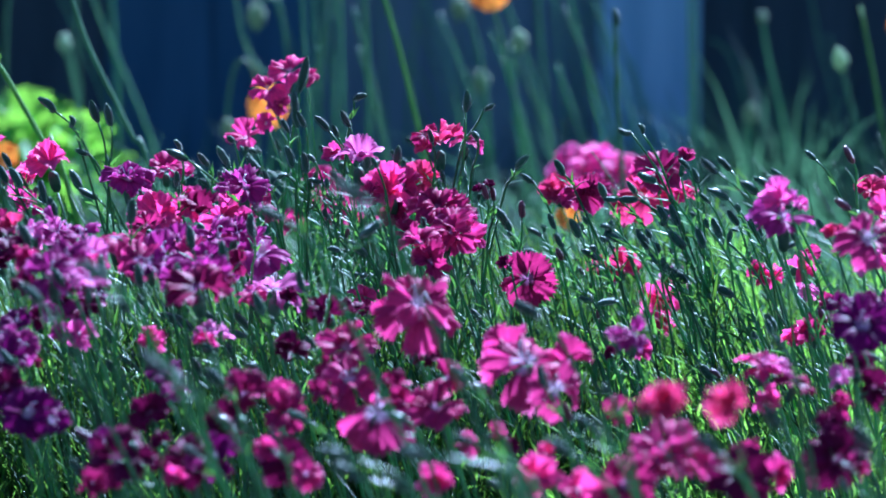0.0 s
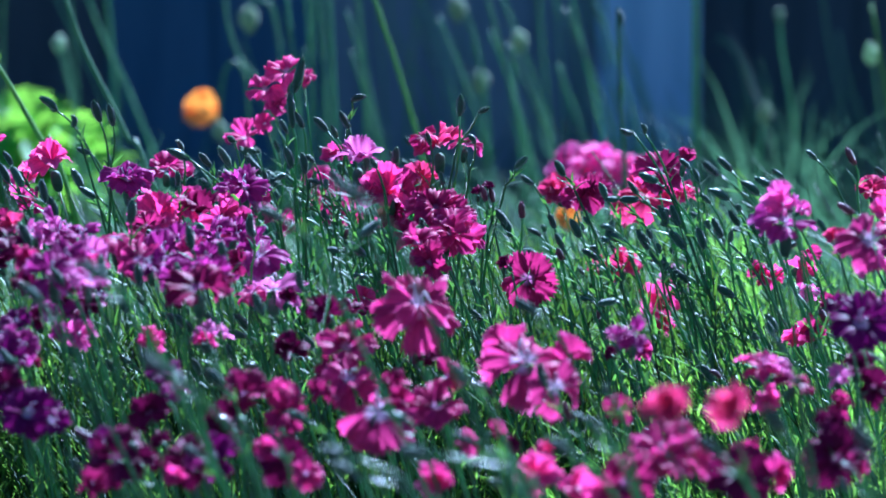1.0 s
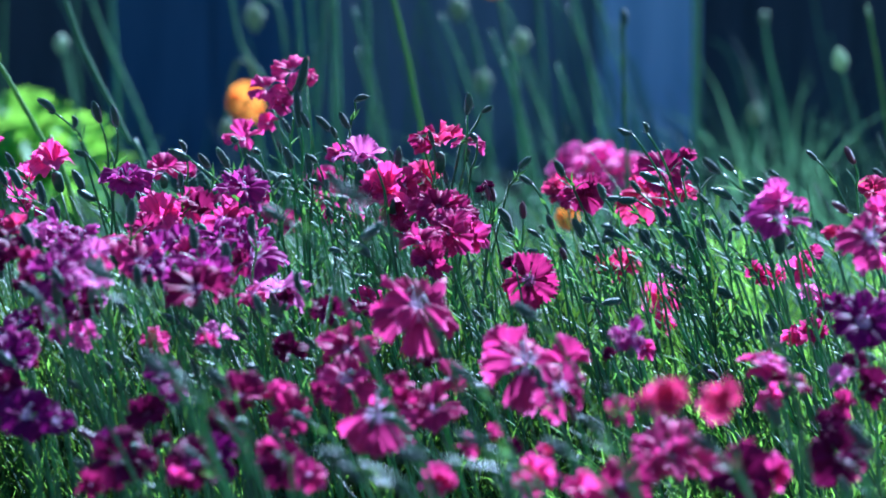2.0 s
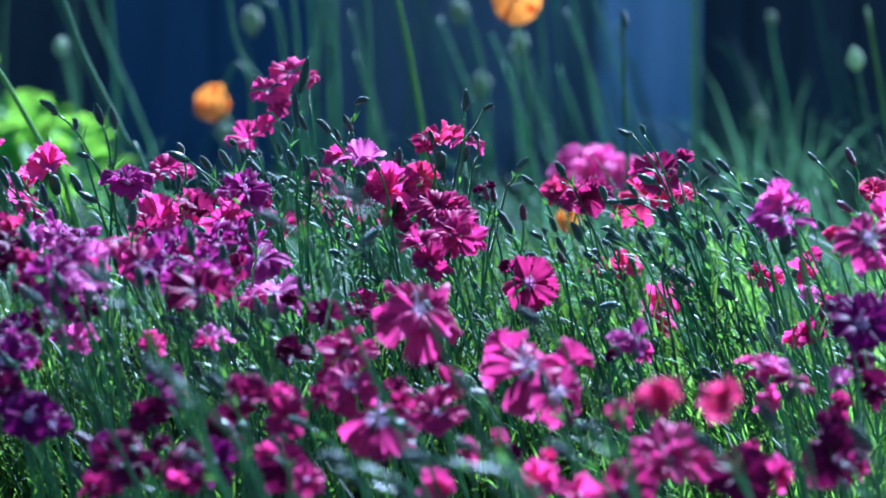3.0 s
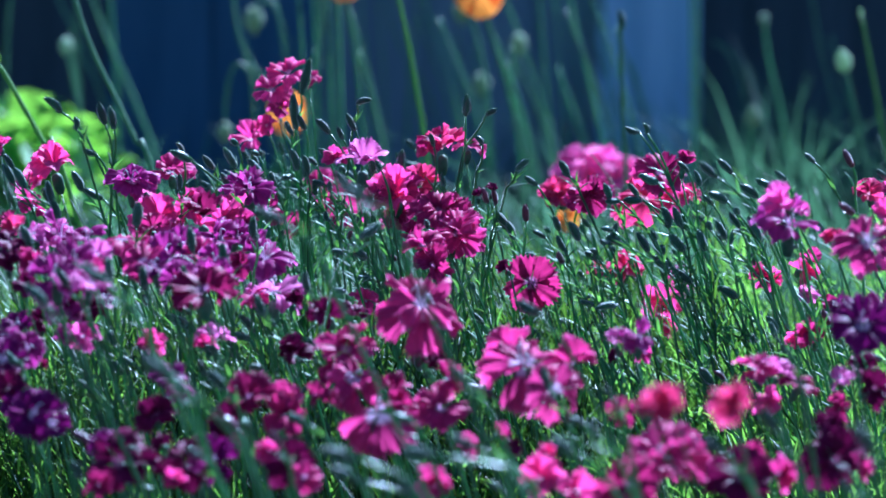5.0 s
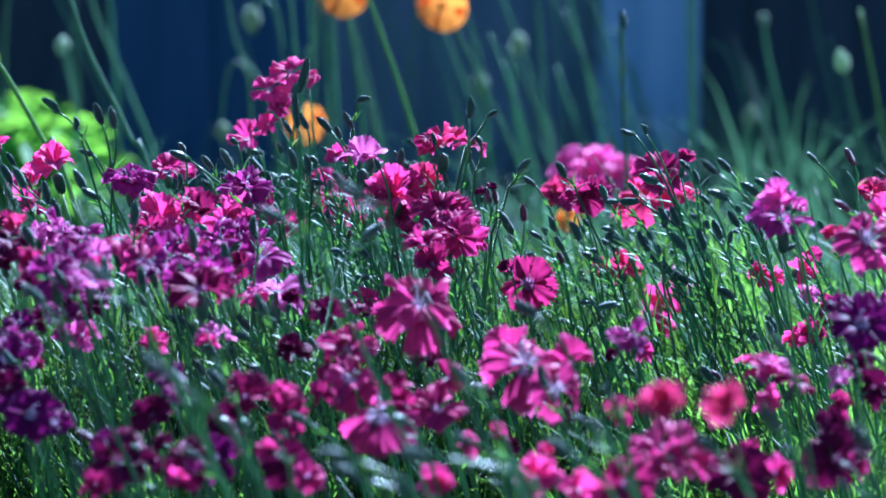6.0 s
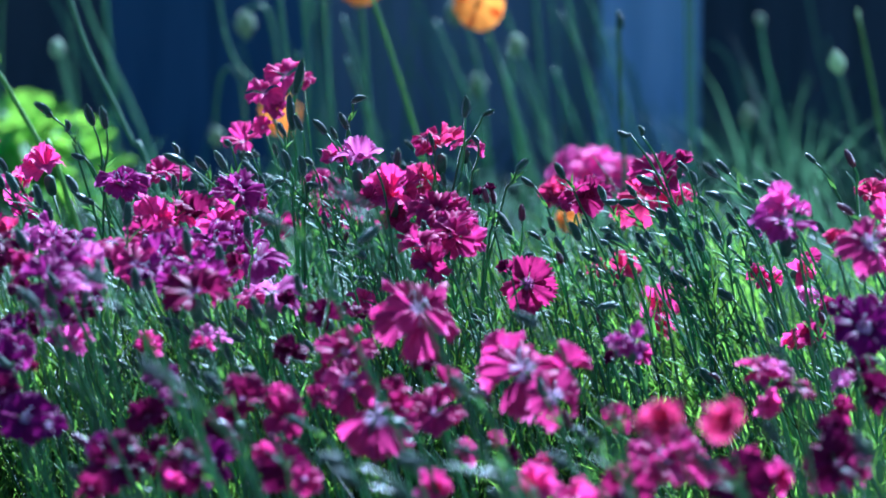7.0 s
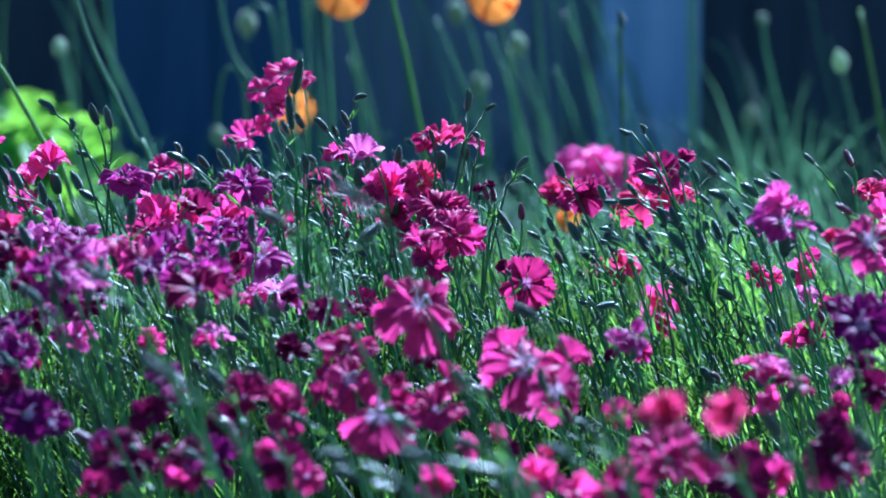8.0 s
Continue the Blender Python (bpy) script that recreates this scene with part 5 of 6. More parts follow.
bud(-0.1776, 2.095, 0.3547, -0.1799, 2.092, 0.3606, -0.1713, 0.3337)
bud(-0.1876, 2.273, 0.3416, -0.1903, 2.270, 0.3462, -0.1746, 0.3137)
bud(-0.1365, 2.305, 0.3154, -0.1406, 2.302, 0.3189, -0.1259, 0.2794)
bud(-0.0727, 2.159, 0.3579, -0.0804, 2.156, 0.3609, -0.0548, 0.3341)
bud(-0.0903, 2.336, 0.3114, -0.0961, 2.333, 0.3144, -0.0720, 0.2881)
bud(-0.1131, 2.185, 0.3719, -0.1184, 2.182, 0.3743, -0.1076, 0.3406)
bud(-0.0396, 2.349, 0.3311, -0.0425, 2.346, 0.3366, -0.0313, 0.3059)
bud(-0.0266, 2.201, 0.3649, -0.0306, 2.198, 0.3734, -0.0178, 0.3300)
bud(-0.0497, 2.228, 0.3671, -0.0544, 2.225, 0.3718, -0.0453, 0.3295)
bud(-0.0187, 2.486, 0.3370, -0.0256, 2.483, 0.3440, -0.0095, 0.3088)
bud(-0.0736, 2.452, 0.3066, -0.0747, 2.449, 0.3178, -0.0730, 0.2682)
bud(-0.0797, 2.167, 0.3506, -0.0808, 2.164, 0.3598, -0.0725, 0.3285)
bud(-0.1073, 2.354, 0.3502, -0.1097, 2.351, 0.3589, -0.1071, 0.3090)
bud(-0.0283, 2.330, 0.3448, -0.0278, 2.327, 0.3524, -0.0235, 0.3078)
bud(-0.1230, 2.405, 0.3425, -0.1278, 2.402, 0.3471, -0.1228, 0.3012)
bud(-0.1190, 2.225, 0.3594, -0.1214, 2.222, 0.3670, -0.1183, 0.3279)
bud(-0.1272, 2.181, 0.3785, -0.1314, 2.178, 0.3829, -0.1242, 0.3519)
bud(-0.0400, 2.289, 0.3445, -0.0429, 2.286, 0.3508, -0.0335, 0.3081)
bud(-0.0854, 2.353, 0.3289, -0.0818, 2.350, 0.3391, -0.0828, 0.2928)
bud(-0.0221, 2.462, 0.3277, -0.0279, 2.459, 0.3319, -0.0134, 0.2951)
bud(-0.0698, 2.203, 0.3679, -0.0764, 2.200, 0.3750, -0.0634, 0.3350)
bud(-0.1367, 2.487, 0.3279, -0.1414, 2.484, 0.3366, -0.1312, 0.2924)
bud(-0.0200, 2.195, 0.3552, -0.0257, 2.192, 0.3598, -0.0158, 0.3213)
bud(-0.0630, 2.377, 0.3452, -0.0649, 2.374, 0.3520, -0.0590, 0.3180)
bud(-0.0647, 2.473, 0.3057, -0.0681, 2.470, 0.3146, -0.0548, 0.2715)
bud(-0.0676, 2.124, 0.3596, -0.0680, 2.121, 0.3662, -0.0635, 0.3375)
bud(-0.0558, 2.194, 0.3500, -0.0595, 2.191, 0.3546, -0.0526, 0.3142)
bud(-0.1129, 2.169, 0.3553, -0.1108, 2.166, 0.3636, -0.1126, 0.3171)
bud(-0.0449, 2.444, 0.3267, -0.0444, 2.441, 0.3359, -0.0431, 0.2948)
bud(-0.0378, 2.117, 0.3729, -0.0415, 2.114, 0.3798, -0.0314, 0.3443)
bud(-0.0884, 2.237, 0.3411, -0.0933, 2.234, 0.3484, -0.0866, 0.3096)
bud(-0.0933, 2.240, 0.3800, -0.0952, 2.237, 0.4038, -0.0922, 0.3551)
bud(-0.0422, 1.850, 0.3732, -0.0275, 1.847, 0.3851, -0.0542, 0.3576)
bud(-0.0509, 1.850, 0.3999, -0.0582, 1.847, 0.4087, -0.0423, 0.3843)
bud(-0.1514, 2.025, 0.2947, -0.1618, 2.022, 0.3013, -0.1410, 0.2610)
bud(-0.1719, 1.738, 0.2886, -0.1812, 1.735, 0.2950, -0.1590, 0.2630, "red")
bud(-0.0546, 1.806, 0.2974, -0.0642, 1.803, 0.3030, -0.0423, 0.2674)
bud(0.1581, 2.011, 0.2670, 0.1515, 2.008, 0.2717, 0.1727, 0.2347, "red")
bud(-0.0143, 2.100, 0.2552, -0.0145, 2.097, 0.2703, -0.0002, 0.2272)
bud(0.1826, 1.570, 0.3112, 0.1756, 1.567, 0.3154, 0.1944, 0.2848, "red")
bud(-0.0143, 1.505, 0.3160, -0.0203, 1.502, 0.3249, -0.0027, 0.2941)
bud(0.2263, 1.846, 0.3097, 0.2178, 1.843, 0.3118, 0.2398, 0.2886)
bud(0.2206, 2.100, 0.2673, 0.2252, 2.097, 0.2782, 0.2325, 0.2304)
bud(-0.1459, 1.703, 0.2841, -0.1516, 1.700, 0.2953, -0.1333, 0.2593)
bud(-0.1206, 1.863, 0.3100, -0.1270, 1.860, 0.3138, -0.1105, 0.2818)
bud(0.0336, 1.601, 0.3049, 0.0271, 1.598, 0.3066, 0.0428, 0.2844)
bud(0.2134, 1.955, 0.2458, 0.2066, 1.952, 0.2536, 0.2229, 0.2195)
bud(0.0889, 2.100, 0.2946, 0.0806, 2.097, 0.2979, 0.1057, 0.2639)
bud(-0.0792, 1.889, 0.2620, -0.0876, 1.886, 0.2654, -0.0683, 0.2416)
bud(-0.0748, 1.618, 0.3119, -0.0784, 1.615, 0.3209, -0.0697, 0.2944, "red")
bud(0.1788, 1.963, 0.2783, 0.1709, 1.960, 0.2834, 0.1921, 0.2456)
bud(-0.0828, 2.045, 0.2496, -0.0784, 2.042, 0.2583, -0.0727, 0.2180)
bud(-0.0994, 1.680, 0.3069, -0.1078, 1.677, 0.3128, -0.0899, 0.2762, "red")
bud(0.0248, 1.785, 0.3031, 0.0135, 1.782, 0.3087, 0.0307, 0.2808, "red")
bud(0.0680, 1.687, 0.3096, 0.0607, 1.684, 0.3121, 0.0813, 0.2802)
bud(0.1883, 2.021, 0.2902, 0.1839, 2.018, 0.3002, 0.2048, 0.2647)
bud(-0.1102, 1.600, 0.3103, -0.1175, 1.597, 0.3160, -0.0989, 0.2899)
bud(0.0657, 1.810, 0.2840, 0.0616, 1.807, 0.2945, 0.0735, 0.2629, "red")
bud(0.0624, 1.998, 0.2514, 0.0529, 1.995, 0.2568, 0.0734, 0.2172)
bud(-0.0159, 1.656, 0.3156, -0.0267, 1.653, 0.3194, -0.0072, 0.2977)
bud(0.1884, 1.643, 0.2859, 0.1838, 1.640, 0.2927, 0.1935, 0.2652)
bud(0.1017, 2.053, 0.3034, 0.0888, 2.050, 0.3015, 0.1110, 0.2797)
bud(-0.0183, 1.790, 0.2788, -0.0285, 1.787, 0.2871, -0.0059, 0.2495)
bud(0.0504, 1.746, 0.3142, 0.0478, 1.743, 0.3263, 0.0628, 0.2852)
bud(0.0278, 1.657, 0.2825, 0.0212, 1.654, 0.2882, 0.0373, 0.2538)
bud(0.1572, 2.049, 0.2578, 0.1486, 2.046, 0.2686, 0.1696, 0.2365)
bud(-0.2176, 1.802, 0.3138, -0.2250, 1.799, 0.3226, -0.2135, 0.2922)
bud(0.2270, 2.100, 0.2826, 0.2222, 2.097, 0.2927, 0.2402, 0.2600, "red")
bud(-0.1753, 1.707, 0.2770, -0.1804, 1.704, 0.2865, -0.1633, 0.2563)
bud(0.1541, 1.697, 0.2702, 0.1486, 1.694, 0.2793, 0.1623, 0.2413)
bud(0.0700, 2.060, 0.2317, 0.0637, 2.057, 0.2386, 0.0794, 0.2038)
bud(-0.1064, 1.840, 0.2822, -0.1107, 1.837, 0.2902, -0.0958, 0.2565)
bud(-0.1592, 1.768, 0.2629, -0.1645, 1.765, 0.2724, -0.1476, 0.2392)
bud(0.0236, 2.100, 0.2829, 0.0166, 2.097, 0.2906, 0.0344, 0.2486)
bud(-0.0056, 1.420, 0.3508, -0.0192, 1.417, 0.3533, 0.0263, 0.3434)
bud(-0.1098, 1.420, 0.3846, -0.1272, 1.417, 0.3999, -0.0828, 0.3562)
bud(-0.1409, 1.500, 0.4084, -0.1633, 1.497, 0.4233, -0.1254, 0.3866)
bud(-0.0323, 1.450, 0.4516, -0.0490, 1.447, 0.4595, -0.0196, 0.4353)
bud(-0.0382, 1.450, 0.3427, -0.0555, 1.447, 0.3469, -0.0150, 0.3320)
bud(-0.0711, 1.600, 0.4187, -0.0896, 1.597, 0.4286, -0.0559, 0.4033)
bud(-0.0650, 1.700, 0.3062, -0.0744, 1.697, 0.3118, -0.0502, 0.2923)
bud(0.0454, 1.720, 0.3553, 0.0330, 1.717, 0.3640, 0.0619, 0.3330)
bud(-0.1873, 1.660, 0.3694, -0.2001, 1.657, 0.3833, -0.1741, 0.3493)
bud(0.0145, 1.500, 0.3379, 0.0037, 1.497, 0.3435, 0.0374, 0.3231)
bud(0.0670, 1.520, 0.3391, 0.0615, 1.517, 0.3455, 0.0793, 0.3180)
bud(0.0534, 1.480, 0.3390, 0.0415, 1.477, 0.3459, 0.0701, 0.3219)
bud(0.0727, 1.550, 0.3493, 0.0690, 1.547, 0.3544, 0.0807, 0.3267)
bud(0.1427, 1.500, 0.3440, 0.1327, 1.497, 0.3590, 0.1549, 0.3200)
bud(0.1820, 1.500, 0.3374, 0.1720, 1.497, 0.3489, 0.1879, 0.3179)
bud(0.1150, 1.480, 0.3381, 0.1041, 1.477, 0.3470, 0.1294, 0.3192)
bud(0.0113, 1.550, 0.3551, 0.0026, 1.547, 0.3644, 0.0237, 0.3350)
bud(-0.0347, 1.500, 0.3232, -0.0466, 1.497, 0.3300, -0.0155, 0.3159)
bud(0.1538, 1.600, 0.3603, 0.1472, 1.597, 0.3685, 0.1617, 0.3345)
bud(-0.1697, 1.930, 0.3664, -0.1682, 1.927, 0.3813, -0.1729, 0.3484)
bud(-0.1338, 1.900, 0.3581, -0.1360, 1.897, 0.3716, -0.1325, 0.3414)
bud(-0.1053, 2.000, 0.3489, -0.1062, 1.997, 0.3644, -0.1067, 0.3313)
bud(-0.1372, 1.860, 0.3444, -0.1391, 1.857, 0.3575, -0.1358, 0.3271)
bud(-0.1254, 1.930, 0.2959, -0.1385, 1.927, 0.3058, -0.1174, 0.2771)
bud(-0.1257, 2.000, 0.2990, -0.1342, 1.997, 0.3060, -0.1176, 0.2795)
bud(-0.1092, 1.980, 0.2956, -0.1213, 1.977, 0.2987, -0.1012, 0.2763)
bud(-0.1080, 2.020, 0.2921, -0.1225, 2.017, 0.3068, -0.0999, 0.2724)
bud(-0.1426, 2.020, 0.2913, -0.1568, 2.017, 0.3043, -0.1343, 0.2717)
bud(-0.2041, 1.900, 0.3171, -0.2121, 1.897, 0.3207, -0.1963, 0.2987)
bud(-0.1297, 1.900, 0.2898, -0.1339, 1.897, 0.2997, -0.1219, 0.2713)
bud(-0.0962, 1.860, 0.3016, -0.1040, 1.857, 0.3037, -0.0886, 0.2834)
bud(-0.0918, 1.950, 0.3096, -0.0968, 1.947, 0.3137, -0.0839, 0.2906)
bud(-0.0771, 1.970, 0.2853, -0.0896, 1.967, 0.2987, -0.0691, 0.2660)
bud(-0.0563, 1.970, 0.3241, -0.0629, 1.967, 0.3254, -0.0482, 0.3051)
bud(-0.0585, 2.050, 0.3336, -0.0658, 2.047, 0.3350, -0.0501, 0.3138)
bud(-0.0442, 2.100, 0.3224, -0.0570, 2.097, 0.3331, -0.0359, 0.3020)
bud(-0.0434, 2.080, 0.3142, -0.0534, 2.077, 0.3168, -0.0351, 0.2940)
bud(-0.1801, 1.950, 0.2798, -0.1857, 1.947, 0.2886, -0.1720, 0.2608)
bud(-0.1739, 1.980, 0.2798, -0.1816, 1.977, 0.2849, -0.1657, 0.2605)
bud(-0.2050, 1.970, 0.2847, -0.2074, 1.967, 0.2936, -0.1968, 0.2656)
bud(-0.1672, 1.880, 0.3264, -0.1726, 1.877, 0.3360, -0.1594, 0.3082)
bud(-0.1623, 1.930, 0.3213, -0.1673, 1.927, 0.3299, -0.1542, 0.3026)
bud(-0.1945, 1.950, 0.3090, -0.1988, 1.947, 0.3175, -0.1864, 0.2902)
bud(-0.1832, 1.960, 0.2947, -0.1860, 1.957, 0.3038, -0.1750, 0.2757)
bud(-0.0907, 2.000, 0.3104, -0.0945, 1.997, 0.3200, -0.0826, 0.2909)
bud(-0.1169, 2.000, 0.2795, -0.1207, 1.997, 0.2886, -0.1088, 0.2600)
bud(-0.1414, 1.850, 0.2838, -0.1455, 1.847, 0.2898, -0.1338, 0.2658)
bud(-0.0693, 1.930, 0.2991, -0.0739, 1.927, 0.3066, -0.0614, 0.2803)
bud(-0.1925, 1.880, 0.2867, -0.1991, 1.877, 0.2921, -0.1847, 0.2684)
bud(-0.1058, 1.720, 0.3187, -0.1152, 1.717, 0.3293, -0.0988, 0.3020)
bud(-0.1176, 1.620, 0.3385, -0.1325, 1.617, 0.3569, -0.1110, 0.3227)
bud(-0.1583, 1.860, 0.3434, -0.1595, 1.857, 0.3568, -0.1563, 0.3270)
bud(-0.1739, 1.820, 0.3540, -0.1752, 1.817, 0.3682, -0.1711, 0.3370)
bud(-0.1575, 2.100, 0.3622, -0.1572, 2.097, 0.3725, -0.1576, 0.3450)
bud(-0.2186, 1.880, 0.3608, -0.2253, 1.877, 0.3772, -0.2073, 0.3382)
bud(-0.2641, 2.140, 0.3567, -0.2704, 2.137, 0.3689, -0.2521, 0.3371)
bud(-0.1928, 1.800, 0.3544, -0.1988, 1.797, 0.3647, -0.1837, 0.3376)
bud(-0.1168, 1.920, 0.3474, -0.1188, 1.917, 0.3601, -0.1152, 0.3319)
bud(-0.0931, 1.850, 0.3320, -0.0974, 1.847, 0.3444, -0.0902, 0.3170)
bud(-0.0727, 1.900, 0.3354, -0.0756, 1.897, 0.3481, -0.0682, 0.3170)

# ---------------------------------------------------------------- poppies and plants behind
poppy_bud((2.62, ((-0.216, 0.292), (-0.231, 0.321), (-0.245, 0.350), (-0.265, 0.391), (-0.279, 0.431), (-0.285, 0.445))), 0.0000, False, "pale")
poppy_bud((2.42, ((-0.258, 0.320), (-0.271, 0.343), (-0.286, 0.370), (-0.299, 0.393), (-0.310, 0.408))), 0.0000, False, "green")
poppy_bud((3.80, ((-0.297, 0.126), (-0.329, 0.216), (-0.361, 0.288), (-0.378, 0.336))), 0.0000, False, "pale")
poppy_bud((3.70, ((-0.377, 0.140), (-0.382, 0.228), (-0.390, 0.287), (-0.395, 0.294))), 0.0209, True, "pale")
poppy_bud((3.90, ((-0.397, 0.112), (-0.397, 0.205), (-0.401, 0.279), (-0.401, 0.334))), 0.0000, False, "pale")
poppy_bud((3.90, ((-0.354, 0.130), (-0.358, 0.242), (-0.363, 0.328))), 0.0000, False, "pale")
poppy_bud((3.80, ((-0.469, 0.126), (-0.465, 0.288), (-0.459, 0.342))), 0.0000, False, "pale")
poppy_bud((3.50, ((-0.157, 0.168), (-0.173, 0.257), (-0.198, 0.296), (-0.208, 0.329), (-0.212, 0.362))), 0.0000, False, "pale")
poppy_bud((3.50, ((-0.188, 0.168), (-0.190, 0.257), (-0.194, 0.280), (-0.203, 0.289), (-0.211, 0.282), (-0.216, 0.257), (-0.218, 0.231))), 0.0219, True, "pale")
poppy_bud((3.70, ((-0.154, 0.140), (-0.165, 0.263), (-0.175, 0.324), (-0.188, 0.331), (-0.200, 0.326))), 0.0301, True, "pale")
poppy_bud((3.70, ((-0.125, 0.140), (-0.133, 0.234), (-0.139, 0.333), (-0.141, 0.351))), 0.0000, False, "pale")
poppy_bud((3.90, ((-0.120, 0.112), (-0.122, 0.223), (-0.121, 0.315), (-0.121, 0.328))), 0.0000, False, "pale")
poppy_bud((4.00, ((-0.040, 0.098), (-0.039, 0.180), (-0.031, 0.269), (-0.026, 0.319))), 0.0000, False, "pale")
poppy_bud((3.90, ((0.028, 0.112), (0.010, 0.217), (-0.012, 0.285), (-0.027, 0.328))), 0.0000, False, "pale")
poppy_bud((3.80, ((0.052, 0.126), (0.042, 0.246), (0.024, 0.312), (0.015, 0.325))), 0.0286, True, "pale")
poppy_bud((3.90, ((0.041, 0.112), (0.048, 0.174), (0.042, 0.217), (0.041, 0.236))), 0.0281, True, "pale")
poppy_bud((3.70, ((0.085, 0.140), (0.076, 0.216), (0.074, 0.275), (0.079, 0.299))), 0.0255, True, "pale")
poppy_bud((3.80, ((0.094, 0.126), (0.085, 0.186), (0.066, 0.252), (0.051, 0.288))), 0.0000, False, "pale")
poppy_bud((3.90, ((0.124, 0.112), (0.114, 0.205), (0.107, 0.285), (0.105, 0.328))), 0.0000, False, "pale")
poppy_bud((3.70, ((0.176, 0.140), (0.161, 0.216), (0.144, 0.287), (0.131, 0.345))), 0.0000, False, "pale")
poppy_bud((2.85, ((0.148, 0.259), (0.145, 0.318), (0.143, 0.391), (0.143, 0.399))), 0.0150, False, "green")
poppy_bud((3.45, ((0.248, 0.175), (0.247, 0.268), (0.247, 0.355), (0.247, 0.366))), 0.0000, False, "pale")
poppy_bud((3.55, ((0.250, 0.161), (0.250, 0.257), (0.250, 0.346), (0.250, 0.357))), 0.0000, False, "pale")
poppy_bud((4.30, ((-0.003, 0.055), (-0.008, 0.144), (-0.057, 0.239), (-0.063, 0.294))), 0.0000, False, "pale")
poppy_bud((4.30, ((-0.084, 0.055), (-0.087, 0.144), (-0.097, 0.239), (-0.100, 0.294))), 0.0000, False, "pale")
poppy_bud((4.10, ((0.192, 0.083), (0.195, 0.168), (0.188, 0.233), (0.184, 0.311))), 0.0000, False, "pale")
poppy_bud((4.04, ((0.142, 0.086), (0.135, 0.209), (0.125, 0.330))), 0.0000, False, "pale")
poppy_bud((4.40, ((0.273, 0.034), (0.257, 0.116), (0.234, 0.198))), 0.0000, True, "pale")
poppy_bud((4.40, ((0.043, 0.034), (0.040, 0.126), (0.036, 0.218))), 0.0000, True, "pale")
poppy_bud((3.89, ((-0.146, 0.107), (-0.155, 0.179), (-0.169, 0.251))), 0.0000, True, "pale")
poppy_bud((3.69, ((0.214, 0.136), (0.187, 0.246), (0.147, 0.355))), 0.0000, True, "pale")
poppy_bud((4.40, ((-0.125, 0.034), (-0.136, 0.173), (-0.154, 0.310))), 0.0000, True, "pale")
poppy_bud((4.18, ((-0.010, 0.065), (-0.024, 0.140), (-0.045, 0.214))), 0.0000, True, "pale")
poppy_bud((3.51, ((-0.056, 0.160), (-0.069, 0.230), (-0.089, 0.299))), 0.0000, True, "pale")
poppy_bud((3.61, ((-0.054, 0.147), (-0.071, 0.238), (-0.096, 0.329))), 0.0000, True, "pale")
poppy_bud((3.58, ((0.120, 0.151), (0.098, 0.225), (0.066, 0.298))), 0.0000, True, "pale")
poppy_bud((4.16, ((0.030, 0.068), (0.005, 0.171), (-0.031, 0.274))), 0.0000, True, "pale")
poppy_bud((3.68, ((0.189, 0.137), (0.164, 0.232), (0.126, 0.325))), 0.0000, False, "pale")
poppy_bud((4.40, ((0.242, 0.034), (0.212, 0.154), (0.169, 0.272))), 0.0000, False, "pale")
poppy_bud((3.93, ((0.167, 0.102), (0.151, 0.171), (0.127, 0.239))), 0.0000, False, "pale")
poppy_bud((3.30, ((-0.129, 0.213), (-0.135, 0.294), (-0.142, 0.377))), 0.0000, True, "pale")
poppy_bud((3.36, ((-0.126, 0.205), (-0.122, 0.286), (-0.120, 0.372))), 0.0000, True, "pale")
poppy_bud((3.28, ((-0.105, 0.216), (-0.108, 0.295), (-0.112, 0.379))), 0.0000, True, "pale")
poppy_bud((3.40, ((-0.100, 0.200), (-0.103, 0.282), (-0.107, 0.368))), 0.0000, True, "pale")
poppy_bud((3.34, ((-0.136, 0.208), (-0.131, 0.267), (-0.128, 0.321))), 0.0000, True, "pale")
poppy_bud((3.84, ((0.057, 0.114), (0.032, 0.208), (-0.005, 0.302))), 0.0000, True, "pale")
poppy_bud((4.18, ((0.174, 0.066), (0.163, 0.165), (0.146, 0.264))), 0.0000, True, "pale")
poppy_bud((3.80, ((0.126, 0.120), (0.098, 0.233), (0.056, 0.345))), 0.0000, True, "pale")
poppy_bud((4.02, ((0.247, 0.089), (0.226, 0.183), (0.195, 0.276))), 0.0000, True, "pale")
poppy_bud((4.05, ((-0.184, 0.085), (-0.201, 0.172), (-0.226, 0.258))), 0.0000, False, "pale")
poppy_bud((4.40, ((-0.068, 0.034), (-0.073, 0.164), (-0.081, 0.293))), 0.0000, True, "pale")
poppy_bud((3.50, ((0.094, 0.163), (0.080, 0.226), (0.059, 0.290))), 0.0000, True, "pale")
poppy_bud((4.33, ((0.028, 0.044), (0.024, 0.143), (0.019, 0.242))), 0.0000, False, "pale")
poppy_bud((4.40, ((-0.133, 0.034), (-0.162, 0.149), (-0.206, 0.262))), 0.0000, True, "pale")
poppy_bud((4.40, ((-0.369, 0.034), (-0.385, 0.123), (-0.410, 0.211))), 0.0000, False, "pale")
poppy_bud((3.60, ((-0.359, 0.149), (-0.370, 0.226), (-0.387, 0.303))), 0.0000, True, "pale")
poppy_bud((4.08, ((-0.359, 0.080), (-0.393, 0.198), (-0.444, 0.314))), 0.0000, True, "pale")
poppy_bud((4.11, ((-0.366, 0.076), (-0.373, 0.186), (-0.384, 0.296))), 0.0000, True, "pale")
poppy_bud((3.45, ((0.424, 0.175), (0.418, 0.213), (0.411, 0.257), (0.405, 0.289))), 0.0225, False, "pale")
poppy_bud((3.60, ((0.317, 0.154), (0.318, 0.182), (0.321, 0.214))), 0.0235, False, "pale")
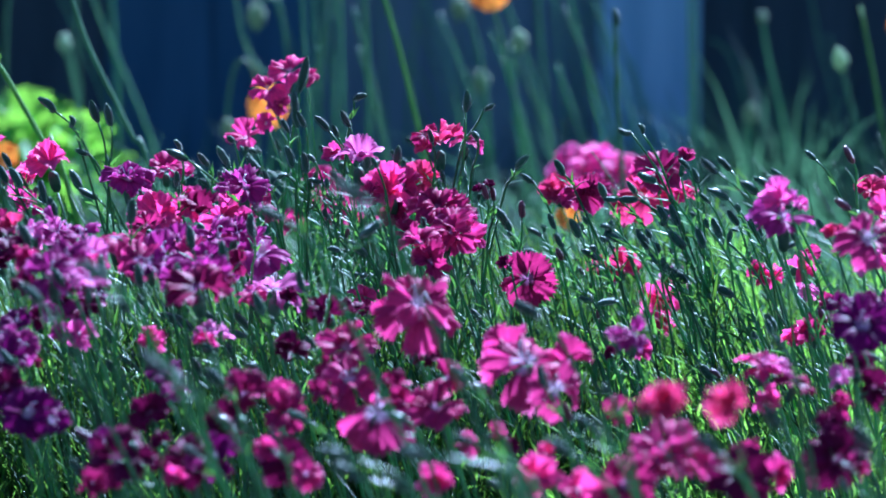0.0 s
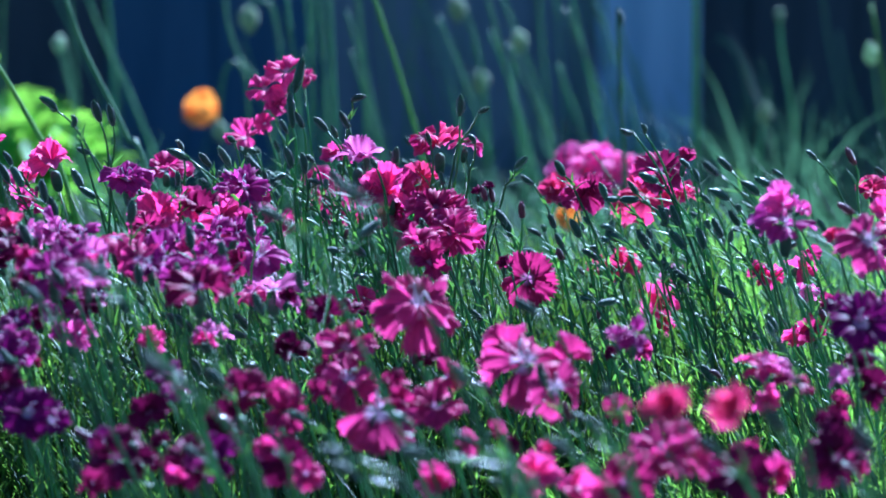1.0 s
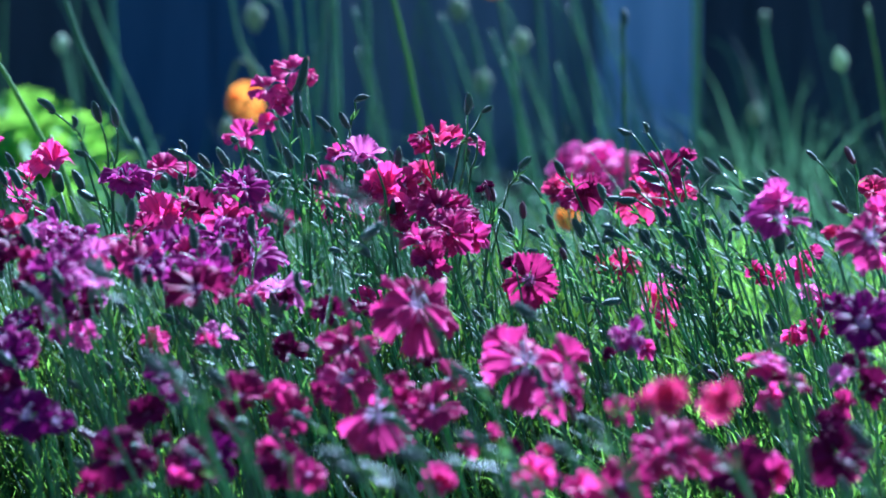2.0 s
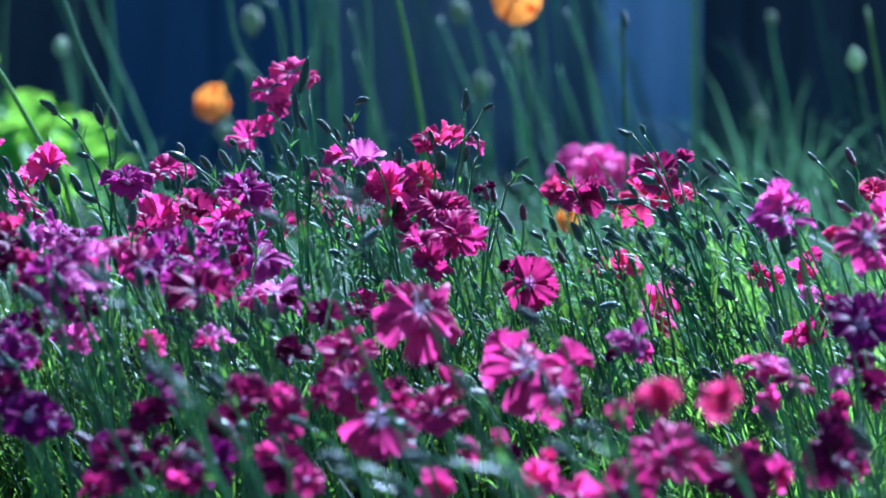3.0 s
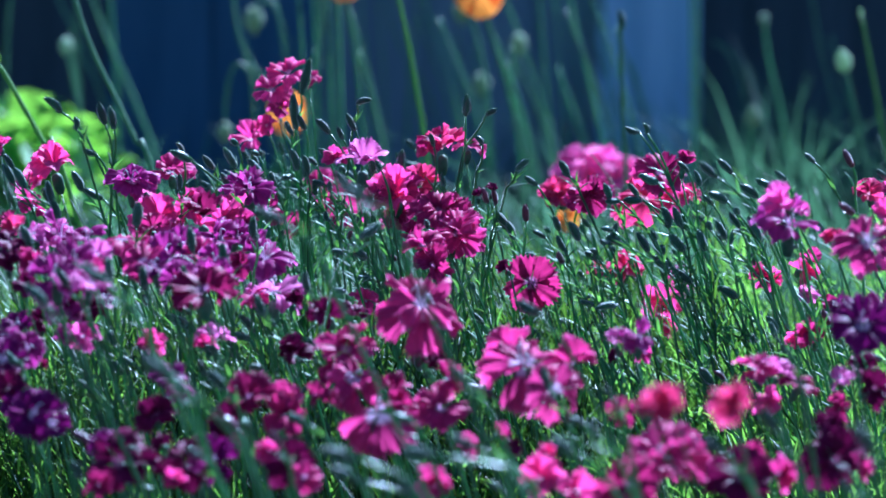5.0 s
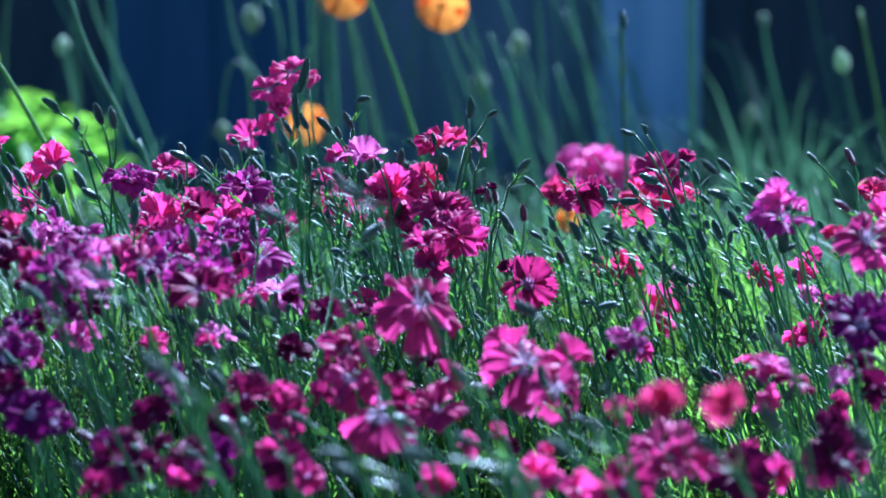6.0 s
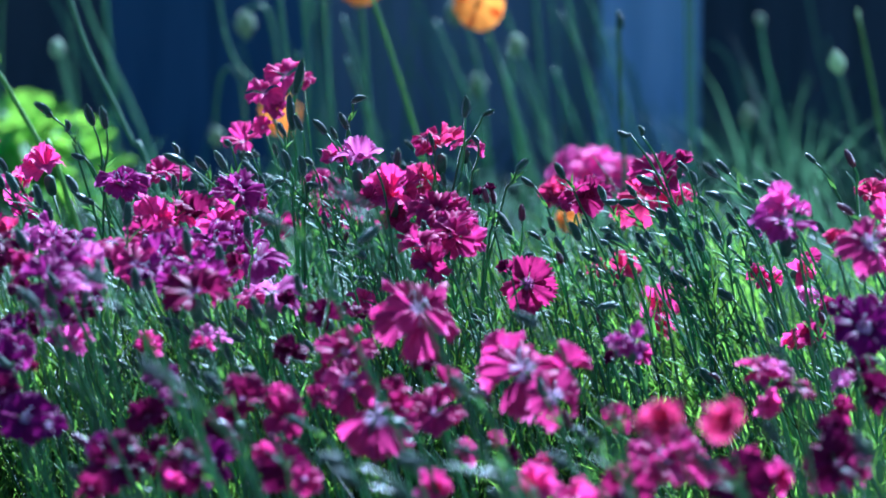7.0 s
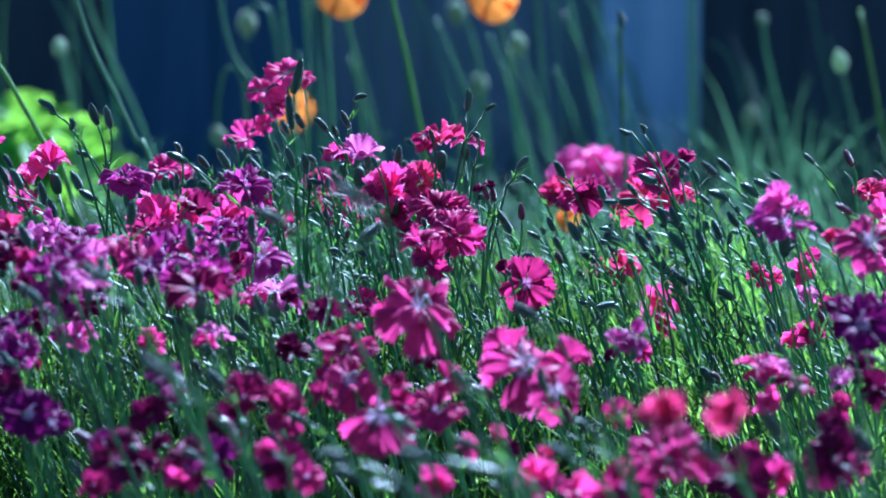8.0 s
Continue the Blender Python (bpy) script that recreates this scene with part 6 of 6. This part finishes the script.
poppy_bud((3.20, ((0.413, 0.210), (0.402, 0.251), (0.393, 0.307), (0.383, 0.363))), 0.0100, False, "fresh")
poppy_bud((3.90, ((0.386, 0.130), (0.375, 0.205), (0.364, 0.260), (0.360, 0.303))), 0.0160, True, "pale")
poppy_bud((4.30, ((0.381, 0.076), (0.370, 0.144), (0.356, 0.199), (0.342, 0.223), (0.327, 0.231))), 0.0000, True, "pale")
poppy_bud((4.20, ((0.475, 0.090), (0.467, 0.156), (0.450, 0.229), (0.439, 0.296))), 0.0000, False, "pale")
poppy_bud((4.00, ((0.377, 0.110), (0.370, 0.161), (0.358, 0.212), (0.350, 0.237))), 0.0000, False, "pale")
poppy_bud((4.10, ((0.334, 0.097), (0.324, 0.136), (0.309, 0.175), (0.301, 0.201))), 0.0000, False, "pale")
poppy_bud((4.30, ((0.528, 0.062), (0.510, 0.117), (0.485, 0.178), (0.470, 0.239))), 0.0000, False, "pale")

POPPIES = []
POPPIES.append((poppy(-0.058, 2.900, 0.457, -0.009, 0.246, 0.0454, 0, 35, FRESH_STEM), (
    (0, -0.064, 0.454), (0.5, -0.042, 0.454), (0.8, -0.059, 0.454), (1, -0.075, 0.454), (1.2, -0.048, 0.454), (1.3, -0.034, 0.454),
    (1.4, -0.028, 0.454), (1.5, -0.039, 0.454), (1.6, -0.047, 0.454), (1.7, -0.067, 0.454), (2, -0.054, 0.454), (2.4, -0.039, 0.454),
    (2.8, -0.078, 0.454), (2.95, -0.059, 0.454), (3.1, -0.040, 0.454), (3.3, -0.034, 0.454), (3.5, -0.031, 0.454), (3.6, -0.029, 0.454),
    (3.7, -0.037, 0.454), (3.9, -0.078, 0.454), (4.1, -0.117, 0.454), (4.3, -0.089, 0.454), (4.5, -0.040, 0.454), (4.7, -0.020, 0.454),
    (5, -0.048, 0.454), (5.3, -0.035, 0.454), (5.8, -0.049, 0.454), (6, -0.080, 0.454), (6.2, -0.098, 0.454), (6.4, -0.088, 0.454),
    (6.6, -0.080, 0.454), (6.8, -0.082, 0.454), (7.1, -0.074, 0.454), (7.4, -0.077, 0.454), (7.7, -0.069, 0.454), (8, -0.055, 0.454))))
POPPIES.append((poppy(-0.180, 3.500, 0.260, -0.174, 0.168, 0.0439, -12, 30), (
    (0, -0.169, 0.244), (0.1, -0.181, 0.249), (0.2, -0.192, 0.251), (0.3, -0.201, 0.251), (0.4, -0.209, 0.247), (0.5, -0.212, 0.251),
    (0.6, -0.203, 0.249), (0.7, -0.198, 0.244), (0.8, -0.198, 0.240), (0.9, -0.215, 0.246), (1, -0.240, 0.250), (1.1, -0.262, 0.242),
    (1.2, -0.255, 0.242), (1.3, -0.223, 0.251), (1.5, -0.164, 0.243), (1.7, -0.158, 0.243), (2, -0.190, 0.248), (2.25, -0.212, 0.252),
    (2.5, -0.173, 0.246), (2.8, -0.191, 0.251), (2.9, -0.218, 0.254), (3, -0.226, 0.255), (3.1, -0.211, 0.255), (3.2, -0.186, 0.249),
    (3.3, -0.157, 0.235), (3.4, -0.154, 0.232), (3.5, -0.178, 0.244), (3.6, -0.194, 0.250), (3.7, -0.203, 0.252), (3.8, -0.202, 0.252),
    (4, -0.151, 0.237), (4.1, -0.137, 0.240), (4.2, -0.143, 0.242), (4.3, -0.164, 0.240), (4.4, -0.196, 0.251), (4.5, -0.212, 0.254),
    (4.6, -0.208, 0.254), (4.7, -0.192, 0.251), (5, -0.151, 0.240), (5.3, -0.179, 0.247), (5.55, -0.146, 0.239), (5.8, -0.130, 0.235),
    (6, -0.134, 0.230), (6.2, -0.148, 0.234), (6.4, -0.138, 0.237), (6.5, -0.140, 0.239), (6.6, -0.161, 0.241), (6.7, -0.194, 0.248),
    (6.8, -0.202, 0.251), (6.9, -0.192, 0.248), (7, -0.158, 0.240), (7.1, -0.137, 0.240), (7.2, -0.127, 0.237), (7.4, -0.120, 0.230),
    (7.6, -0.131, 0.231), (7.8, -0.137, 0.232), (8, -0.145, 0.242))))
POPPIES.append((poppy(-0.090, 3.400, 0.401, -0.072, 0.179, 0.0575, 0, 25), (
    (0, -0.077, 0.394), (0.5, -0.077, 0.394), (1, -0.086, 0.396), (1.3, -0.110, 0.382), (1.4, -0.115, 0.370), (1.5, -0.124, 0.370),
    (1.6, -0.123, 0.381), (1.75, -0.103, 0.386), (2.2, -0.071, 0.394), (2.8, -0.074, 0.396), (3.1, -0.074, 0.388), (3.3, -0.085, 0.370),
    (3.4, -0.113, 0.364), (3.5, -0.122, 0.362), (3.6, -0.116, 0.365), (3.7, -0.082, 0.375), (4, -0.109, 0.394), (4.2, -0.093, 0.396),
    (4.5, -0.061, 0.396), (4.7, -0.077, 0.388), (5.2, -0.098, 0.383), (5.8, -0.096, 0.371), (6.1, -0.095, 0.370), (6.2, -0.099, 0.366),
    (6.3, -0.094, 0.362), (6.5, -0.076, 0.359), (6.7, -0.073, 0.370), (7, -0.080, 0.381), (7.25, -0.066, 0.388), (7.5, -0.051, 0.370),
    (7.7, -0.074, 0.362), (7.8, -0.089, 0.364), (8, -0.096, 0.370))))
POPPIES.append((poppy(0.040, 3.400, 0.402, 0.084, 0.171, 0.0532, 0, 25), (
    (0, 0.041, 0.372), (0.3, 0.054, 0.377), (0.6, 0.041, 0.374), (1, 0.030, 0.398), (1.5, 0.003, 0.374), (1.7, 0.035, 0.385),
    (2.3, 0.051, 0.377), (2.8, 0.070, 0.369), (3, 0.068, 0.363), (3.1, 0.051, 0.360), (3.2, 0.042, 0.355), (3.3, 0.031, 0.353),
    (3.4, 0.031, 0.353), (3.5, 0.036, 0.355), (3.6, 0.049, 0.360), (3.7, 0.062, 0.364), (4, 0.070, 0.368), (4.2, 0.059, 0.377),
    (4.5, 0.045, 0.370), (4.7, 0.041, 0.362), (5.2, 0.025, 0.370), (5.8, -0.001, 0.362), (6, -0.001, 0.355), (6.1, 0.004, 0.350),
    (6.2, 0.022, 0.350), (6.3, 0.035, 0.351), (6.5, 0.060, 0.358), (6.7, 0.057, 0.364), (6.9, 0.041, 0.360), (7, 0.033, 0.357),
    (7.2, 0.035, 0.354), (7.5, 0.052, 0.351), (7.6, 0.059, 0.353), (7.8, 0.041, 0.355), (8, 0.046, 0.364))))
POPPIES.append((poppy(-0.361, 2.950, 0.266, -0.365, 0.190, 0.0277, 0, 30), (
    (0, -0.361, 0.266), (0.4, -0.375, 0.266), (0.8, -0.393, 0.262), (3.6, -0.393, 0.262), (4, -0.366, 0.266), (4.4, -0.393, 0.262), (8, -0.393, 0.262))))
poppy(0.096, 2.750, 0.245, 0.103, 0.225, 0.0224, 0, 30)
POPPIES.append((poppy(0.392, 3.100, 0.357, 0.410, 0.220, 0.0388, 0, 25), (
    (0, 0.398, 0.357), (0.4, 0.408, 0.356), (5.8, 0.408, 0.356), (6.2, 0.394, 0.357), (6.6, 0.396, 0.357), (7, 0.408, 0.356), (8, 0.408, 0.356))))
leafy_plant(-0.512, 3.95, 0.085, 0.243, 120, 5)
leafy_plant(-0.442, 3.85, 0.065, 0.200, 90, 6)
leafy_plant(-0.405, 3.90, 0.055, 0.175, 70, 8)
leafy_plant(-0.466, 3.80, 0.075, 0.21, 90, 9)


# ---------------------------------------------------------------- movement: gusts as offsets in millimetres across and up
TIMES = (0, 0.5, 1, 1.5, 3, 3.5, 4, 4.5, 6, 6.5, 7, 7.5, 8)
GUSTS = []
GUSTS.append(((-0.093, 2.250, 0.417),
              (2.5, 0.0, -0.7, 2.5, 2.5, 2.5, 0.0, 2.5, 2.1, 0.4, -0.7, -0.7, -1.8),
              (0.7, 0.0, 0.7, 1.1, 1.8, 1.8, 0.0, 1.1, 2.1, 1.8, 0.7, 0.7, 1.1)))
GUSTS.append(((0.114, 2.160, 0.391),
              (-3.0, -2.4, -1.4, -0.3, -2.0, -0.3, 0.0, 2.0, -0.3, -1.4, -3.0, -3.7, -1.4),
              (-1.4, -1.4, -1.7, -1.4, -0.7, -1.7, 0.0, -0.7, -1.0, -1.7, -1.0, -1.0, -0.7)))
GUSTS.append(((-0.240, 2.180, 0.362),
              (2.4, 2.4, 3.1, 3.4, 3.1, 7.9, 0.0, 5.8, 4.4, 2.4, 0.0, 3.1, 2.0),
              (2.4, 3.1, 3.1, 2.4, 1.7, 2.0, 0.0, 2.7, 3.8, 2.0, 2.0, 3.8, 3.8)))
GUSTS.append(((-0.186, 2.120, 0.365),
              (1.0, 0.3, 0.0, 1.0, 0.3, 2.0, 0.0, 3.0, 2.0, 1.0, -2.0, 1.0, 0.3),
              (2.0, 1.7, 2.0, 1.7, 1.7, 1.3, 0.0, 0.7, 2.3, 1.7, 1.3, 1.7, 2.3)))
GUSTS.append(((-0.114, 2.120, 0.362),
              (-1.7, -1.7, -2.0, -1.0, -1.0, 1.0, 0.0, 1.7, 0.0, -1.0, -4.6, 0.7, -1.0),
              (-0.7, -0.7, -0.7, -0.7, -1.3, -1.0, 0.0, -1.0, -0.3, -0.3, -1.3, 0.7, 0.7)))
GUSTS.append(((-0.171, 2.140, 0.345),
              (1.3, 0.3, 1.0, 1.0, 1.3, 2.3, 0.0, 3.4, 2.0, 1.3, 0.0, 1.0, 0.3),
              (0.3, -0.3, 0.3, -0.7, 0.7, -1.0, 0.0, 1.0, 1.0, 0.0, -0.7, 1.3, 0.3)))
GUSTS.append(((-0.204, 2.160, 0.403),
              (1.0, 1.7, 2.7, 2.7, 4.1, 7.4, 0.0, 5.4, 3.7, 1.7, -2.0, 1.7, 0.7),
              (0.0, 0.0, 0.0, 0.0, 0.0, 0.0, 0.0, 0.0, 0.0, 0.0, 0.0, 0.0, 0.0)))
GUSTS.append(((-0.049, 2.140, 0.382),
              (-1.0, 0.0, -1.0, 0.0, 1.0, 1.7, 0.0, 1.0, 1.0, -1.0, -2.0, -0.3, -1.0),
              (-0.7, -0.7, -1.0, -0.7, -2.0, -0.3, 0.0, -1.7, -0.3, -1.0, 0.0, -0.3, 0.7)))
GUSTS.append(((0.015, 2.160, 0.408),
              (-1.4, -3.4, -5.8, -2.4, -2.0, -2.0, 0.0, -0.3, 1.0, -0.3, -2.0, -1.0, -0.3),
              (-0.7, -0.3, -2.4, -2.7, 1.0, 0.3, 0.0, -0.7, -2.0, -2.0, -2.0, -0.7, 1.0)))
GUSTS.append(((-0.032, 2.140, 0.359),
              (-1.7, -3.4, -3.4, -1.7, -2.3, -2.7, 0.0, -0.7, 1.0, 0.0, -1.0, -0.7, -1.0),
              (0.0, 0.0, 0.0, 0.0, 1.3, -1.0, 0.0, -0.3, 0.0, 0.0, 0.0, 0.0, 0.7)))
GUSTS.append(((0.006, 2.180, 0.378),
              (-1.7, -1.7, -1.7, -1.7, -1.0, 0.3, 0.0, 0.0, 0.0, -0.7, -0.7, -1.0, -1.0),
              (-0.7, -0.7, -1.7, -1.4, 0.0, -1.7, 0.0, -1.7, -0.7, -0.7, -0.7, 0.3, 0.3)))
GUSTS.append(((0.147, 2.180, 0.373),
              (-2.0, -1.7, -1.7, -0.7, -2.7, -0.7, 0.0, -1.0, -1.7, -1.7, -3.4, -3.4, -1.7),
              (-0.7, -0.7, -0.7, -1.0, 0.0, -0.3, 0.0, -1.0, 0.0, 0.0, -0.3, -0.3, 0.0)))
GUSTS.append(((0.109, 2.600, 0.311),
              (-3.7, -1.6, -2.9, -1.2, -0.4, 2.9, 0.0, -1.6, -0.4, -1.2, -2.4, -1.2, -1.2),
              (1.2, 2.4, 2.9, 3.7, 3.3, 3.3, 0.0, 2.0, 2.0, 2.0, 1.2, 0.0, 0.8)))
GUSTS.append(((0.187, 1.980, 0.374),
              (-0.3, -0.9, -0.3, -1.9, 0.6, 0.0, 0.0, -0.3, -0.3, 0.0, 0.6, -0.3, -0.3),
              (-0.9, -1.6, -2.8, -1.6, -0.9, -0.9, 0.0, -2.8, -0.3, -1.2, -1.9, -1.2, -1.9)))
GUSTS.append(((0.049, 2.100, 0.307),
              (-0.3, -0.3, 0.0, 1.6, 0.7, 0.0, 0.0, 0.7, 0.0, 0.7, -0.3, 0.0, -1.3),
              (0.7, 0.0, 0.7, 0.7, 0.0, -0.3, 0.0, 0.0, 0.0, 0.0, 0.0, 0.7, 0.0)))
GUSTS.append(((-0.011, 1.720, 0.357),
              (-0.5, -0.8, -0.5, -0.5, 0.3, 0.0, 0.0, 0.3, 0.0, 0.3, -0.8, 0.0, 0.0),
              (-1.3, -0.5, -0.5, -0.5, -4.0, -0.3, 0.0, -0.3, 0.0, -0.3, -2.4, -1.1, -1.1)))
GUSTS.append(((0.041, 1.650, 0.343),
              (0.0, 0.0, 0.0, 0.3, 0.8, 0.0, 0.0, 0.0, 0.0, 0.5, -1.6, 0.5, -0.3),
              (-1.3, -0.5, 0.0, -0.5, -2.8, -0.8, 0.0, -0.8, 0.0, -0.5, -4.4, -2.3, -1.3)))
GUSTS.append(((0.096, 1.440, 0.368),
              (0.7, 0.0, 1.4, 0.9, -0.7, 0.0, 0.0, 1.6, 0.0, 0.0, -2.7, -4.3, 0.0),
              (0.0, 0.5, -1.4, 0.7, 2.7, 1.8, 0.0, 0.0, 1.1, 1.1, -4.1, -6.5, -2.0)))
GUSTS.append(((0.202, 1.740, 0.345),
              (0.0, -1.1, -0.3, 0.0, 0.5, 1.4, 0.0, 0.8, 0.5, 0.5, 0.8, 0.8, 0.8),
              (-1.4, -0.8, -0.8, -0.5, 0.0, -0.3, 0.0, -0.8, 0.0, -0.3, -1.6, 0.5, -0.3)))
GUSTS.append(((-0.044, 1.700, 0.331),
              (-0.8, -0.8, -0.8, -0.8, -0.3, 0.0, 0.0, 0.0, 0.0, 0.0, -0.8, -0.3, 0.0),
              (0.0, 0.0, 0.0, 0.0, -1.3, -0.5, 0.0, 0.0, 0.0, 0.0, -0.8, -0.5, 0.0)))
GUSTS.append(((-0.100, 2.080, 0.321),
              (-1.3, -1.6, -1.6, -1.6, -1.3, 0.0, 0.0, 0.3, -0.7, -0.7, -2.3, 0.0, -0.7),
              (-0.3, -0.3, -0.3, -0.3, -0.7, -0.7, 0.0, -0.7, 0.0, 0.0, 0.0, 0.0, 0.0)))
GUSTS.append(((-0.158, 2.140, 0.381),
              (0.7, 1.7, 2.3, 2.3, 2.7, 5.7, 0.0, 4.4, 3.4, 1.7, -0.3, 1.7, 0.7),
              (0.0, 0.0, 0.0, 0.0, 0.0, 0.0, 0.0, 0.0, 0.0, 0.0, 0.0, 0.0, 0.0)))
GUSTS.append(((0.081, 2.160, 0.339),
              (-2.0, -2.0, -1.7, -1.7, -1.0, -1.0, 0.0, 0.0, -1.7, -2.0, -2.0, -2.7, -2.7),
              (-1.0, -1.0, -1.0, -0.7, -1.4, -1.4, 0.0, -1.0, -1.0, -1.0, -1.0, -1.4, -1.0)))
GUSTS.append(((0.224, 2.160, 0.375),
              (-1.4, -0.3, -0.7, -3.0, 0.0, -0.3, 0.0, -1.0, -0.3, -1.0, -1.4, -2.0, -2.4),
              (0.0, 0.0, 0.0, 0.0, 0.0, 0.0, 0.0, 0.0, 0.0, 0.0, 0.0, 0.0, 0.0)))
GUSTS.append(((0.136, 2.750, 0.404),
              (-7.8, -7.3, -4.3, -1.7, -0.4, 4.7, 0.0, -1.7, -1.7, -2.6, -4.3, -3.9, -3.0),
              (0.0, 0.0, 0.0, 0.0, 0.0, 0.0, 0.0, 0.0, 0.0, 0.0, 0.0, 0.0, 0.0)))
GUSTS.append(((-0.109, 1.500, 0.330),
              (0.0, 0.0, 0.2, 0.0, 0.5, 0.0, 0.0, 0.0, 0.0, 0.0, -0.7, 0.0, 0.0),
              (0.0, 0.0, 0.0, 0.0, -0.9, -0.2, 0.0, 0.0, 0.0, 0.0, -0.7, -0.5, 0.0)))
GUSTS.append(((-0.173, 3.200, 0.357),
              (13.0, 9.0, 0.0, 11.0, 6.0, 9.0, 0.0, 12.0, 2.0, -19.0, -7.0, -2.0, -6.0),
              (0.0, -2.0, -3.0, 1.0, -2.5, -4.0, 0.0, -2.0, 0.0, -10.0, -6.0, -2.0, -6.0)))
GUSTS.append(((0.285, 3.200, 0.276),
              (-2.5, -7.0, -10.0, 12.0, -5.5, -5.5, 0.0, 0.0, -7.0, -10.0, -7.0, -4.0, -4.0),
              (0.0, 0.0, 0.0, 0.0, 0.0, 0.0, 0.0, 0.0, 0.0, 0.0, 0.0, 0.0, 0.0)))
GUSTS.append(((-0.275, 2.800, 0.382),
              (13.2, 8.8, 5.3, 3.5, 2.6, 13.2, 0.0, 19.3, 10.5, 12.3, 14.9, 15.8, 21.0),
              (0.0, 0.0, 0.0, 0.0, 0.0, 0.0, 0.0, 0.0, 0.0, 0.0, 0.0, 0.0, 0.0)))

GUSTS.append(((0.415, 3.500, 0.300),
              (-22.0, -9.0, 8.0, -27.0, -7.0, -6.0, 0.0, -20.0, -20.0, -26.0, -25.0, -19.0, -22.0),
              (0.0, 0.0, 0.0, 0.0, 0.0, 0.0, 0.0, 0.0, 0.0, 0.0, 0.0, 0.0, 0.0)))


def gust(place, t, k):
    """The offset at a place and time: the nearest gusts weigh most; between the known times it glides."""
    i = max(j for j in range(len(TIMES)) if TIMES[j] <= t + 1e-6)
    i = min(i, len(TIMES) - 2)
    u = (t - TIMES[i]) / (TIMES[i + 1] - TIMES[i])
    dx = dz = total = 0.0
    for (gx, gy, gz), gdx, gdz in GUSTS:
        d2 = (place.x - gx) ** 2 + (0.35 * (place.y - gy)) ** 2 + (place.z - gz) ** 2
        w = 1 / (d2 + 0.0003) ** 1.5
        dx += w * (gdx[i] + u * (gdx[i + 1] - gdx[i]))
        dz += w * (gdz[i] + u * (gdz[i + 1] - gdz[i]))
        total += w
    calm = math.sin(math.pi * min(1, max(0, u))) if TIMES[i + 1] - TIMES[i] > 1 else 0.0
    return (dx / total + calm * 2.0 * math.sin(5.1 * t + k)) / 1000, (dz / total) / 1000


def motions():
    keys = [0.5 * i for i in range(17)]
    for k, (thing, tip, high) in enumerate(SWAYING):
        foot = Vector(thing.location)
        arm = tip - foot
        rows = []
        for t in keys:
            dx, dz = gust(tip, t, k * 1.7)
            # a stem that nods towards the viewer also sinks in view
            dy = max(-0.03, min(0.03, dz * tip.y / max(0.12, EYE.z - tip.z)))
            turn = arm.rotation_difference(arm + Vector((dx, dy, 0)))
            rows.append((t, Matrix.LocRotScale(foot, turn, None)))
        walk(thing, rows)
    for (root, upper, piv, head, origin), table in POPPIES:
        rows = []
        pivot = origin + piv
        for t, x, z in table:
            # the head rides on a sphere round the stem's bend: where the sight line meets its near side
            way = (Vector((x, root.location.y, z)) - EYE).normalized()
            along = (pivot - EYE).dot(way)
            gap2 = (pivot - EYE).length_squared - along * along
            back = math.sqrt(max(0.0, head.length_squared - gap2))
            want = EYE + way * (along - back) - pivot
            rows.append((t, Matrix.LocRotScale(piv, head.rotation_difference(want), None)))
        walk(upper, rows)



motions()
